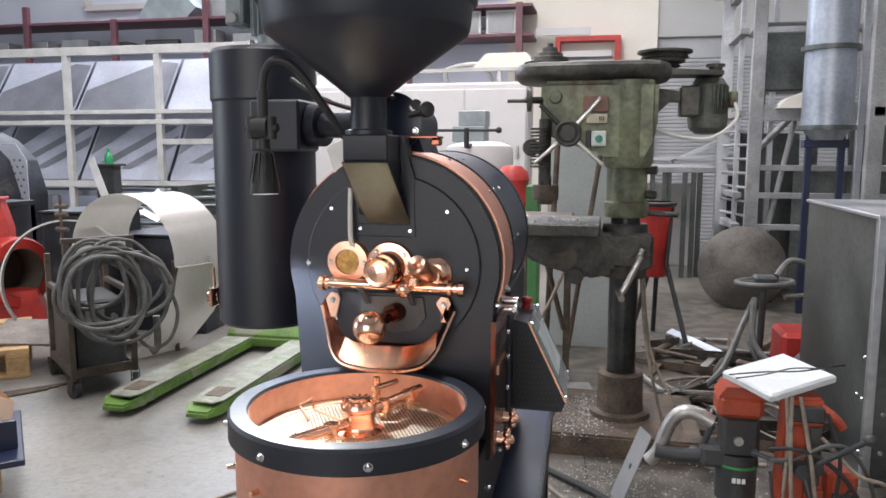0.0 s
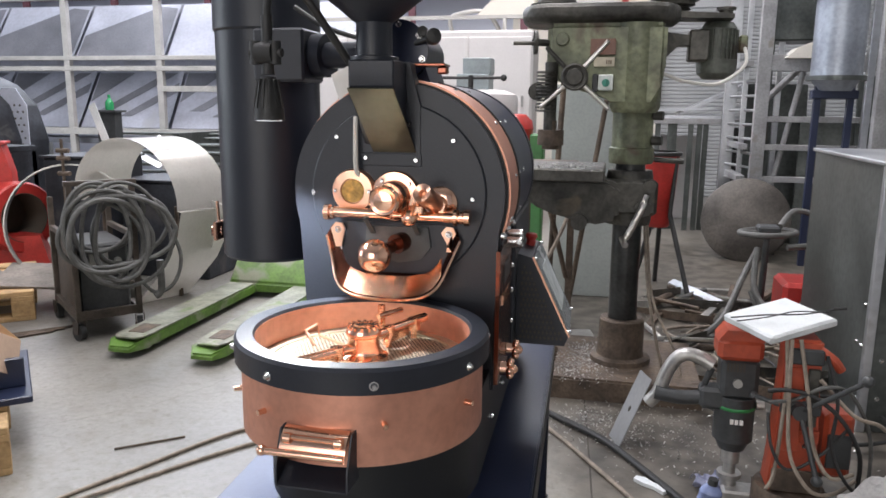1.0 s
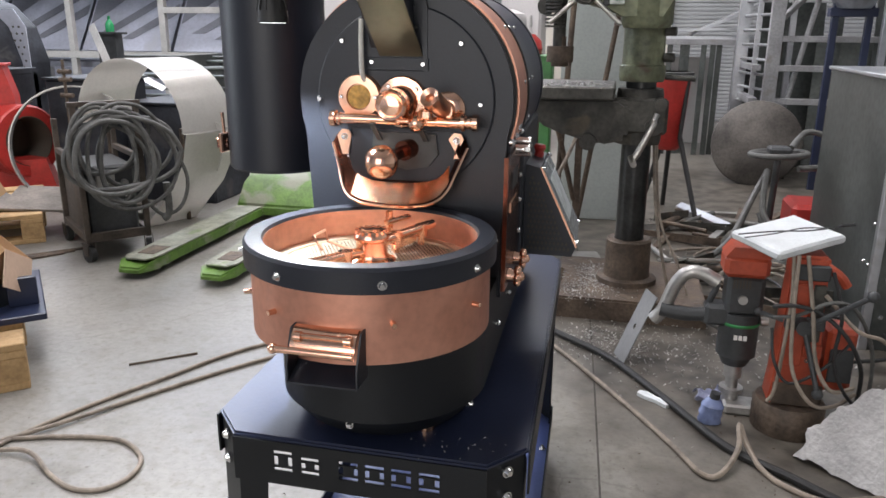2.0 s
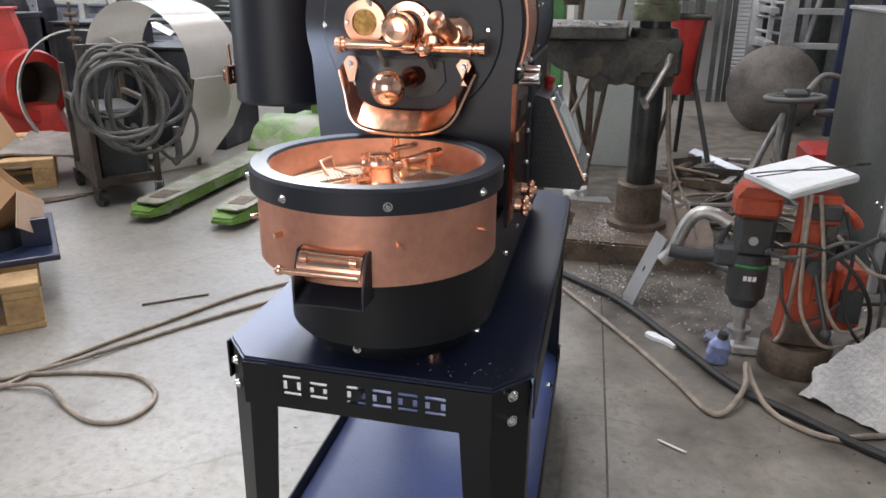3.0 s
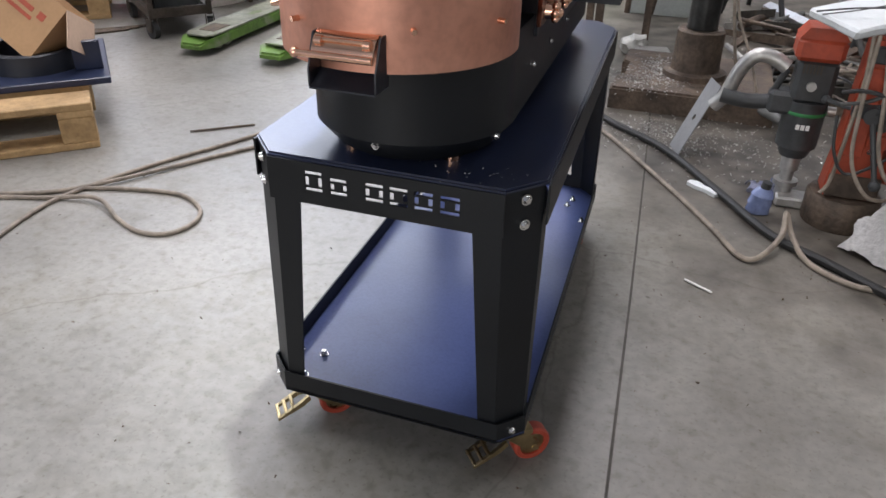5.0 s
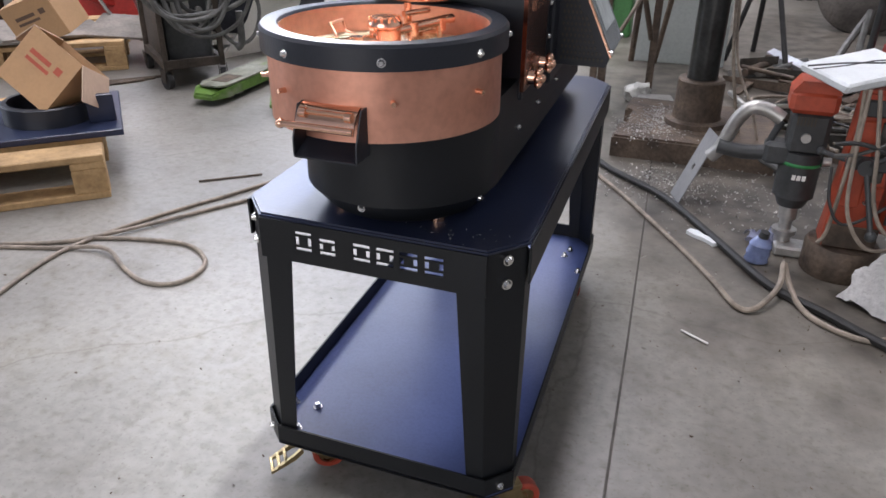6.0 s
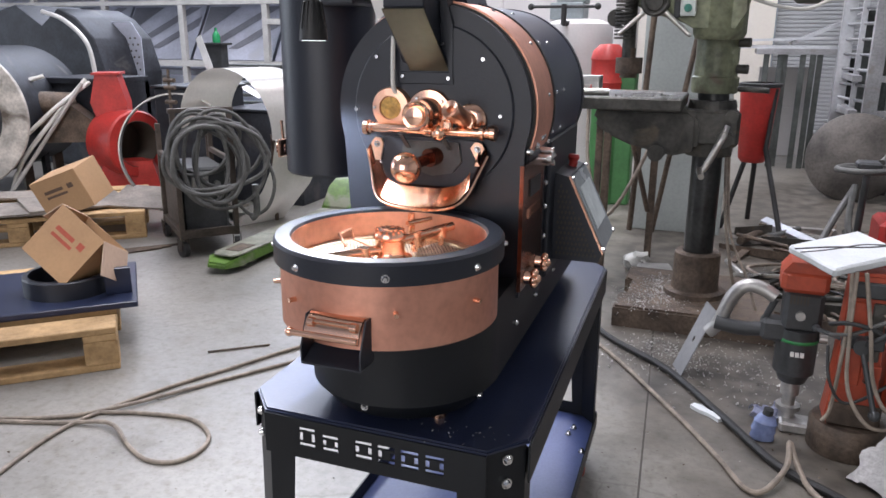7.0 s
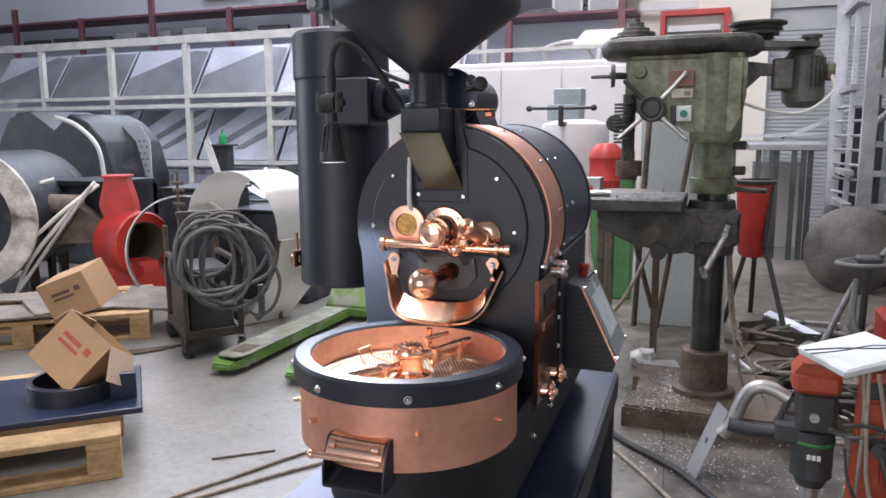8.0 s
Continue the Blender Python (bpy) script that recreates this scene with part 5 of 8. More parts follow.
def chips(name, label, spots, n, mt, smin, smax):
    vs, fs = [], []
    for _ in range(n):
        cx, cy, sxx, syy, z = rng.choice(spots)
        x, y = rng.gauss(cx, sxx), rng.gauss(cy, syy)
        s = rng.uniform(smin, smax)
        m = pose(x, y, z + s * 0.45, rng.uniform(-50, 50), rng.uniform(-50, 50), rng.uniform(0, 360))
        k = len(vs)
        t = s * rng.uniform(0.2, 0.6)
        for p in ((-s, -t, 0), (s, -t, 0), (s * 0.8, t, t * 0.5), (-s * 0.6, t, -t * 0.4), (0, 0, t)):
            vs.append(m @ Vector(p))
        fs += [(k, k + 1, k + 4), (k + 1, k + 2, k + 4), (k + 2, k + 3, k + 4), (k + 3, k, k + 4), (k, k + 3, k + 2, k + 1)]
    me = bpy.data.meshes.new(name)
    me.from_pydata(vs, [], fs)
    me.materials.append(mt)
    return tagged(new(name, me), label, "metal chips", "", "stuff")


chips("table_chips", "bright drilling chips scattered on the drill table", [(0.16, 1.92, 0.05, 0.07, 0.837)], 500, M_CHIPS, 0.0015, 0.005)
chips("base_chips", "bright drilling chips strewn on the drill base", [(0.22, 1.92, 0.07, 0.07, 0.079), (0.24, 2.1, 0.04, 0.08, 0.079)], 900, M_CHIPS, 0.0015, 0.005)
chips("floor_chips", "bright chips and swarf on the dirty floor", [(0.45, 1.55, 0.22, 0.16, 0.002), (0.75, 1.7, 0.2, 0.25, 0.002), (0.9, 2.6, 0.3, 0.5, 0.002), (0.3, 1.6, 0.12, 0.08, 0.002)], 1500, M_CHIPS, 0.0015, 0.006)
chips("floor_crumbs", "dark crumbs and grit on the concrete", [(0.5, 0.3, 0.5, 0.5, 0.0), (-0.7, -0.1, 0.6, 0.5, 0.0), (0.6, 1.0, 0.3, 0.3, 0.0)], 420, M_RUST, 0.001, 0.004)
chips("table_top_crumbs", "tiny bright crumbs on the cart top", [(0.12, 0.0, 0.05, 0.015, ZT)], 26, M_CHIPS, 0.0008, 0.0018)

# ---- magnetic drill with polystyrene on top ----
bm_dummy = None
mag = thing("magnetic_drill", "orange and dark grey magnetic drill standing on the floor", "magnetic drill", pose(0.80, 1.14, 0))
bm = B()
lathe(bm, [(0.0001, 0.0), (0.088, 0.0), (0.09, 0.004), (0.09, 0.075), (0.084, 0.084), (0.0001, 0.084)], (0.80, 1.14, 0), (0, 0, 1), 40)
part("foot_drum", bm, M_RUST, mag, "dark rusty round magnet base")
bm = B()
prism(bm, [(0.735, 0.084), (0.865, 0.084), (0.862, 0.16), (0.838, 0.20), (0.838, 0.49), (0.755, 0.49), (0.745, 0.20)], "xz", 1.09, 1.18)
bmesh.ops.bevel(bm, geom=bm.edges[:], offset=0.008, segments=2, affect="EDGES")
box(bm, 0.86, 0.93, 1.10, 1.19, 0.13, 0.30, 0.01)
part("stand", bm, M_ORANGE, mag, "orange-red drill stand")
bm = B()
box(bm, 0.752, 0.80, 1.082, 1.091, 0.20, 0.42, 0.003)
box(bm, 0.80, 0.845, 1.080, 1.092, 0.225, 0.26, 0.003)
part("slide", bm, M_ORANGE, mag)
bm = B()
box(bm, 0.605, 0.72, 1.17, 1.27, 0.395, 0.455, 0.012)
prism(bm, [(0.605, 0.45), (0.72, 0.45), (0.70, 0.478), (0.625, 0.478)], "xz", 1.175, 1.265)
part("motor_cap", bm, M_ORANGE, mag, "orange motor cap")
bm = B()
box(bm, 0.618, 0.715, 1.178, 1.262, 0.285, 0.40, 0.012)
cyl(bm, (0.665, 1.22, 0.165), (0.665, 1.22, 0.29), 0.052, seg=28)
cyl(bm, (0.665, 1.22, 0.135), (0.665, 1.22, 0.168), 0.034, 0.048, 28)
part("motor_body", bm, M_PLASTIC, mag, "dark grey motor body")
bm = B()
for i in range(6):
    box(bm, 0.632 + 0.008 * i, 0.636 + 0.008 * i, 1.1765, 1.1785, 0.365, 0.39)
part("vent_slots", bm, M_HOLE, mag)
bm = B()
cyl(bm, (0.66, 1.180, 0.335), (0.66, 1.168, 0.335), 0.012, seg=14)
cyl(bm, (0.715, 1.20, 0.27), (0.735, 1.20, 0.27), 0.012, seg=14)
part("brush_cap", bm, M_CAST, mag)
bm = B()
lathe(bm, [(0.0525, 0.255), (0.0535, 0.257), (0.0535, 0.262), (0.0525, 0.264)], (0.665, 1.22, 0), (0, 0, 1), 28, closed=True)
part("green_ring", bm, mat("green_band", (0.03, 0.2, 0.06), 0.5), mag)
bm = B()
for i in range(3):
    box(bm, 0.648 + 0.012 * i, 0.657 + 0.012 * i, 1.1665, 1.169, 0.222, 0.235)
part("label_bars", bm, M_PAPER, mag, "pale label bars")
bm = B()
cyl(bm, (0.665, 1.22, 0.095), (0.665, 1.22, 0.14), 0.024, seg=24)
cyl(bm, (0.665, 1.22, 0.055), (0.665, 1.22, 0.10), 0.017, seg=24)
cyl(bm, (0.665, 1.22, 0.05), (0.665, 1.22, 0.063), 0.032, seg=24)
cyl(bm, (0.665, 1.22, 0.0), (0.665, 1.22, 0.05), 0.022, seg=24)
box(bm, 0.645, 0.735, 1.165, 1.235, 0.0, 0.03, 0.006)
part("spindle", bm, M_CAST, mag, "bright steel spindle and arbor")
bm = B()
tube(bm, [(0.44, 1.24, 0.235), (0.465, 1.235, 0.27), (0.49, 1.23, 0.345), (0.52, 1.225, 0.385), (0.56, 1.225, 0.385), (0.60, 1.22, 0.365)], 0.019, 14)
part("bow_handle", bm, M_CAST, mag, "bare aluminium bow handle")
bm = B()
tube(bm, [(0.455, 1.22, 0.275), (0.52, 1.215, 0.268), (0.585, 1.215, 0.275), (0.62, 1.215, 0.28)], 0.020, 12)
tube(bm, [(0.575, 1.215, 0.275), (0.585, 1.215, 0.32), (0.60, 1.215, 0.36)], 0.009, 10)
box(bm, 0.57, 0.64, 1.185, 1.25, 0.25, 0.31, 0.01)
part("grip", bm, M_PLASTIC, mag, "dark plastic grip")
bm = B()
cyl(bm, (0.70, 1.165, 0.31), (0.79, 1.06, 0.315), 0.006, seg=10)
cyl(bm, (0.79, 1.06, 0.315), (0.90, 0.98, 0.43), 0.0065, seg=10)
cyl(bm, (0.79, 1.06, 0.315), (0.83, 1.02, 0.165), 0.0065, seg=10)
ball(bm, (0.905, 0.977, 0.435), 0.014, 14)
ball(bm, (0.832, 1.018, 0.158), 0.014, 14)
ball(bm, (0.70, 1.165, 0.31), 0.011, 12)
part("feed_handle", bm, M_PLASTIC, mag, "black ball-ended feed handles")
bm = B()
tube(bm, [(0.79, 1.14, 0.48), (0.82, 1.11, 0.47), (0.86, 1.09, 0.445), (0.88, 1.09, 0.42)], 0.012, 10)
part("loop_handle", bm, M_ORANGE, mag)
for k, pts in enumerate((((0.745, 1.07, 0.50), (0.752, 1.06, 0.40), (0.75, 1.06, 0.28), (0.745, 1.07, 0.14), (0.73, 1.07, 0.10)),
                         ((0.755, 1.06, 0.50), (0.758, 1.045, 0.34), (0.77, 1.03, 0.21), (0.82, 1.02, 0.13), (0.88, 1.04, 0.12), (0.93, 1.06, 0.15)),
                         ((0.775, 1.06, 0.50), (0.80, 1.04, 0.36), (0.82, 1.03, 0.24), (0.86, 1.02, 0.17), (0.92, 1.05, 0.17)))):
    bm = B()
    tube(bm, pts, 0.005, 8)
    part("cable", bm, M_CABLE2, mag, "dusty pale cable")
bm = B()
fp = [(0.615, 1.20, 0.497), (0.73, 1.02, 0.522), (0.85, 1.12, 0.555), (0.86, 1.27, 0.565), (0.68, 1.32, 0.53)]
m = pose(0.740, 1.15, 0.510, 5, -7, 34)
box(bm, -0.105, 0.105, -0.085, 0.085, 0, 0.024, 0.006, m)
bmesh.ops.subdivide_edges(bm, edges=bm.edges[:], cuts=3, use_grid_fill=True)
for v in bm.verts:
    v.co += Vector((noise.noise(v.co * 40), noise.noise(v.co * 40 + Vector((7, 0, 0))), 0)) * 0.006
foam = single("polystyrene_sheet", bm, M_FOAM, "white polystyrene sheet lying on the magnetic drill", "polystyrene")
bm = B()
tube(bm, [(0.62, 1.12, 0.528), (0.70, 1.10, 0.546), (0.78, 1.09, 0.556), (0.86, 1.12, 0.566)], 0.0022, 6)
tube(bm, [(0.63, 1.09, 0.528), (0.70, 1.09, 0.543), (0.77, 1.12, 0.554), (0.84, 1.10, 0.562)], 0.0018, 6)
tube(bm, [(0.855, 1.12, 0.566), (0.885, 1.12, 0.570)], 0.004, 6, 1)
single("thin_wire", bm, M_RUBBER, "thin dark wires lying across the polystyrene sheet", "wire")
# gearbox, clamps and switch panel of the stand
bm = B()
box(bm, 0.748, 0.842, 1.074, 1.092, 0.30, 0.335, 0.004)
box(bm, 0.752, 0.838, 1.078, 1.092, 0.43, 0.47, 0.004)
cyl(bm, (0.79, 1.09, 0.315), (0.79, 1.05, 0.315), 0.020, seg=18)
part("gear_housing", bm, M_PLASTIC, mag, "dark gear housing")
bm = B()
box(bm, 0.868, 0.925, 1.092, 1.101, 0.16, 0.25, 0.003)
part("switch_panel", bm, M_PLASTIC, mag)
for i in range(4):
    bolt(bm_dummy, (0.765 + 0.05 * (i % 2), 1.0895, 0.215 + 0.17 * (i // 2)), (0, -1, 0), 0.005, 0.006)
screws(mag)
for pts, r, mt in (
        (((0.715, 1.07, 0.36), (0.76, 1.045, 0.375), (0.82, 1.04, 0.36), (0.88, 1.03, 0.31), (0.93, 1.05, 0.22), (0.94, 1.07, 0.12)), 0.0055, M_RUBBER),
        (((0.72, 1.075, 0.33), (0.77, 1.05, 0.35), (0.84, 1.045, 0.39), (0.90, 1.05, 0.37), (0.96, 1.08, 0.25), (0.97, 1.09, 0.1)), 0.005, M_CABLE),
        (((0.84, 1.07, 0.46), (0.865, 1.04, 0.36), (0.86, 1.03, 0.25), (0.89, 1.03, 0.17), (0.95, 1.06, 0.10)), 0.0045, M_RUBBER),
        (((0.83, 1.07, 0.40), (0.90, 1.03, 0.33), (0.97, 1.05, 0.30), (1.03, 1.10, 0.22), (1.05, 1.12, 0.05)), 0.005, M_CABLE2),
        (((0.72, 1.08, 0.30), (0.73, 1.05, 0.22), (0.77, 1.04, 0.17), (0.84, 1.035, 0.22), (0.90, 1.05, 0.29)), 0.004, M_RUBBER)):
    bm = B()
    tube(bm, pts, r, 8)
    part("cable", bm, mt, mag, "tangled dark cable")
bm = B()
box(bm, 0.806, 0.834, 1.0785, 1.090, 0.27, 0.42, 0.003)
part("rack_guide", bm, M_DRILLDARK, mag, "oily dark toothed guide")
bm = B()
box(bm, 0.742, 0.862, 1.084, 1.0895, 0.088, 0.15, 0.003)
part("foot_plate", bm, M_RUST, mag)
# grey plate with a hole, leaning on the handle
bm = B()
ang = math.radians(62)
pl = thing("leaning_plate", "thin grey steel plate with a round hole, leaning upright", "steel plate", pose(0.37, 1.45, 0))
m = Matrix.Translation((0.362, 1.50, 0.002)) @ Matrix(((0.36, 0.80, -0.10, 0), (-0.62, 0.35, -0.35, 0), (0.05, 0.46, 0.93, 0), (0, 0, 0, 1)))
pu, pv = Vector((0.03, -0.085, 0.0)), Vector((0.085, -0.01, 0.235))
c0 = Vector((0.345, 1.585, 0.0)) - Vector((0, 0.07, 0))
ring_o = []
n = 32
for i in range(n):
    a = 2 * math.pi * i / n
    c, s = math.cos(a), math.sin(a)
    k = 1 / max(abs(c), abs(s))
    ring_o.append((0.5 + 0.5 * c * k, 0.5 + 0.5 * s * k, 0.5 + 0.085 * c, 0.5 + 0.045 * s))
nrm = pu.cross(pv).normalized() * 0.003
vo = [[bm.verts.new(c0 + pu * x + pv * y + nrm * h) for x, y, _, _ in ring_o] for h in (0, 1)]
vi = [[bm.verts.new(c0 + pu * x + pv * y + nrm * h) for _, _, x, y in ring_o] for h in (0, 1)]
for i in range(n):
    j = (i + 1) % n
    bm.faces.new((vo[0][i], vo[0][j], vi[0][j], vi[0][i]))
    bm.faces.new((vo[1][i], vi[1][i], vi[1][j], vo[1][j]))
    bm.faces.new((vo[0][i], vo[1][i], vo[1][j], vo[0][j]))
    bm.faces.new((vi[0][i], vi[0][j], vi[1][j], vi[1][i]))
part("plate", bm, M_GREYPLATE, pl)
# broken polystyrene slab, blue plastic, foam crumb
bm = B()
rng = random.Random(3)
outl = [(0.0, 0.0), (0.05, 0.012), (0.11, 0.0), (0.2, 0.005), (0.33, 0.02), (0.36, 0.15), (0.35, 0.30), (0.27, 0.31), (0.20, 0.285), (0.155, 0.245), (0.12, 0.225), (0.085, 0.17), (0.06, 0.15), (0.035, 0.10), (0.012, 0.085), (0.018, 0.045)]
fine = []
for i in range(len(outl)):
    a, b = outl[i], outl[(i + 1) % len(outl)]
    for k in range(4):
        fine.append((a[0] + (b[0] - a[0]) * k / 4 + rng.uniform(-0.004, 0.004), max(0, a[1] + (b[1] - a[1]) * k / 4 + rng.uniform(-0.004, 0.004))))
prism(bm, fine, "xz", -0.02, 0.02, pose(0.80, 0.985, 0.0, -16, 0, -42))
single("broken_polystyrene", bm, M_FOAMG, "broken grey-white polystyrene slab standing on the floor", "polystyrene")
bm = B()
bmesh.ops.create_grid(bm, x_segments=14, y_segments=14, size=0.05)
for v in bm.verts:
    v.co = Vector((v.co.x * 0.8 + 0.615 + 0.02 * noise.noise(v.co * 30), v.co.y * 0.6 + 1.235, 0.016 + 0.035 * abs(noise.noise(v.co * 22)) + 0.02 * noise.noise(v.co * 50)))
    v.co.z = max(0.004, v.co.z)
bmesh.ops.solidify(bm, geom=bm.faces[:], thickness=0.0008)
single("blue_plastic_film", bm, M_BLUEBAG, "crumpled pale blue plastic film on the floor", "plastic film")
# crushed drinking bottle with its cap
bot = thing("crushed_bottle", "crushed blue plastic bottle with a dark cap on the floor", "bottle", pose(0.60, 1.11, 0))
bm = B()
lathe(bm, [(0.0001, 0.0), (0.026, 0.0), (0.030, 0.006), (0.028, 0.022), (0.031, 0.030), (0.027, 0.044), (0.029, 0.055), (0.020, 0.070), (0.011, 0.078), (0.0001, 0.079)], (0.60, 1.11, 0), (0.10, -0.05, 1.0), 24)
for v in bm.verts:
    k = 1 + 0.10 * noise.noise(v.co * 40)
    v.co.x, v.co.y = 0.60 + (v.co.x - 0.60) * k * 1.05, 1.11 + (v.co.y - 1.11) * k * 0.8
    v.co.z = max(0.001, v.co.z)
part("bottle_body", bm, M_BOTTLE, bot)
bm = B()
cyl(bm, (0.608, 1.106, 0.076), (0.610, 1.105, 0.092), 0.0135, 0.0125, 16)
part("cap", bm, M_PLASTIC, bot, "dark screw cap")
bm = B()
prism(bm, [(-0.05, -0.012), (-0.02, -0.015), (0.012, -0.010), (0.05, -0.014), (0.053, 0.004), (0.03, 0.012), (0.0, 0.008), (-0.03, 0.014), (-0.052, 0.006)], "xy", 0.0, 0.011, pose(0.46, 1.20, 0.001, 3, 0, -38))
single("foam_strip", bm, M_FOAM, "small white foam strip lying on the floor", "foam strip")
bm = B()
bmesh.ops.create_icosphere(bm, subdivisions=3, radius=0.06)
for v in bm.verts:
    v.co *= 1 + 0.5 * noise.noise(v.co * 28)
    v.co = Vector((v.co.x + 0.11, v.co.y + 2.55, max(0, v.co.z * 0.8 + 0.04)))
single("plastic_bag", bm, M_BAG, "crumpled clear plastic bag lying by the grey board", "plastic bag")
# cables on the floor
for name, pts, r, mt, lab in (
        ("power_cable", ((-0.02, 1.85, 0.012), (0.122, 1.642, 0.012), (0.326, 1.449, 0.012), (0.497, 1.185, 0.012), (0.631, 0.965, 0.012), (0.752, 0.867, 0.012), (0.924, 0.725, 0.012), (1.4, 0.4, 0.012)), 0.011, M_RUBBER, "thick black power cable on the floor"),
        ("grey_hose", ((-0.1, 1.8, 0.007), (0.135, 1.525, 0.007), (0.371, 1.164, 0.007), (0.492, 0.956, 0.007), (0.555, 0.835, 0.008), (0.600, 0.835, 0.012), (0.648, 0.92, 0.035), (0.655, 0.98, 0.07), (0.672, 0.95, 0.035), (0.70, 0.88, 0.010), (0.75, 0.819, 0.007), (0.836, 0.784, 0.007), (0.956, 0.83, 0.007), (1.6, 1.0, 0.007)), 0.007, M_CABLE2, "pale grey cable looping over the floor"),
        ("floor_cable", ((-0.4, 1.75, 0.006), (-0.7, 1.46, 0.006), (-0.883, 1.257, 0.006), (-1.004, 1.019, 0.006), (-1.111, 0.804, 0.006), (-1.185, 0.592, 0.006), (-1.196, 0.45, 0.006), (-1.15, 0.2, 0.006)), 0.006, M_CABLE2, "thin grey-brown cable on the concrete"),
        ("floor_cable", ((-0.4, 1.55, 0.006), (-0.65, 1.36, 0.006), (-0.829, 1.156, 0.006), (-0.994, 0.913, 0.006), (-1.141, 0.674, 0.010), (-1.277, 0.555, 0.006), (-1.6, 0.42, 0.006)), 0.006, M_CABLE2, "thin grey-brown cable on the concrete"),
        ("cable_loop", ((-1.19, 0.61, 0.006), (-1.067, 0.652, 0.006), (-0.921, 0.673, 0.006), (-0.82, 0.62, 0.006), (-0.79, 0.545, 0.006), (-0.815, 0.48, 0.006), (-0.886, 0.462, 0.006), (-0.977, 0.498, 0.006), (-1.101, 0.562, 0.014), (-1.247, 0.524, 0.006), (-1.5, 0.44, 0.006)), 0.006, M_CABLE2, "loop of thin cable on the concrete"),
        ("steel_rod", ((-1.20, 1.13, 0.004), (-1.04, 1.26, 0.004)), 0.0035, M_RUST, "thin rusty rod lying on the concrete"),
        ("white_stick", ((0.44, 0.685, 0.004), (0.50, 0.65, 0.004)), 0.0026, M_PAPER, "small white stick on the floor")):
    bm = B()
    tube(bm, pts, r, 8)
    single(name, bm, mt, lab, name.replace("_", " ").split()[-1])

# ---- pallet truck ----
jack = thing("pallet_truck", "worn lime green pallet truck parked on the concrete", "pallet truck", pose(-1.55, 2.6, 0))
for fx0, fx1 in ((-1.81, -1.655), (-1.43, -1.275)):
    bm = B()
    w = fx1 - fx0
    prism(bm, [(fx0 + 0.03, 1.925), (fx1 - 0.03, 1.925), (fx1, 1.985), (fx1, 3.02), (fx0, 3.02), (fx0, 1.985)], "xy", 0.03, 0.078)
    for v in bm.verts:
        if v.co.y < 1.99 and v.co.z > 0.05:
            v.co.z = 0.052 if v.co.y < 1.95 else 0.075
    bmesh.ops.bevel(bm, geom=[e for e in bm.edges if all(v.co.z > 0.05 for v in e.verts)], offset=0.008, segments=2, affect="EDGES")
    fork = part("fork", bm, M_FORKGREEN, jack, "green fork with scuffed top")
    bm = B()
    prism(bm, [(fx0 + 0.032, 1.975), (fx1 - 0.032, 1.975), (fx1 - 0.006, 2.02), (fx1 - 0.006, 3.0), (fx0 + 0.006, 3.0), (fx0 + 0.006, 2.02)], "xy", 0.074, 0.0800)
    part("fork_top", bm, M_FORKTOP, fork, "scuffed pale fork top")
    bm = B()
    prism(bm, [(fx0 + 0.04, 2.05), (fx1 - 0.04, 2.05), (fx1 - 0.035, 2.17), (fx0 + 0.035, 2.17)], "xy", 0.079, 0.0825)
    part("roller_slot", bm, M_RUST, fork)
    bm = B()
    for yy in (2.08, 2.15):
        cyl(bm, (fx0 + 0.04, yy, 0.04), (fx1 - 0.04, yy, 0.04), 0.0395, seg=20)
    part("roller", bm, M_CAST, fork)
bm = B()
prism(bm, [(3.0, 0.03), (3.0, 0.085), (3.10, 0.20), (3.22, 0.245), (3.30, 0.245), (3.30, 0.03)], "yz", -1.81, -1.275)
bmesh.ops.bevel(bm, geom=bm.edges[:], offset=0.012, segments=2, affect="EDGES")
part("body", bm, M_FORKGREEN, jack, "green truck body")
bm = B()
cyl(bm, (-1.54, 3.42, 0.03), (-1.54, 3.42, 0.42), 0.05, seg=24)
cyl(bm, (-1.62, 3.42, 0.085), (-1.46, 3.42, 0.085), 0.085, seg=28)
box(bm, -1.66, -1.42, 3.28, 3.46, 0.18, 0.24, 0.01)
part("pump", bm, M_FORKGREEN, jack)

# ---- welding trolley with coiled cable ----
wm = pose(-2.20, 2.36, 0, 0, 0, 50)
weld = thing("welding_trolley", "rusty steel welding trolley hung with coiled grey cable", "trolley", wm, absolute=False)
W2, L2 = 0.13, 0.26
bm = B()
for sx in (-1, 1):
    for y in (-L2, L2 * 0.75):
        box(bm, sx * W2 - 0.012, sx * W2 + 0.012, y - 0.012, y + 0.012, 0.085, 0.70 if y < 0 else 0.60, 0.002)
    box(bm, sx * W2 - 0.012, sx * W2 + 0.012, -L2, L2 * 0.75, 0.09, 0.125, 0.002)
    box(bm, sx * W2 - 0.012, sx * W2 + 0.012, -L2, L2 * 0.75, 0.44, 0.465, 0.002)
for y in (-L2, L2 * 0.75):
    box(bm, -W2, W2, y - 0.012, y + 0.012, 0.09, 0.13, 0.002)
box(bm, -W2 - 0.02, W2 + 0.02, -L2 - 0.012, -L2 + 0.012, 0.69, 0.712, 0.002)
part("frame", bm, M_WELD, weld, "rusty angle-steel frame")
bm = B()
box(bm, -W2, W2, -L2, L2 * 0.75, 0.092, 0.105)
box(bm, -W2 + 0.01, -W2 + 0.016, -L2 + 0.02, L2 * 0.72, 0.105, 0.46)
part("tray", bm, M_WELD, weld)
bm = B()
box(bm, -W2 + 0.02, W2 - 0.02, -L2 + 0.05, L2 * 0.6, 0.106, 0.42, 0.012)
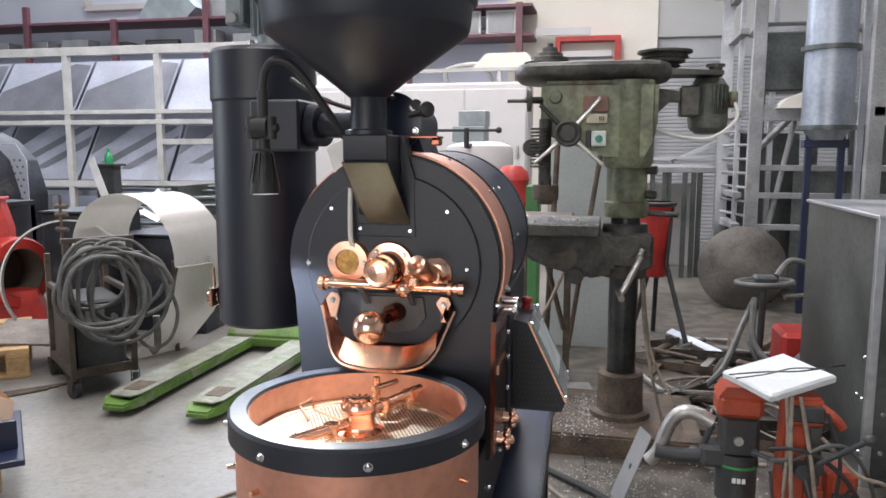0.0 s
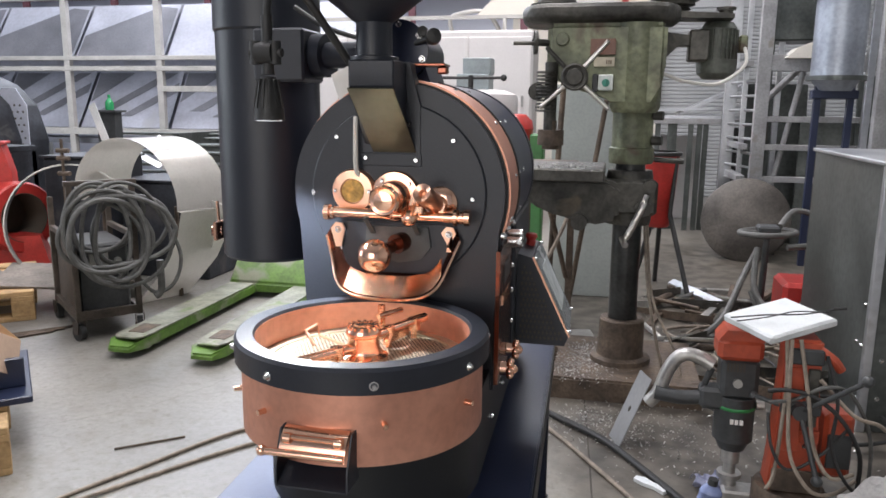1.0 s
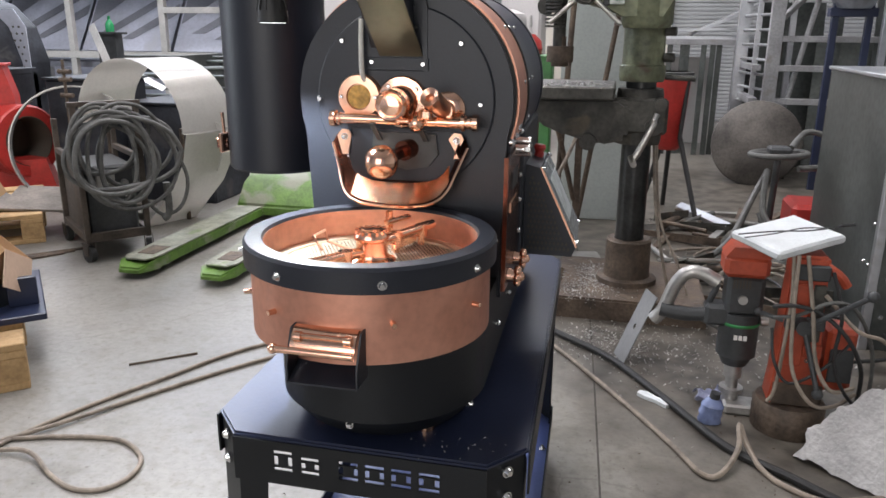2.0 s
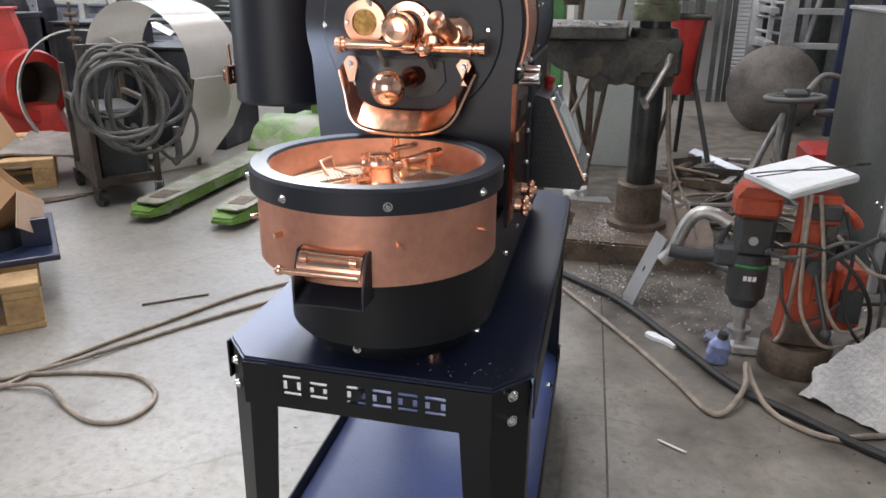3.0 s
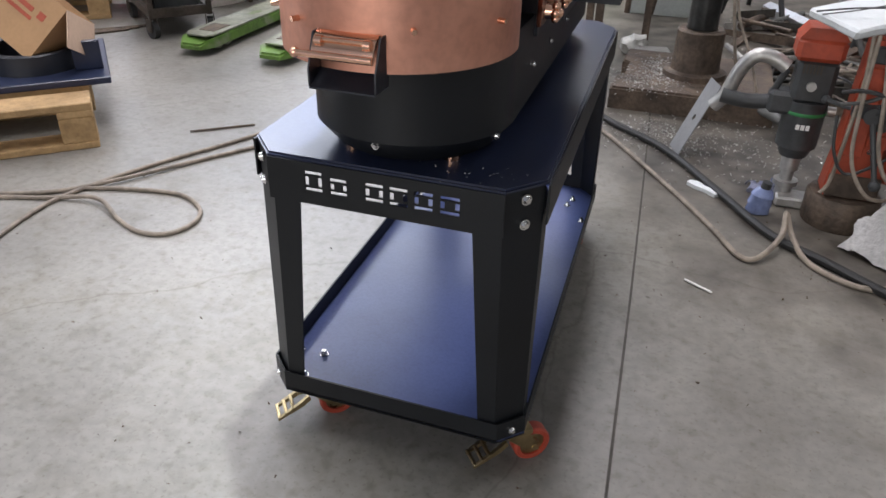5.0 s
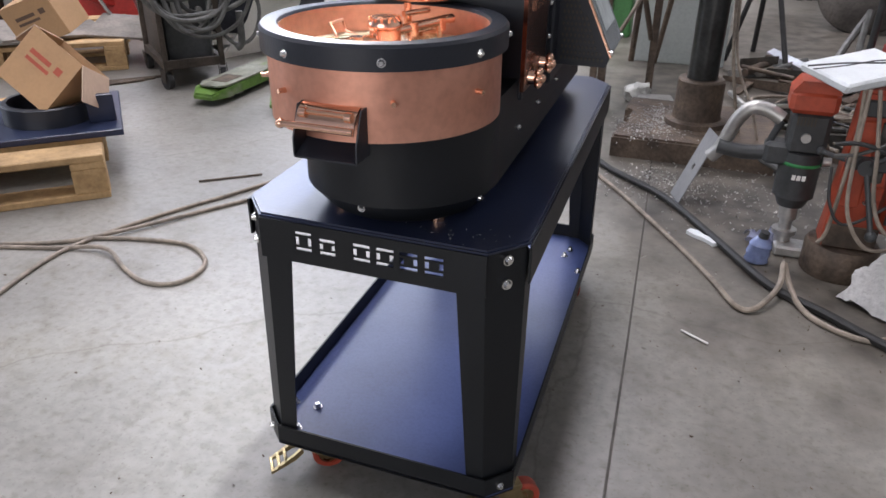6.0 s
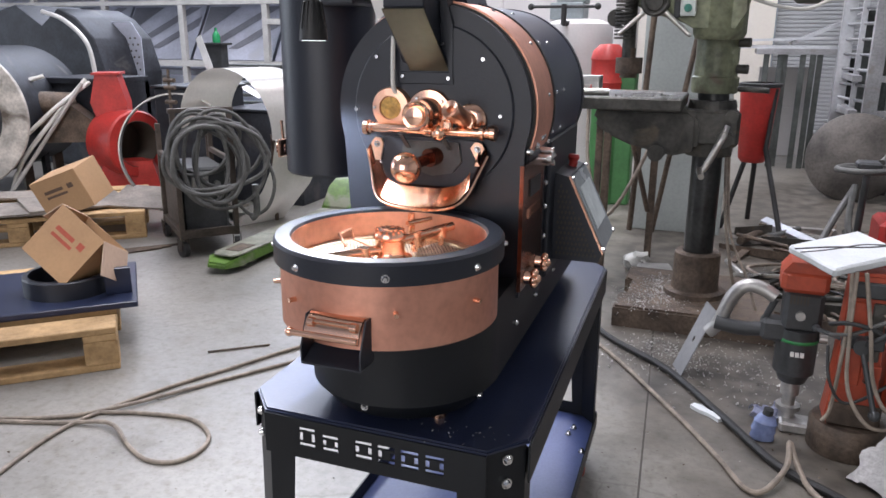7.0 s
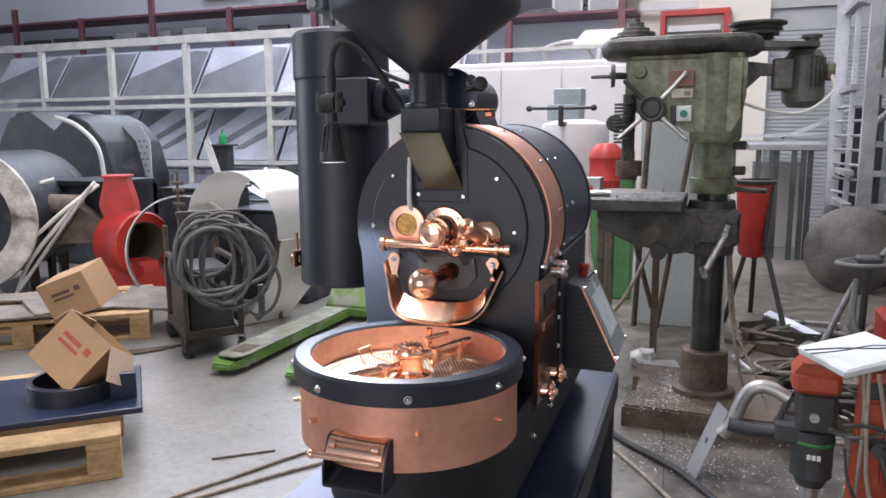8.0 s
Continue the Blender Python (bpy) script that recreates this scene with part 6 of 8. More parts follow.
part("power_unit", bm, M_PLASTIC, weld, "dark welding power unit")
bm = B()
box(bm, -0.06, 0.02, -L2 + 0.035, -L2 + 0.06, 0.30, 0.40, 0.004)
cyl(bm, (0.06, -L2 + 0.05, 0.34), (0.06, -L2 + 0.02, 0.34), 0.014, seg=14)
cyl(bm, (0.06, -L2 + 0.05, 0.29), (0.06, -L2 + 0.02, 0.29), 0.014, seg=14)
part("front_panel", bm, M_CAST, weld, "grey front panel")
for x, y, rz in ((-W2, -L2, 20), (W2, -L2, -15), (-W2, L2 * 0.75, 5), (W2, L2 * 0.75, 10)):
    m = pose(x, y, 0, 0, 0, rz)
    bm = B()
    cyl(bm, m @ Vector((-0.013, 0, 0.037)), m @ Vector((0.013, 0, 0.037)), 0.037, seg=24)
    wl = part("castor_wheel", bm, M_RUBBER, weld, "dark rubber castor wheel")
    bm = B()
    for s in (-1, 1):
        prism(bm, [(-0.014, 0.03), (0.014, 0.03), (0.024, 0.09), (-0.024, 0.09)], "yz", s * 0.018 - 0.002, s * 0.018 + 0.002, m)
    cyl(bm, m @ Vector((-0.022, 0, 0.037)), m @ Vector((0.022, 0, 0.037)), 0.008, seg=10)
    part("castor_fork", bm, M_WELD, weld)
coil = thing("coiled_cable", "coils of thick grey welding cable hung over the trolley", "cable", pose(-2.0, 2.1, 0.6))
rng = random.Random(21)
cc, ux, uy = Vector((-1.965, 2.205, 0.475)), Vector((0.62, 0.78, 0.0)).normalized(), Vector((0, 0, 1))
un = ux.cross(uy)
for k in range(10):
    rx, rz_ = rng.uniform(0.10, 0.22), rng.uniform(0.12, 0.225)
    off = ux * rng.uniform(-0.075, 0.075) + uy * (rng.uniform(-0.05, 0.03) + 0.19 - rz_) + un * rng.uniform(0.0, 0.12)
    ph = rng.uniform(0, 6)
    pts = []
    for i in range(15):
        a = 2 * math.pi * i / 14
        wob = 1 + 0.10 * math.sin(2 * a + ph) + 0.05 * math.sin(3 * a + ph * 2)
        pts.append(cc + off + ux * rx * wob * math.cos(a) + uy * rz_ * wob * math.sin(a) + un * 0.025 * math.sin(a + ph))
    bm = B()
    tube(bm, pts, rng.uniform(0.0085, 0.012), 8, 4)
    part("loop", bm, M_CABLE, coil)
bm = B()
tube(bm, [cc + ux * 0.15 + uy * 0.15, cc + ux * 0.24 + uy * 0.02, cc + ux * 0.30 - uy * 0.14, cc + ux * 0.26 - uy * 0.27, cc + ux * 0.17 - uy * 0.30, cc + ux * 0.10 - uy * 0.22], 0.009, 8)
tube(bm, [cc + ux * 0.20 - uy * 0.15, cc + ux * 0.20 - uy * 0.29, cc + ux * 0.17 - uy * 0.32], 0.017, 10)
part("loose_end", bm, M_CABLE, coil)

# ---- rolled stainless sheet on a stand ----
roll = thing("rolled_sheet", "loosely rolled bright white-grey sheet behind the trolley", "steel sheet", pose(-2.3, 3.0, 0))
bm = B()
prof = []
for i in range(30):
    a = radians(200 - i * 9.0)
    rr = 0.30 + 0.004 * i
    prof.append((-2.28 + rr * 0.85 * math.cos(a), 0.55 + rr * math.sin(a) * 0.92))
ang_ends = [(-1.93, 0.50), (-1.96, 0.36), (-2.03, 0.22), (-2.15, 0.08), (-2.22, 0.0)]
prof = [p for p in prof if p[1] > 0.50] + ang_ends
va = [bm.verts.new((x, 2.72 + 0.10 * (z > 9), z)) for x, z in prof]
vb = [bm.verts.new((x + 0.12, 3.02, z)) for x, z in prof]
for i in range(len(prof) - 1):
    bm.faces.new((va[i], va[i + 1], vb[i + 1], vb[i]))
bmesh.ops.solidify(bm, geom=bm.faces[:], thickness=0.002)
part("sheet", bm, M_ROLL, roll)
bm = B()
plate(bm, [(-2.02, 2.9, 0.60), (-1.80, 2.92, 0.52), (-1.90, 2.95, 0.28), (-2.06, 2.93, 0.40)], 0.003)
part("flap", bm, M_ROLL, roll, "bent corner of the sheet")
bm = B()
for px in (-2.55, -2.1):
    tube(bm, [(px, 2.95, 0.0), (px, 2.95, 0.5)], 0.012, 8, 1)
part("prop", bm, M_RUST, roll)
# iron hoop with valve stem
hoop = thing("iron_hoop", "thin iron hoop standing behind the trolley", "hoop", pose(-2.6, 2.8, 0))
bm = B()
lathe(bm, [(0.32, -0.02), (0.328, -0.02), (0.328, 0.02), (0.32, 0.02)], (-2.62, 2.75, 0.40), (0.45, -0.9, 0.1), 48, closed=True)
part("ring", bm, M_CAST, hoop)
bm = B()
cyl(bm, (-2.62, 2.72, 0.4), (-2.62, 2.72, 0.86), 0.008, seg=10)
for z in (0.68, 0.76, 0.80):
    cyl(bm, (-2.65, 2.72, z), (-2.58, 2.72, z), 0.012, seg=10)
cyl(bm, (-2.62, 2.72, 0.0), (-2.62, 2.72, 0.4), 0.012, seg=10)
part("stem", bm, M_RUST, hoop)

# ---- pallets ----


def pallet(name, m, label):
    p = thing(name, label, "pallet", m, "wooden pallets", absolute=False)
    me = {}
    def board(nm, sx, sy, sz, x, y, z, rz=0):
        key = (round(sx, 3), round(sy, 3), round(sz, 3))
        if key not in me:
            b = B()
            box(b, -sx / 2, sx / 2, -sy / 2, sy / 2, 0, sz, 0.003)
            o = link_mesh(nm, b, M_WOOD)
            me[key] = o.data
            bpy.data.objects.remove(o)
        piece(nm, me[key], p, pose(x, y, z, 0, 0, rz))
    for x in (0.05, 0.40, 0.75):
        board("bottom_board", 0.10, 1.2, 0.022, x, 0.6, 0.0)
        for y in (0.05, 0.6, 1.15):
            board("block", 0.10, 0.10, 0.078, x, y, 0.022)
    for y in (0.05, 0.6, 1.15):
        board("stringer", 0.8, 0.10, 0.022, 0.40, y, 0.10)
    for x in (0.062, 0.23, 0.40, 0.57, 0.738):
        board("top_board", 0.125 if x in (0.062, 0.738, 0.40) else 0.10, 1.2, 0.022, x, 0.6, 0.122, rng.uniform(-0.4, 0.4))
    return p


pallet("pallet", pose(-1.36, 0.88, 0, 0, 0, 133.0), "light wooden pallet with worn boards on the concrete")
pallet("pallet", pose(-2.53, 2.32, 0, 0, 0, 130), "dusty wooden pallet carrying boards and a box")
# black ring flange on its plate
bp = thing("flange_plate", "black steel plate with a ring and upright bracket on the pallet", "steel part", pose(-1.7, 1.0, 0.144))
pm = pose(-1.43, 1.05, 0.146, 0, 0, 133)
bm = B()
box(bm, 0.0, 0.50, 0.0, 0.62, 0.0, 0.022, 0.003, pm)
part("plate", bm, M_NAVY, bp)
bm = B()
lathe(bm, [(0.125, 0.0), (0.145, 0.0), (0.145, 0.06), (0.14, 0.065), (0.125, 0.065)], pm @ Vector((0.22, 0.22, 0.022)), (0, 0, 1), 56, closed=True)
part("ring", bm, M_BLACK, bp)
bm = B()
box(bm, 0.10, 0.118, 0.015, 0.10, 0.022, 0.115, 0.003, pm)
part("bracket", bm, M_NAVY, bp)


def carton(name, m, sx, sy, sz, label, open_top=False):
    c = thing(name, label, "cardboard box", m, "cardboard boxes", absolute=False)
    b = B()
    t = 0.004
    if not open_top:
        box(b, -sx / 2, sx / 2, -sy / 2, sy / 2, 0, sz, 0.002)
    else:
        for d in ((-sx / 2, sx / 2, -sy / 2, -sy / 2 + t, 0, sz), (-sx / 2, sx / 2, sy / 2 - t, sy / 2, 0, sz), (-sx / 2, -sx / 2 + t, -sy / 2 + t, sy / 2 - t, 0, sz), (sx / 2 - t, sx / 2, -sy / 2 + t, sy / 2 - t, 0, sz), (-sx / 2 + t, sx / 2 - t, -sy / 2 + t, sy / 2 - t, 0, t)):
            side = B()
            box(side, *d)
            part("panel", side, M_CARD, c)
    part("carton", b, M_CARD, c)
    if open_top:
        for pts in ([(sx / 2, -sy / 2, sz), (sx / 2, sy / 2, sz), (sx / 2 + 0.085, sy / 2 - 0.02, sz - 0.085), (sx / 2 + 0.085, -sy / 2 - 0.02, sz - 0.085)],
                    [(-sx / 2, -sy / 2, sz), (-sx / 2, sy / 2, sz), (-sx / 2 - 0.022, sy / 2, sz - 0.075), (-sx / 2 - 0.022, -sy / 2, sz - 0.075)]):
            b = B()
            plate(b, pts, 0.003)
            part("flap", b, M_CARDIN, c, "folded open flap")
    for x0, x1, z0, z1, mt in ((-0.3, 0.1, 0.62, 0.70, M_PRINT if open_top else M_PRINTD), (-0.3, 0.15, 0.50, 0.56, M_PRINT if open_top else M_PRINTD), (0.2, 0.32, 0.6, 0.72, M_PRINT if open_top else M_PRINTD)):
        b = B()
        box(b, x0 * sx, x1 * sx, -sy / 2 - 0.001, -sy / 2 + 0.001, z0 * sz, z1 * sz)
        part("print_bar", b, mt, c, "plain bar of print")
    return c


carton("cardboard_box", Matrix.Translation((-1.76, 1.03, 0.238)) @ Matrix.Rotation(radians(46), 4, Vector((-0.7, 0.7, 0.12))) @ pose(0, 0, 0, 0, 0, 1), 0.21, 0.17, 0.20, "open tilted brown cardboard box lying in the black ring", True)
carton("cardboard_box", Matrix.Translation((-2.68, 2.05, 0.215)) @ Matrix.Rotation(radians(-24), 4, Vector((-0.7, 0.7, 0.3))) @ pose(0, 0, 0, 0, 0, 22), 0.26, 0.20, 0.20, "closed brown cardboard box tilted on the pallet boards")
# old boards on the far pallet
rng = random.Random(8)
for i, (x, y, z, sx, sy, rz, tilt) in enumerate(((-2.66, 2.52, 0.146, 0.36, 0.34, 25, 8), (-2.95, 2.25, 0.15, 0.5, 0.3, 60, 4), (-3.2, 1.9, 0.147, 0.6, 0.28, 45, 2), (-3.35, 2.3, 0.147, 0.7, 0.16, 38, 3), (-2.45, 2.75, 0.06, 0.34, 0.5, 20, -14))):
    bm = B()
    box(bm, -sx / 2, sx / 2, -sy / 2, sy / 2, 0, 0.012, 0.001, pose(x, y, z + 0.02, tilt, tilt * 0.5, rz))
    single("old_board", bm, M_PLY, "weathered grey-brown board piled on the pallet", "board", group="old boards")
bm = B()
for k in range(3):
    tube(bm, [(-2.30 + 0.02 * k, 2.15 + 0.05 * k, 0.006), (-2.62 - 0.03 * k, 1.72 + 0.05 * k, 0.006)], 0.006, 6, 1)
single("floor_rods", bm, M_RUST, "thin rusty rods lying beside the pallet", "rods", "stuff")

# ---- red fan, motor frame, drum, bracket at the left ----
fan = thing("red_fan_housing", "red painted centrifugal fan housing with open inlet", "fan housing", pose(-3.5, 3.2, 0))
fc = Vector((-3.42, 3.18, 0.36))
ax = Vector((0.97, -0.22, 0.0)).normalized()
bm = B()
lathe(bm, [(0.15, 0.12), (0.205, 0.12), (0.215, 0.11), (0.215, -0.12), (0.205, -0.13), (0.05, -0.13), (0.05, -0.11), (0.15, -0.10)], fc, ax, 48, closed=True)
part("scroll", bm, M_RED, fan)
bm = B()
lathe(bm, [(0.146, 0.122), (0.150, 0.122), (0.150, -0.10), (0.146, -0.10)], fc, ax, 40, closed=True)
lathe(bm, [(0.0001, -0.09), (0.147, -0.09)], fc, ax, 40)
part("inlet", bm, M_HOLE, fan, "dark open inlet")
bm = B()
q = [(-0.09, 0.52), (0.10, 0.50), (0.10, 0.62), (0.07, 0.74), (0.055, 0.80), (-0.075, 0.80), (-0.09, 0.74), (-0.12, 0.62)]
prism(bm, q, "xz", -0.09, 0.09, Matrix.Translation((-3.52, 3.2, 0)) @ Matrix.Rotation(radians(33), 4, "Z"))
box(bm, -0.095, 0.075, -0.105, 0.105, 0.795, 0.81, 0.002, Matrix.Translation((-3.52, 3.2, 0)) @ Matrix.Rotation(radians(33), 4, "Z"))
part("outlet", bm, M_RED, fan)
bm = B()
prism(bm, [(-0.2, 0.0), (0.22, 0.0), (0.16, 0.25), (-0.14, 0.25)], "xz", -0.10, 0.08, Matrix.Translation(fc - Vector((0, 0, 0.36))) @ Matrix.Rotation(radians(33), 4, "Z"))
part("foot", bm, M_RED, fan)
fm = thing("fan_motor_frame", "grimy motor on a dark steel frame with hoses", "motor", pose(-4.0, 3.3, 0))
bm = B()
box(bm, -4.30, -3.72, 3.25, 3.75, 0.72, 0.76, 0.004)
for x, y in ((-4.28, 3.27), (-3.74, 3.27), (-4.28, 3.73), (-3.74, 3.73)):
    box(bm, x - 0.02, x + 0.02, y - 0.02, y + 0.02, 0, 0.73)
box(bm, -4.30, -3.72, 3.27, 3.75, 0.42, 0.72)
part("frame", bm, M_DARKCASE, fm)
bm = B()
cyl(bm, (-4.08, 3.05, 0.60), (-3.92, 3.25, 0.58), 0.085, seg=28)
cyl(bm, (-4.12, 3.0, 0.60), (-4.08, 3.05, 0.60), 0.06, seg=20)
prism(bm, [(-0.15, 0.36), (0.17, 0.36), (0.17, 0.5), (0.05, 0.6), (-0.15, 0.52)], "xz", -0.1, 0.1, Matrix.Translation((-3.86, 3.12, 0)) @ Matrix.Rotation(radians(33), 4, "Z"))
part("motor", bm, M_RUST, fm)
for pts in (((-4.0, 3.1, 0.78), (-4.12, 2.95, 0.70), (-4.22, 2.85, 0.45), (-4.25, 2.8, 0.1), (-4.2, 2.85, 0.0)), ((-3.72, 3.2, 0.74), (-3.80, 3.0, 0.60), (-3.98, 2.85, 0.40), (-4.12, 2.8, 0.36), (-4.28, 2.85, 0.42)), ((-3.75, 3.2, 0.76), (-3.85, 2.98, 0.50), (-4.0, 2.85, 0.25), (-4.1, 2.8, 0.0))):
    bm = B()
    tube(bm, pts, 0.014, 8)
    part("hose", bm, M_WHITECABLE, fm, "dusty pale hose")
bm = B()
for a, b in (((-3.68, 3.1, 0.74), (-4.08, 2.75, 0.0)), ((-3.98, 3.1, 0.62), (-4.4, 2.75, 0.0)), ((-4.3, 2.72, 0.25), (-4.02, 2.8, 0.25))):
    cyl(bm, a, b, 0.013, seg=8)
part("brace", bm, M_ALU, fm)
drum = thing("old_drum", "large old roasting drum with a chipped pale end plate", "drum", pose(-4.2, 2.7, 0))
dc, da = Vector((-4.26, 2.58, 0.55)), Vector((0.42, -0.9, 0.0)).normalized()
bm = B()
lathe(bm, [(0.0001, -1.0), (0.42, -1.0), (0.42, 0.0), (0.0001, 0.0)], dc, da, 56)
part("shell", bm, M_DARKCASE, drum)
bm = B()
lathe(bm, [(0.30, 0.004), (0.38, 0.012), (0.455, 0.012), (0.46, 0.0), (0.455, -0.02), (0.30, -0.02)], dc, da, 56, closed=True)
part("end_ring", bm, mat("chipped_pale_paint", (0.55, 0.52, 0.47), 0.6, 0.1, 0.3, 8, 0.1, 60, stain=(5, 0.55, (0.10, 0.08, 0.06))), drum, "chipped cream end ring")
bm = B()
lathe(bm, [(0.0001, -0.02), (0.30, -0.02), (0.305, 0.002)], dc, da, 48)
part("end_plate", bm, mat("burnt_plate", (0.12, 0.10, 0.085), 0.6, 0.3, 0.4, 7, 0.2, stain=(5, 0.6, (0.42, 0.33, 0.25))), drum, "burnt dark end plate")
bm = B()
for s in (-1, 1):
    box(bm, -0.03, 0.03, s * 0.25 - 0.03, s * 0.25 + 0.03, 0.0, 0.3, 0, Matrix.Translation(dc - da * 0.3 - Vector((0, 0, 0.55))) @ Matrix.Rotation(radians(-25), 4, "Z"))
    box(bm, -0.03, 0.03, s * 0.25 - 0.03, s * 0.25 + 0.03, 0.0, 0.3, 0, Matrix.Translation(dc - da * 0.8 - Vector((0, 0, 0.55))) @ Matrix.Rotation(radians(-25), 4, "Z"))
part("support", bm, M_RUST, drum)
dome = thing("dark_casing", "dark blue-grey folded steel casing behind the drum", "casing", pose(-4.9, 3.8, 0))
bm = B()
prism(bm, [(-5.4, 0.0), (-4.25, 0.0), (-4.2, 0.75), (-4.28, 1.02), (-4.45, 1.18), (-4.62, 1.25), (-4.8, 1.10), (-5.05, 1.28), (-5.3, 1.22), (-5.45, 1.0)], "xz", 3.85, 4.5)
bmesh.ops.bevel(bm, geom=bm.edges[:], offset=0.01, segments=1, affect="EDGES")
part("casing", bm, M_DARKCASE, dome)
bm = B()
tube(bm, [(-4.72, 3.8, 1.22), (-4.45, 3.75, 1.15), (-4.22, 3.72, 0.98), (-4.15, 3.7, 0.72)], 0.017, 10)
part("edge_strip", bm, M_ALU, dome, "pale bent edge strip")
brk = thing("perforated_bracket", "perforated galvanised steel bracket standing upright", "bracket", pose(-4.4, 4.2, 0))
bm = B()
prism(bm, [(-4.60, 0.0), (-4.13, 0.0), (-4.13, 1.02), (-4.22, 1.15), (-4.60, 1.15)], "xz", 4.2, 4.206)
plate(bm, [(-4.60, 4.0, 0.0), (-4.60, 4.2, 0.0), (-4.60, 4.2, 1.16), (-4.60, 4.0, 1.16)], 0.005)
part("sheet", bm, M_SHEETW, brk)
bm = B()
for i in range(4):
    for j in range(9):
        cyl(bm, (-4.34 + 0.05 * i + (0.025 if j % 2 else 0), 4.1975, 0.62 + 0.05 * j), (-4.34 + 0.05 * i + (0.025 if j % 2 else 0), 4.2, 0.62 + 0.05 * j), 0.009, seg=8)
hp = part("holes", bm, M_HOLE, brk)
hp["kind"] = "stuff"
# slanting strip, bottle post
bm = B()
plate(bm, [(-3.35, 3.9, 1.02), (-3.30, 3.9, 1.05), (-3.02, 3.75, 0.62), (-3.08, 3.75, 0.60)], 0.004)
plate(bm, [(-3.08, 3.75, 0.62), (-3.02, 3.75, 0.62), (-3.0, 3.76, 0.0), (-3.06, 3.76, 0.0)], 0.004)
single("leaning_strip", bm, M_ALU, "pale sheet-metal strip leaning among the scrap", "metal strip")
bm = B()
for k, (x0, y0, z0, x1, y1, z1) in enumerate(((-3.05, 3.8, 0.74, -2.62, 3.6, 0.62), (-2.95, 3.9, 0.77, -2.4, 3.7, 0.70), (-2.5, 3.9, 0.0, -2.6, 3.8, 0.74), (-3.0, 3.6, 0.0, -3.0, 3.8, 0.76), (-2.8, 3.85, 0.80, -2.55, 3.6, 0.70))):
    plate(bm, [(x0, y0, z0), (x1, y1, z1), (x1, y1 + 0.06, z1 + 0.02), (x0, y0 + 0.06, z0 + 0.03)], 0.004)
single("scrap_strips", bm, M_CAST, "bent grey scrap strips in a heap", "scrap", "stuff")
post = thing("bottle_stand", "dark steel stand behind the scrap", "stand", pose(-3.9, 5.0, 0))
bm = B()
box(bm, -4.09, -3.91, 4.95, 5.05, 0.0, 0.97, 0.004)
box(bm, -4.12, -3.88, 4.92, 5.08, 0.965, 0.985, 0.002)
part("column", bm, M_PLASTIC, post)
bm = B()
lathe(bm, [(0.0001, 0), (0.034, 0), (0.036, 0.01), (0.036, 0.06), (0.024, 0.085), (0.012, 0.10), (0.012, 0.13), (0.0001, 0.132)], (-3.99, 5.0, 0.985), (0, 0, 1), 24)
single("green_bottle", bm, M_GREENBOT, "small green glass bottle on the stand", "bottle")

# dark machines stored behind the trolley
for x0, x1, y0, y1, h in ((-3.15, -2.75, 3.2, 3.6, 0.72), (-2.72, -2.15, 3.35, 3.8, 0.58), (-2.05, -1.7, 4.0, 4.5, 0.45)):
    st = thing("stored_machine", "dark steel machine housing stored among the scrap", "machine housing", pose((x0 + x1) / 2, (y0 + y1) / 2, 0), "stored housings")
    bm = B()
    box(bm, x0, x1, y0, y1, 0.0, h, 0.01)
    part("housing", bm, M_DARKCASE, st)
    bm = B()
    box(bm, x0 - 0.012, x1 + 0.012, y0 - 0.012, y1 + 0.012, h, h + 0.015, 0.003)
    part("lid", bm, M_DARKCASE, st)

# ---- rack of sheet-metal bins ----
RY, BAY, RX = 6.45, 1.12, -4.41
rack = thing("bin_rack", "pale welded steel rack holding film-covered sheet-metal bins", "rack", pose(-6.5, RY, 0))
NB = 6
for i in range(NB + 1):
    x = RX + 2 * BAY - i * BAY
    bm = B()
    box(bm, x - 0.035, x + 0.035, RY - 0.03, RY + 0.03, 0.0, 2.17, 0.003)
    part("post", bm, M_ALU, rack)
    bm = B()
    box(bm, x - 0.03, x + 0.03, RY + 0.9, RY + 0.96, 0.0, 2.17, 0.003)
    part("post", bm, M_ALU, rack)
xl, xr = RX + 2 * BAY - NB * BAY - 0.035, RX + 2 * BAY + 0.035
for z, h in ((2.17, 0.09), (1.52, 0.045), (1.41, 0.05), (0.74, 0.07)):
    bm = B()
    box(bm, xl, xr, RY - 0.034, RY + 0.03, z - h / 2, z + h / 2, 0.003)
    part("rail", bm, M_ALU, rack)
bm = B()
box(bm, RX, xr, RY - 0.036, RY + 0.02, 1.17, 1.23, 0.003)
part("rail", bm, M_ALU, rack)
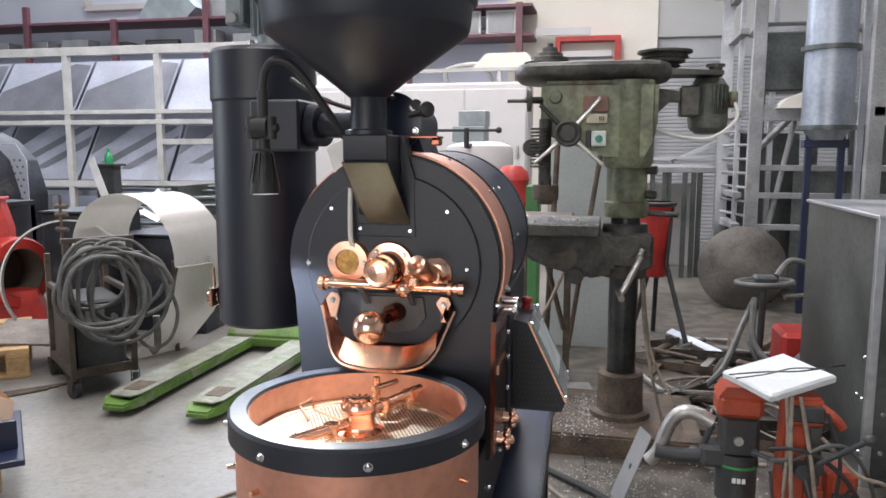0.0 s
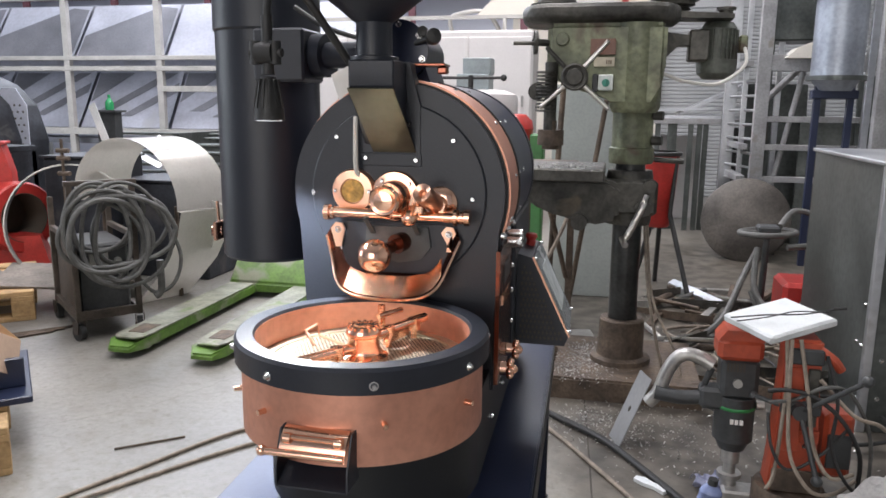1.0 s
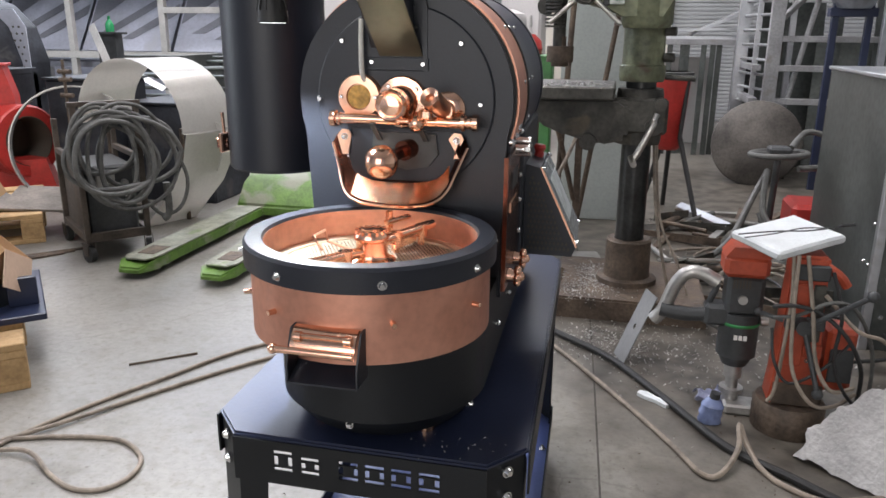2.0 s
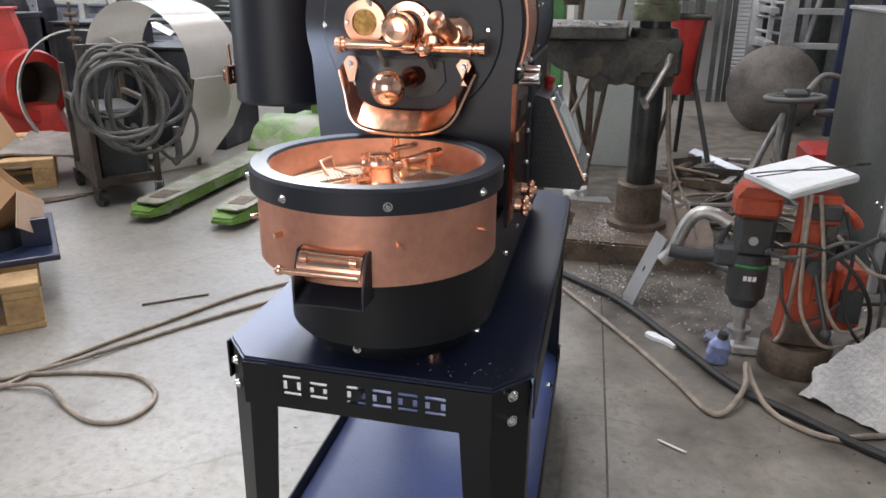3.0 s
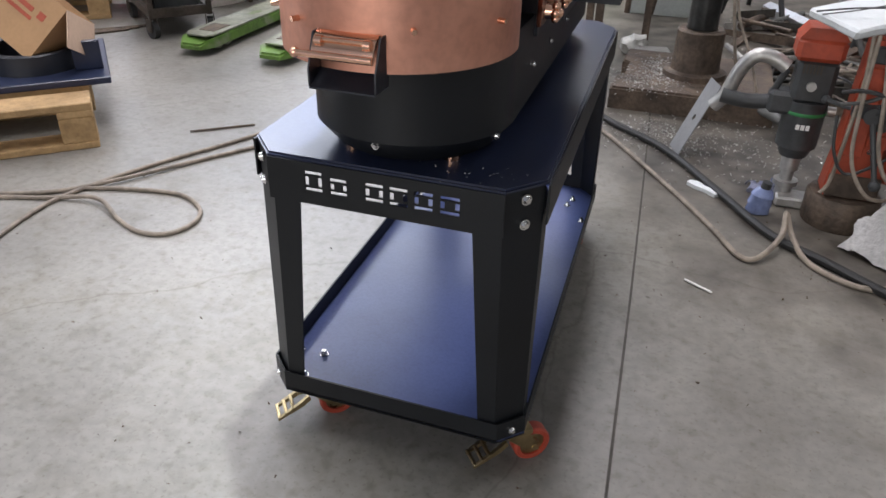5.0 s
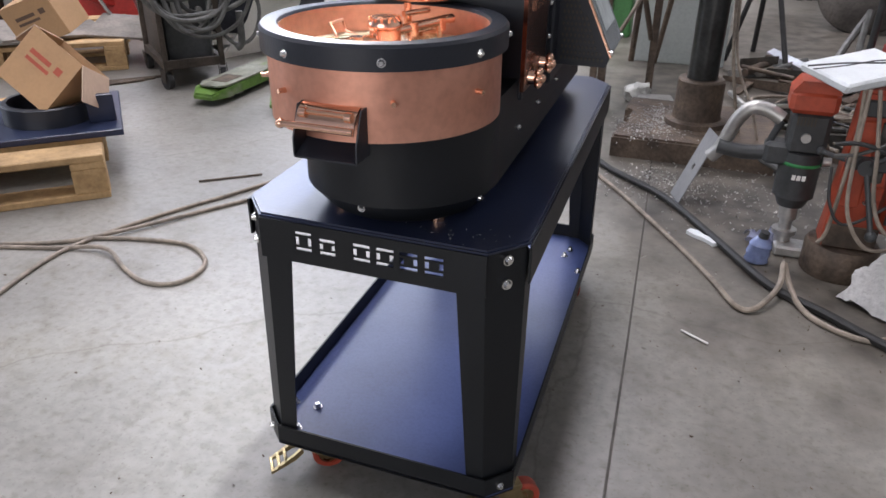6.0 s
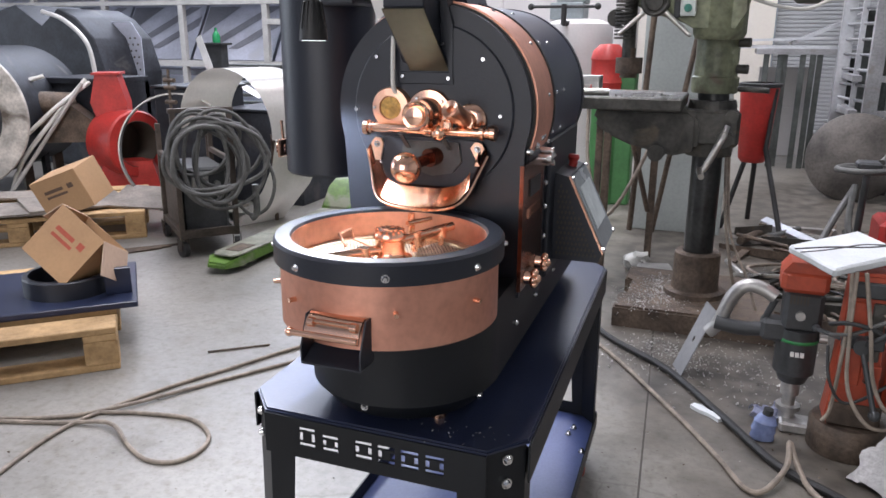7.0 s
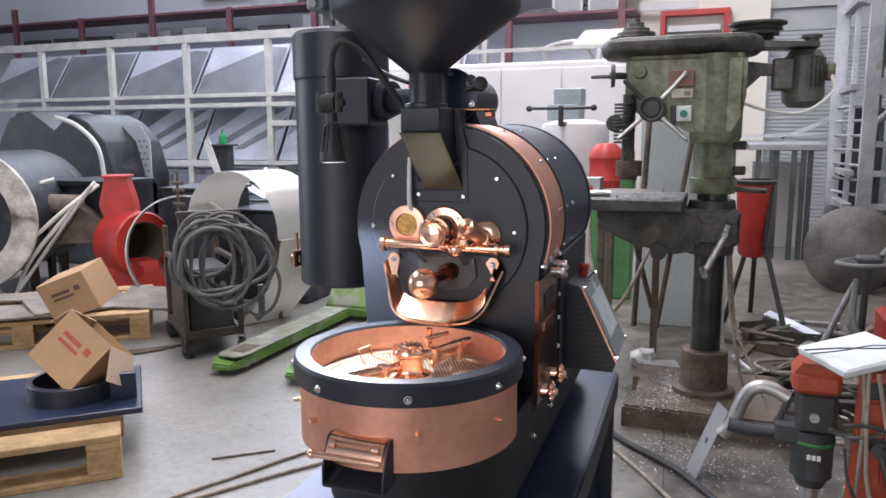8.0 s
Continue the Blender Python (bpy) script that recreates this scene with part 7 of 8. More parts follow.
for i in range(NB):
    x1 = RX + 2 * BAY - i * BAY - 0.04
    x0 = x1 - BAY + 0.08
    for z0, z1 in ((1.53, 2.12), (0.78, 1.40)):
        bm = B()
        plate(bm, [(x0 - 0.02, RY + 0.10, z0), (x1 + 0.02, RY + 0.10, z0), (x1 + 0.02, RY + 0.5, z1), (x0 - 0.02, RY + 0.5, z1)], 0.003)
        b1 = part("bin_front", bm, M_SHEETW, rack, "sloping film-covered sheet")
        # dark sheets laid over the bins, shaped as the diagonal shadows there
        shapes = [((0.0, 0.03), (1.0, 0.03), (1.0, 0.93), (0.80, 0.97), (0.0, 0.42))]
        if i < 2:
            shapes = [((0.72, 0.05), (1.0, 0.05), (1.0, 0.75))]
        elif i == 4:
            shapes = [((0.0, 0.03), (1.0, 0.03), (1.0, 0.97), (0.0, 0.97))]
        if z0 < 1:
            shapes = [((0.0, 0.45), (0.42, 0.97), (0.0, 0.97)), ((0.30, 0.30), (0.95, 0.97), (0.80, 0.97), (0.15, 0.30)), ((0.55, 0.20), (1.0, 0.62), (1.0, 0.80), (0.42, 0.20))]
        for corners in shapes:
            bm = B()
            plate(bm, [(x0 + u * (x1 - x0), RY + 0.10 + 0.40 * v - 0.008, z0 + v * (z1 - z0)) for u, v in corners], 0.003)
            part("bin_gusset", bm, M_SHEETD, rack, "dark sheet standing in for slanting shade on the bin")
bm = B()
box(bm, xl, xr, RY + 0.56, RY + 0.57, 0.70, 2.14)
part("back_sheet", bm, M_SHEETW, rack)
bm = B()
box(bm, xl, xr, RY + 0.1, RY + 0.9, 0.60, 0.66)
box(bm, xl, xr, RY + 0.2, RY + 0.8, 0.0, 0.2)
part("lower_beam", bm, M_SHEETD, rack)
# long bars stacked in front of the rack foot
bm = B()
rng = random.Random(4)
for i in range(16):
    y = 4.9 + rng.uniform(0, 0.9)
    z = 0.25 + 0.035 * i
    cyl(bm, (-3.9 + rng.uniform(-0.3, 0.3), y, z), (-1.6 + rng.uniform(-0.3, 0.2), y + rng.uniform(-0.3, 0.3), z + rng.uniform(-0.03, 0.05)), rng.uniform(0.012, 0.022), seg=8)
for x in (-3.3, -2.2):
    box(bm, x - 0.03, x + 0.03, 4.9, 5.9, 0.0, 0.80)
single("bar_stock", bm, M_STAIN_DARK, "stack of long steel bars on a stand", "steel bars", "stuff")

# ---- wall shelf ----
ws = thing("wall_shelf", "plum-red steel shelf along the wall with scrap parts", "shelf", pose(-5, 8.2, 0))
for z in (2.79, 2.46):
    bm = B()
    box(bm, -11.5, -0.6, 8.0, 8.55, z - 0.035, z, 0.003)
    part("board", bm, M_SHELFBROWN, ws)
for i in range(9):
    x = -0.75 - 1.32 * i
    bm = B()
    box(bm, x - 0.04, x + 0.04, 7.98, 8.04, 0.0, 3.0 if i % 2 else 2.8, 0.003)
    part("post", bm, M_SHELFBROWN, ws)
rng = random.Random(14)
sg = M_STAIN_DARK
for i in range(15):
    x = -1.1 - 0.62 * i
    k = rng.random()
    bm = B()
    if k < 0.35:
        cyl(bm, (x - 0.25, 8.2, 2.46 + 0.05), (x + 0.2, 8.25, 2.46 + 0.05), 0.05, seg=16)
        single("pipe_offcut", bm, M_PLASTIC, "dark pipe offcut lying on the wall shelf", "pipe", group="shelf scrap")
    elif k < 0.7:
        h = rng.uniform(0.08, 0.22)
        box(bm, x - rng.uniform(0.1, 0.25), x + 0.18, 8.1, 8.35, 2.461, 2.461 + h, 0.006)
        single("metal_box", bm, M_GREYPLATE, "grey metal box on the wall shelf", "metal box", group="shelf scrap")
    else:
        prism(bm, [(x - 0.3, 2.461), (x + 0.25, 2.461), (x + 0.15, 2.53), (x - 0.1, 2.52)], "xz", 8.1, 8.4)
        single("folded_sheet", bm, sg, "folded sheet part on the wall shelf", "sheet part", group="shelf scrap")
for x, w in ((-0.98, 0.36), (-1.40, 0.36)):
    f = thing("framed_panel", "pale square framed panel standing on the wall shelf", "panel", pose(x, 8.15, 2.461), "framed panels")
    bm = B()
    box(bm, x - w / 2, x + w / 2, 8.14, 8.17, 2.461, 2.75, 0.006)
    part("frame", bm, M_WHITEPAINT, f)
    bm = B()
    box(bm, x - w / 2 + 0.03, x + w / 2 - 0.03, 8.132, 8.141, 2.49, 2.72, 0.004)
    part("sheet", bm, M_GREYPLATE, f)
bm = B()
prism(bm, [(-5.75, 2.791), (-5.05, 2.791), (-4.9, 2.93), (-5.1, 3.12), (-5.5, 3.15), (-5.65, 2.95)], "xz", 8.1, 8.5)
single("angular_hood", bm, M_GREYMOTOR, "grey angular sheet hood on top of the shelf", "hood")
bm = B()
box(bm, -4.75, -4.45, 8.1, 8.4, 2.791, 3.03, 0.01)
single("grey_case", bm, M_GREYPLATE, "small grey case on top of the shelf", "case")

# ---- white cabinets, mixer, things behind the roaster ----
cabs = thing("white_cabinet_row", "row of white sheet-metal cabinets with rounded tops", "cabinet", pose(-1.45, 6.2, 0))
bm = B()
box(bm, -2.75, -0.42, 6.0, 6.5, 0.0, 1.72, 0.02)
part("body", bm, M_WHITEPAINT, cabs)
for i in range(4):
    bm = B()
    box(bm, -2.72 + 0.575 * i, -2.72 + 0.575 * i + 0.56, 5.984, 6.0, 0.08, 1.66, 0.006)
    dr = part("door", bm, M_WHITEPAINT, cabs)
    bm = B()
    box(bm, -2.24 + 0.575 * i, -2.22 + 0.575 * i, 5.96, 5.984, 1.05, 1.15, 0.003)
    part("handle", bm, M_CAST, dr)
bm = B()
for i in range(2):
    box(bm, -2.52 + 0.12 * i, -2.43 + 0.12 * i, 5.981, 5.985, 1.45, 1.6)
part("mark_bars", bm, M_RED, cabs, "plain red bars")
bm = B()
box(bm, -2.6, -0.5, 6.1, 6.16, 1.83, 1.86)
for x in (-2.5, -1.6, -0.7):
    box(bm, x - 0.015, x + 0.015, 6.1, 6.14, 1.72, 1.84)
tube(bm, [(-1.2, 6.2, 1.72), (-1.2, 6.2, 1.86), (-0.9, 6.2, 1.9), (-0.75, 6.2, 1.72)], 0.02, 8)
part("top_rail", bm, M_ALU, cabs)
bm = B()
prism(bm, [(-0.95, 1.861), (-0.35, 1.861), (-0.45, 1.99), (-0.82, 1.99)], "xz", 6.1, 6.4)
single("sheet_hopper", bm, M_WALLCREAM, "cream folded sheet hopper on the cabinet rail", "hopper")
mixer = thing("white_mixer", "white round mixing machine with a ball-ended cross handle", "mixer", pose(-0.62, 4.5, 0))
bm = B()
lathe(bm, [(0.0001, 0.0), (0.20, 0.0), (0.20, 0.5), (0.24, 0.95), (0.24, 1.10), (0.23, 1.13), (0.15, 1.16), (0.0001, 1.17)], (-0.60, 4.5, 0), (0, 0, 1), 44)
part("bowl", bm, M_WHITEPAINT, mixer)
bm = B()
box(bm, -0.78, -0.55, 4.4, 4.6, 1.16, 1.27, 0.006)
box(bm, -0.74, -0.54, 4.42, 4.58, 1.27, 1.38, 0.006)
part("gear_head", bm, M_GREYMOTOR, mixer, "grey gear head")
bm = B()
cyl(bm, (-0.86, 4.2, 1.235), (-0.42, 4.2, 1.235), 0.010, seg=10)
ball(bm, (-0.86, 4.2, 1.235), 0.022, 14)
ball(bm, (-0.42, 4.2, 1.235), 0.022, 14)
cyl(bm, (-0.64, 4.2, 1.12), (-0.64, 4.2, 1.25), 0.018, seg=12)
cyl(bm, (-0.64, 4.2, 1.13), (-0.62, 4.42, 1.13), 0.018, seg=12)
part("cross_handle", bm, M_RUBBER, mixer, "black ball-ended handle")
rc = thing("red_canister", "red ribbed canister on a green stand", "canister", pose(-0.28, 4.0, 0))
bm = B()
lathe(bm, [(0.0001, 0.55), (0.10, 0.55), (0.105, 0.57), (0.105, 0.66), (0.11, 0.67), (0.105, 0.68), (0.105, 0.80), (0.11, 0.81), (0.10, 0.86), (0.06, 0.90), (0.0001, 0.905)], (-0.30, 4.0, 0.1), (0, 0, 1), 36)
part("body", bm, M_RED, rc)
bm = B()
box(bm, -0.24, -0.12, 3.95, 4.1, 0.0, 0.88, 0.01)
cyl(bm, (-0.30, 4.0, 0.0), (-0.30, 4.0, 0.66), 0.09, seg=28)
part("stand", bm, mat("green_stand_paint", (0.05, 0.17, 0.05), 0.5), rc, "green stand")
board = thing("grey_board", "large pale grey-green sheet board standing behind the drill", "board", pose(0.2, 3.3, 0))
bm = B()
box(bm, -0.02, 0.45, 3.36, 3.40, 0.0, 1.17, 0.003)
part("sheet", bm, M_GREYCAB, board)
dt = thing("steel_trestle", "dark steel trestle frame under the drill table", "trestle", pose(0.0, 2.7, 0))
bm = B()
for x, y in ((-0.05, 2.45), (0.13, 2.75), (-0.14, 2.8)):
    box(bm, x - 0.016, x + 0.016, y - 0.016, y + 0.016, 0.0, 0.80, 0.002)
cyl(bm, (0.0, 2.5, 0.78), (0.12, 2.7, 0.25), 0.012, seg=8)
cyl(bm, (0.13, 2.9, 0.1), (0.27, 2.95, 1.1), 0.013, seg=8)
cyl(bm, (0.02, 2.9, 0.1), (0.06, 2.95, 1.2), 0.014, seg=8)
box(bm, -0.16, 0.15, 2.44, 2.82, 0.78, 0.80, 0.002)
part("frame", bm, M_RUST, dt)
bm = B()
tube(bm, [(-0.15, 2.5, 0.75), (-0.12, 2.4, 0.5), (-0.02, 2.3, 0.3), (0.12, 2.35, 0.55), (0.15, 2.5, 0.72)], 0.008, 8)
tube(bm, [(0.44, 2.1, 0.62), (0.46, 2.0, 0.40), (0.50, 1.98, 0.2), (0.55, 2.0, 0.02)], 0.006, 8)
tube(bm, [(0.45, 2.1, 0.62), (0.48, 2.02, 0.35), (0.56, 1.95, 0.18), (0.62, 1.92, 0.01)], 0.005, 8)
single("hanging_cables", bm, M_CABLE2, "loose pale cables hanging by the drill column", "cable", "stuff")
bm = B()
cyl(bm, (0.53, 2.6, 0.012), (0.80, 1.95, 0.22), 0.009, seg=8)
single("bright_rod", bm, M_BRIGHT, "bright steel rod leaning in the scrap", "steel rod")
bk = thing("red_cone_bucket", "red conical bucket hung on a dark tripod", "bucket", pose(0.57, 3.6, 0))
bm = B()
lathe(bm, [(0.095, 0.80), (0.10, 0.80), (0.10, 0.785), (0.075, 0.40), (0.06, 0.38), (0.0001, 0.38)], (0.58, 3.6, 0), (0, 0, 1), 32)
part("cone", bm, M_RED, bk)
bm = B()
lathe(bm, [(0.104, 0.785), (0.112, 0.79), (0.112, 0.805), (0.09, 0.81)], (0.58, 3.6, 0), (0, 0, 1), 32)
for x, y in ((0.76, 3.35), (0.45, 3.55), (0.60, 3.85)):
    cyl(bm, (0.60, 3.62, 0.62), (x, y, 0.0), 0.014, seg=8)
cyl(bm, (0.66, 3.55, 0.78), (0.64, 3.52, 0.45), 0.012, seg=8)
part("tripod", bm, M_RUBBER, bk, "dark tripod")

# ---- bench of upright flats, tower, silo ----
bench = thing("flat_bar_bench", "grey steel bench with upright flat bars leaning in it", "bench", pose(1.0, 6.0, 0))
bm = B()
box(bm, 0.60, 1.36, 5.9, 6.6, 0.92, 0.965, 0.003)
part("top", bm, M_TOWER, bench)
for i in range(8):
    x = 0.68 + 0.085 * i + 0.028 * math.sin(2.3 * i)
    bm = B()
    box(bm, x - 0.022, x + 0.022, 5.94 + 0.03 * (i % 3), 5.955 + 0.03 * (i % 3), 0.0, 0.925, 0.002)
    part("flat_bar", bm, M_STAIN_DARK, bench)
bm = B()
box(bm, 0.4, 1.4, 6.05, 6.7, 0.966, 0.99)
box(bm, 0.5, 1.5, 6.2, 6.8, 1.0, 1.02, 0, pose(0, 0, 0, 0, -2, 0))
prism(bm, [(0.9, 0.99), (1.5, 1.27), (1.5, 1.30), (0.88, 1.01)], "xz", 6.5, 6.9)
single("sheet_stack", bm, M_STAINLESS, "stack of loose bright sheets on the bench", "steel sheets", "stuff")
tower = thing("steel_tower", "aluminium-coloured tower frame with crossbars", "frame", pose(1.6, 5, 0))
for x, y in ((1.33, 5.0), (1.20, 5.6), (2.45, 5.0), (2.3, 5.6), (1.90, 4.3)):
    bm = B()
    box(bm, x - 0.045, x + 0.045, y - 0.03, y + 0.03, 0.0, 3.6, 0.003)
    part("post", bm, M_TOWER if y != 5.6 else M_STAINLESS, tower)
for z in (0.55, 0.78, 0.98, 1.37, 1.95, 2.25):
    bm = B()
    box(bm, 1.33, 2.45, 4.975, 5.02, z - 0.035 * (1.6 if z == 1.37 else 0.6), z + 0.035 * (1.6 if z == 1.37 else 0.6), 0.003)
    if z != 0.98:
        box(bm, 1.2, 1.26, 5.0, 5.6, z - 0.02, z + 0.02, 0.002)
    part("crossbar", bm, M_TOWER, tower)
bm = B()
box(bm, 1.88, 2.9, 4.27, 4.32, 1.31, 1.37, 0.003)
part("crossbar", bm, M_TOWER, tower)
bm = B()
cyl(bm, (1.40, 5.05, 0.2), (1.62, 5.1, 1.35), 0.02, seg=8)
cyl(bm, (1.35, 5.3, 1.05), (1.62, 5.2, 1.36), 0.025, seg=8)
part("brace", bm, M_TOWER, tower)
bm = B()
prism(bm, [(1.45, 1.40), (1.82, 1.40), (1.82, 1.53), (1.75, 1.56), (1.52, 1.47)], "xz", 4.9, 5.1)
single("cream_hood", bm, M_WALLCREAM, "small cream folded hood on the tower crossbar", "hood")
bm = B()
box(bm, 1.40, 1.85, 5.3, 5.7, 1.55, 2.0, 0.01)
box(bm, 1.38, 1.87, 5.28, 5.72, 2.0, 2.05, 0.01)
for x in (1.43, 1.82):
    box(bm, x - 0.02, x + 0.02, 5.33, 5.37, 0, 1.56)
single("grey_tank_box", bm, M_STAIN_DARK, "smoky grey sheet tank in the tower", "tank")
for k in range(11):
    bm = B()
    cyl(bm, (1.20, 5.58, 0.2 + 0.105 * k), (1.33, 5.03, 0.2 + 0.105 * k), 0.011, seg=8)
    part("rung", bm, M_TOWER, tower)
for x, y, w in ((1.26, 5.3, 0.018), (1.52, 5.45, 0.02), (1.99, 4.9, 0.022)):
    bm = B()
    box(bm, x - w, x + w, y - w, y + w, 0.0, 3.2, 0.002)
    part("upright", bm, M_STAINLESS, tower)
silo = thing("steel_silo", "tall blue-grey steel silo cylinder with a flange ring", "silo", pose(1.72, 4.6, 0))
bm = B()
lathe(bm, [(0.0001, 1.17), (0.10, 1.17), (0.15, 1.25), (0.155, 1.25), (0.155, 3.4), (0.0001, 3.4)], (1.70, 4.6, 0), (0, 0, 1), 48)
part("shell", bm, M_SILO, silo)
for z in (1.76, 1.25, 2.4):
    bm = B()
    lathe(bm, [(0.154, z - 0.015), (0.18, z - 0.015), (0.18, z + 0.015), (0.154, z + 0.015)], (1.70, 4.6, 0), (0, 0, 1), 48, closed=True)
    part("flange", bm, M_STAIN_DARK, silo)
bm = B()
for x in (1.6, 1.80):
    box(bm, x - 0.02, x + 0.02, 4.58, 4.62, 0.0, 1.26, 0.002)
box(bm, 1.56, 1.84, 4.56, 4.64, 1.12, 1.175, 0.004)
part("leg", bm, M_NAVY, silo)
bm = B()
box(bm, 1.2, 2.2, 5.75, 5.8, 0.0, 0.9)
cyl(bm, (1.4, 4.9, 0.35), (1.4, 5.3, 0.35), 0.14, seg=28)
box(bm, 1.32, 1.5, 4.95, 5.25, 0, 0.25)
single("dark_drum_stock", bm, M_RUBBER, "dark stored drum and panels under the tower", "drum", "stuff")
# leaning dished end
bm = B()
lathe(bm, [(0.0001, 0.06), (0.15, 0.052), (0.24, 0.032), (0.295, 0.0), (0.30, -0.02), (0.29, -0.02), (0.0001, 0.0)], (1.24, 4.72, 0.285), (-0.25, -0.93, 0.28), 48)
single("dished_tank_end", bm, M_TANKEND, "grey-brown dished tank end leaning on edge", "tank end")
# handwheel valve with hoses and a red case
hw = thing("valve_handwheel", "grey handwheel on a bent stand wrapped with hoses", "handwheel", pose(1.05, 2.9, 0))
bm = B()
pts = [Vector((1.05 + 0.125 * math.cos(2 * math.pi * i / 20), 2.95 + 0.10 * math.sin(2 * math.pi * i / 20), 0.47 + 0.006 * math.cos(2 * math.pi * i / 20))) for i in range(21)]
tube(bm, pts, 0.014, 10, 2)
cyl(bm, (0.925, 2.95, 0.47), (1.175, 2.95, 0.47), 0.010, seg=8)
part("rim", bm, M_CABLE, hw)
bm = B()
box(bm, 1.0, 1.10, 2.90, 3.0, 0.47, 0.505, 0.01)
cyl(bm, (1.05, 2.95, 0.47), (1.04, 2.95, 0.0), 0.016, seg=12)
part("hub", bm, M_PLASTIC, hw)
for pts in (((1.0, 2.92, 0.38), (0.93, 2.8, 0.28), (0.82, 2.6, 0.12), (0.66, 2.4, 0.05), (0.55, 2.3, 0.03)), ((1.0, 2.9, 0.40), (0.98, 2.75, 0.22), (1.08, 2.65, 0.14), (1.2, 2.7, 0.22), (1.3, 2.85, 0.3)), ((1.1, 2.95, 0.50), (1.2, 3.1, 0.56), (1.32, 3.05, 0.52), (1.3, 2.9, 0.44), (1.12, 2.85, 0.42)), ((0.98, 2.85, 0.20), (1.05, 2.7, 0.05), (1.15, 2.6, 0.02))):
    bm = B()
    tube(bm, pts, 0.015, 8)
    part("hose", bm, M_CABLE, hw, "grey rubber hose")
bm = B()
box(bm, 1.10, 1.36, 2.75, 3.0, 0.0, 0.27, 0.02)
single("red_case", bm, M_RED, "dusty red machine case on the floor", "machine case")
rng = random.Random(33)
scr = []
for i in range(26):
    x, y = rng.uniform(0.55, 1.15), rng.uniform(2.2, 3.6)
    ln, a = rng.uniform(0.12, 0.4), rng.uniform(0, 3.14)
    bm = B()
    if i % 3:
        box(bm, -ln / 2, ln / 2, -0.02, 0.02, 0, rng.uniform(0.006, 0.03), 0.002, pose(x, y, 0.002 + 0.004 * (i % 4), rng.uniform(-8, 8), rng.uniform(-6, 0), math.degrees(a)))
    else:
        cyl(bm, (x, y, 0.014), (x + ln * math.cos(a), y + ln * math.sin(a), 0.03), rng.uniform(0.008, 0.02), seg=8)
    single("steel_offcut", bm, rng.choice((M_RUST, M_CAST, M_DRILLDARK, M_RUST)), "steel offcut lying in the scrap behind the drill", "offcut", group="scrap offcuts")
bm = B()
box(bm, 0.47, 0.62, 2.0, 2.42, 0.0, 0.05, 0.01, pose(0.15, 0.05, 0, 0, 0, 12))
single("spring_block", bm, M_CAST, "ribbed grey casting lying behind the magnetic drill", "casting")

# ---- stainless cabinet at the right ----
sc = thing("stainless_cabinet", "stainless steel machine cabinet with dark body, paler lid and screws", "cabinet", pose(1.5, 2.2, 0))
# the body takes a darker stainless than the lid and corner strip
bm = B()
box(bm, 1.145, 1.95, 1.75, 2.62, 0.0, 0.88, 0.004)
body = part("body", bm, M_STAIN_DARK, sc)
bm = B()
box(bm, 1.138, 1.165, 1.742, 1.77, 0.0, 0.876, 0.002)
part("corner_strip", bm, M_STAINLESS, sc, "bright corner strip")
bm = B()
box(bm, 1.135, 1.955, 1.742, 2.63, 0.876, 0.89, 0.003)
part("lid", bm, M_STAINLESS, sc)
bm = B()
for y, z in ((1.80, 0.10), (1.80, 0.28), (1.83, 0.105), (1.85, 0.28), (1.80, 0.42)):
    bolt(bm, (1.145, y, z), (-1, 0, 0), 0.006, 0.006)
for x, z in ((1.19, 0.25), (1.20, 0.42), (1.19, 0.12)):
    bolt(bm, (x, 1.742, z), (0, -1, 0), 0.006, 0.006)
part("bolts", bm, M_STEEL, sc)
bm = B()
cyl(bm, (1.33, 2.25, 0.93), (1.50, 2.15, 0.93), 0.042, seg=24)
cyl(bm, (1.44, 2.10, 0.93), (1.50, 2.06, 0.93), 0.05, seg=24)
single("small_motor", bm, M_WHITEPAINT, "small white motor lying on the stainless cabinet", "motor")

# ---- red frame with white strips, no lamp, and perforated strip on the far wall ----
rl = thing("wall_strip_lamp", "red steel frame with white strips on the wall", "wall lamp", pose(0.02, 8.4, 2.1))
bm = B()
box(bm, -0.36, 0.40, 8.38, 8.55, 2.40, 2.46, 0.004)
box(bm, 0.33, 0.40, 8.38, 8.55, 2.05, 2.40, 0.004)
box(bm, -0.36, -0.30, 8.38, 8.55, 2.05, 2.40, 0.004)
part("housing", bm, M_RED, rl)
bm = B()
box(bm, -0.28, 0.30, 8.40, 8.54, 2.22, 2.29, 0.004)
box(bm, -0.28, 0.31, 8.40, 8.54, 2.12, 2.18, 0.004)
part("strip", bm, M_WHITEPAINT, rl)
bm = B()
box(bm, -0.60, 0.05, 8.36, 8.39, 2.47, 2.56, 0.003)
ps = single("perforated_strip", bm, M_WHITEPAINT, "pale perforated strip fixed to the wall", "strip")
bm = B()
box(bm, 1.08, 1.18, 5.5, 5.62, 2.28, 2.40, 0.004)
cyl(bm, (1.18, 5.56, 2.34), (1.26, 5.6, 2.34), 0.015, seg=8)
single("small_lamp_box", bm, M_WHITEPAINT, "small white box clamped to the tower", "box")

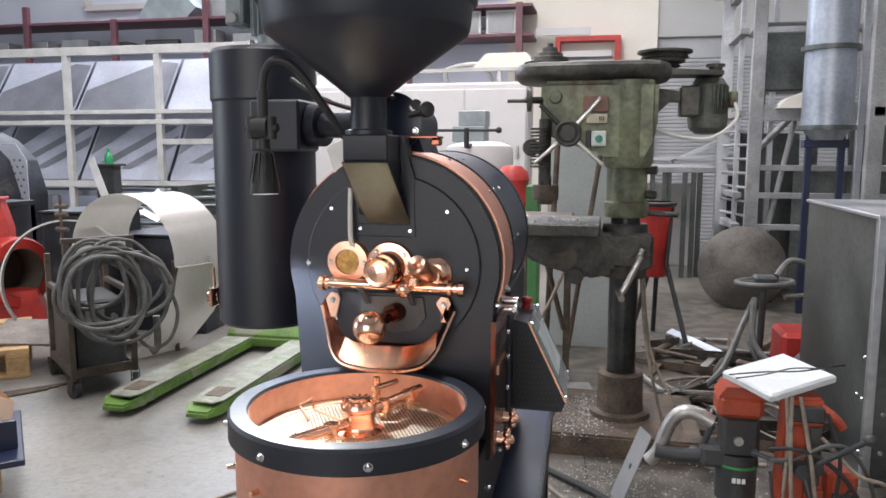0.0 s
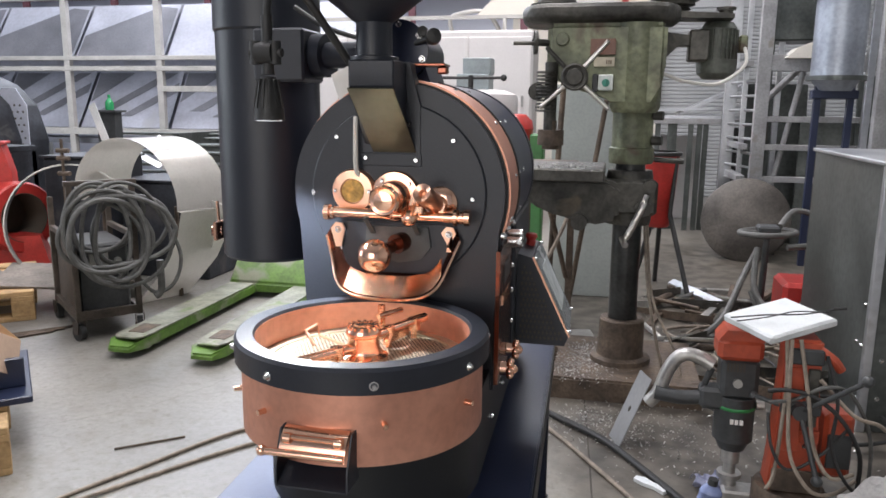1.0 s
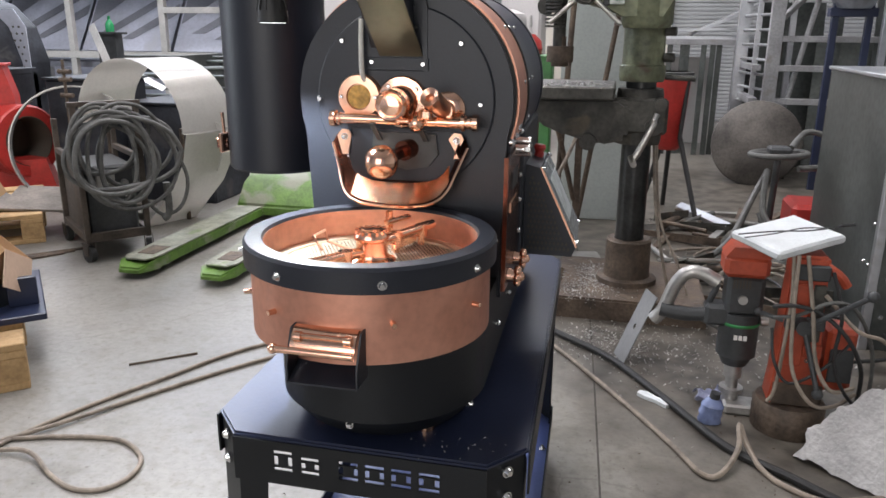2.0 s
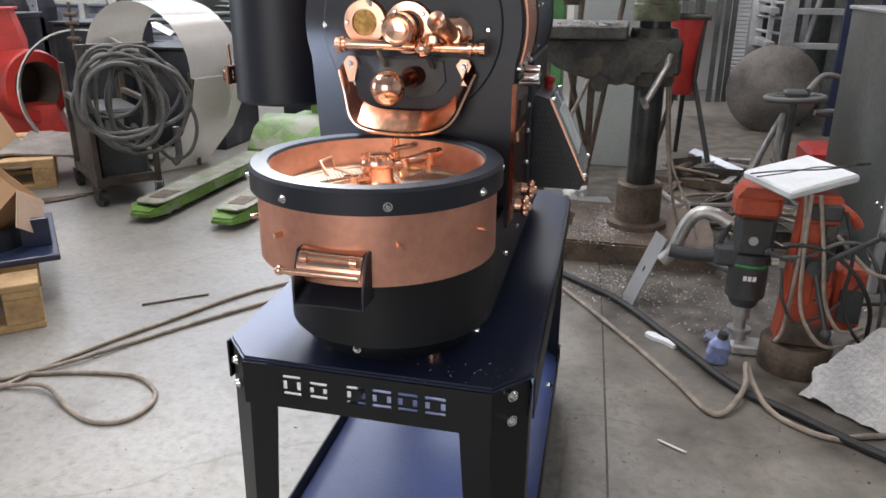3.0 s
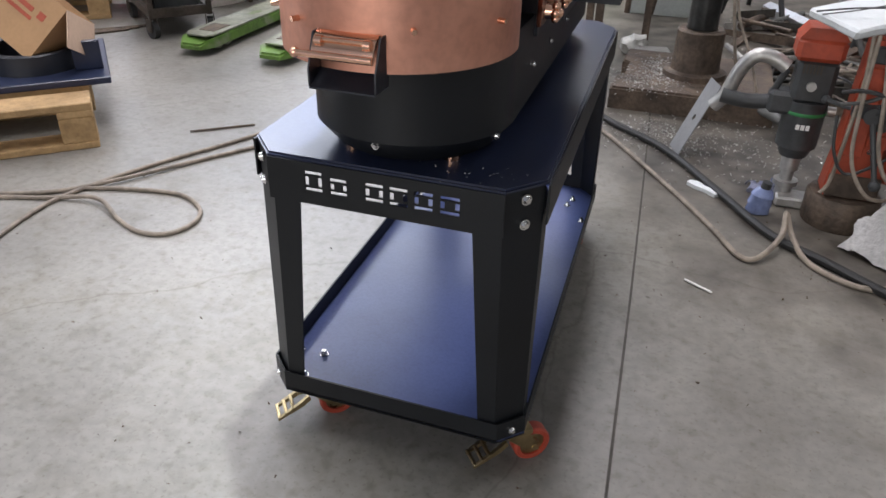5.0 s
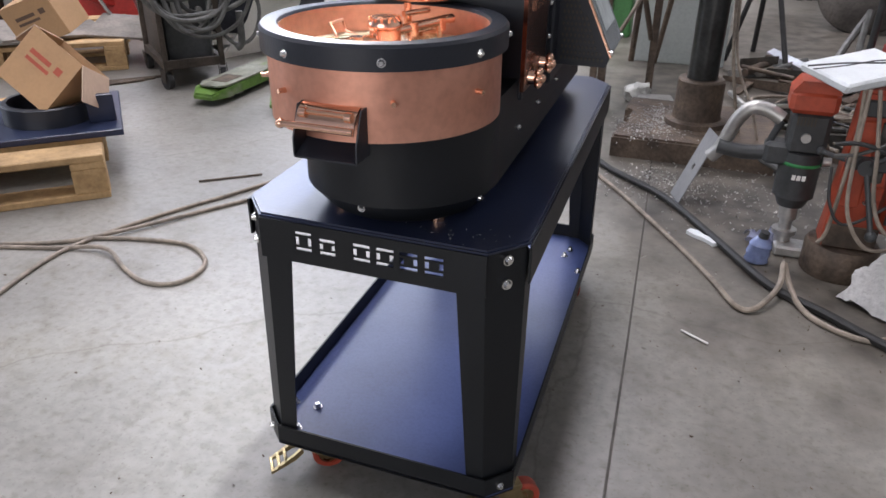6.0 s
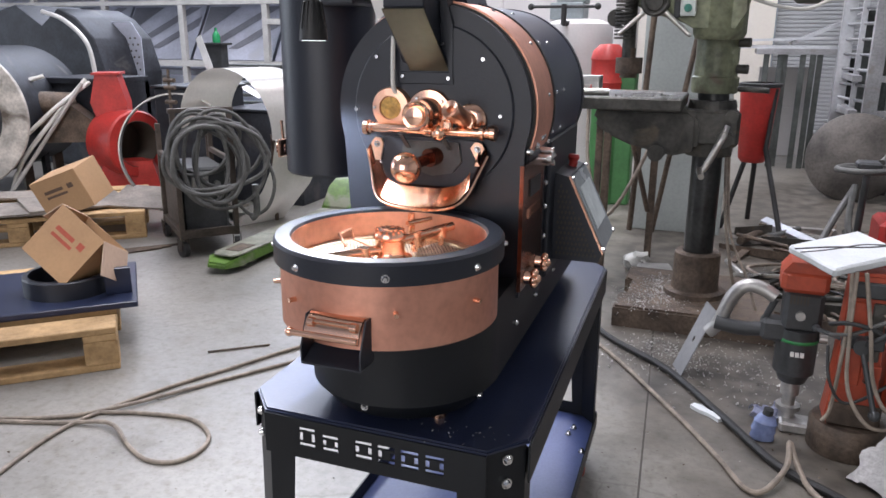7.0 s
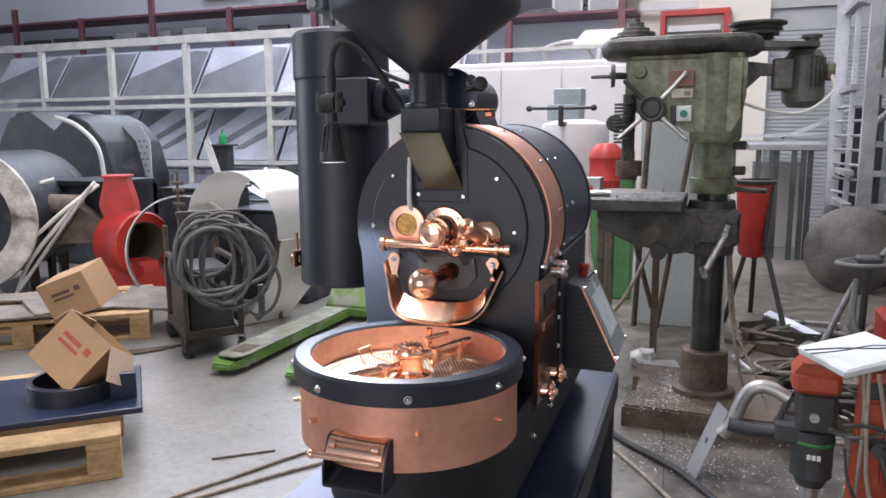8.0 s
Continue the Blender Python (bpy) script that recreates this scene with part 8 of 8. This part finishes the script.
# more scrap: angle irons, pipes and tangled cables between drill and cabinet
rng = random.Random(77)
for i in range(22):
    x, y = rng.uniform(0.6, 1.12), rng.uniform(1.75, 3.3)
    ln, a = rng.uniform(0.2, 0.55), rng.uniform(-1.2, 1.6)
    m = pose(x, y, 0.004 + 0.012 * (i % 5), 0, rng.uniform(-9, 2), math.degrees(a))
    bm = B()
    if i % 2:
        prism(bm, [(-0.02, 0), (0.02, 0), (0.02, 0.003), (-0.017, 0.003), (-0.017, 0.04), (-0.02, 0.04)], "yz", -ln / 2, ln / 2, m)
        single("angle_iron", bm, rng.choice((M_RUST, M_DRILLDARK, M_CAST)), "short angle iron lying in the scrap", "angle iron", group="scrap offcuts")
    else:
        r = rng.uniform(0.009, 0.022)
        cyl(bm, m @ Vector((-ln / 2, 0, r)), m @ Vector((ln / 2, 0, r)), r, seg=12)
        single("pipe_offcut", bm, rng.choice((M_RUST, M_DRILLDARK, M_CABLE)), "dark pipe offcut lying in the scrap", "pipe", group="scrap offcuts")
for k in range(7):
    x, y = rng.uniform(0.7, 1.15), rng.uniform(1.7, 2.9)
    pts = [(x + 0.22 * math.cos(1.1 * i + k) * rng.uniform(0.5, 1.1), y + 0.25 * math.sin(1.1 * i + k) * rng.uniform(0.5, 1.1), 0.012 + 0.05 * rng.random() ** 2) for i in range(7)]
    bm = B()
    tube(bm, pts, rng.uniform(0.005, 0.010), 8)
    single("scrap_cable", bm, rng.choice((M_CABLE, M_RUBBER, M_CABLE2)), "tangled cable lying in the scrap", "cable", group="scrap cables")
bm = B()
prism(bm, [(-0.03, 0), (0.03, 0), (0.035, 0.05), (0.0, 0.07), (-0.035, 0.05)], "yz", -0.25, 0.25, pose(0.80, 3.4, 0.0, 0, 0, -65))
single("bright_duct_offcut", bm, M_STAINLESS, "bent bright sheet duct offcut on the floor", "duct offcut")
# window band high in the back wall, out of which the daylight comes
wb = thing("window_band", "long row of high windows in the back wall", "window", pose(-2.2, 8.5, 3.0))
bm = B()
for z in (3.05, 4.5, 5.95):
    box(bm, -6.8, 2.4, 8.45, 8.6, z - 0.04, z + 0.04, 0.004)
for i in range(9):
    box(bm, -6.8 + 1.15 * i - 0.03, -6.8 + 1.15 * i + 0.03, 8.45, 8.6, 3.05, 5.95, 0.004)
part("window_frame", bm, M_WHITEPAINT, wb)
tagged(wb, kind="structure")

# pale panel stored under the bench
bm = B()
box(bm, 0.66, 1.10, 6.72, 6.76, 0.0, 0.80, 0.004)
box(bm, 0.64, 1.12, 6.70, 6.72, 0.40, 0.44, 0.002)
single("pale_panel", bm, M_WHITEPAINT, "pale painted panel stored behind the bench", "panel")
bm = B()
for k, (x, y, w, h, a) in enumerate(((1.55, 5.5, 0.5, 1.25, 8), (1.9, 5.4, 0.4, 1.0, -10), (2.2, 5.2, 0.3, 1.3, 5))):
    box(bm, -w / 2, w / 2, -0.01, 0.01, 0, h, 0.003, pose(x, y, 0, -6, 0, a))
single("stored_panels", bm, M_STAIN_DARK, "smoky steel panels leaning under the tower", "panels", "stuff")

# the cart and the roaster on it stand slightly out of square with the hall
for root, y_from in ((cart, -0.03), (roaster, 0.215)):
    base_y = root.location.y
    done = set()
    for ob in root.children_recursive:
        if ob.name.startswith("bolt"):
            dy = ob.location.y + base_y - y_from
            if dy > 0:
                ob.location.x -= 0.034 * dy
        elif ob.data.name not in done:
            done.add(ob.data.name)
            for v in ob.data.vertices:
                dy = v.co.y + base_y - y_from
                if dy > 0:
                    v.co.x -= 0.034 * dy
# the loose things on the open side of the hall stand a little nearer
for ob in [o for o in scene.objects if o.parent is None and o.type in ("MESH", "EMPTY") and o.get("kind", "") != "structure"]:
    if ob.type == "EMPTY":
        mid = ob.location.copy()
    else:
        mid = sum((Vector(c) for c in ob.bound_box), Vector()) / 8 + ob.location
    if mid.x < -0.6 and mid.y < 3.6 and mid.z < 1.0:
        k = 0.045 if mid.y > 1.1 else 0.026
        ob.location.x -= k * (mid.x - 0.31)
        ob.location.y -= k * (mid.y + 0.82)
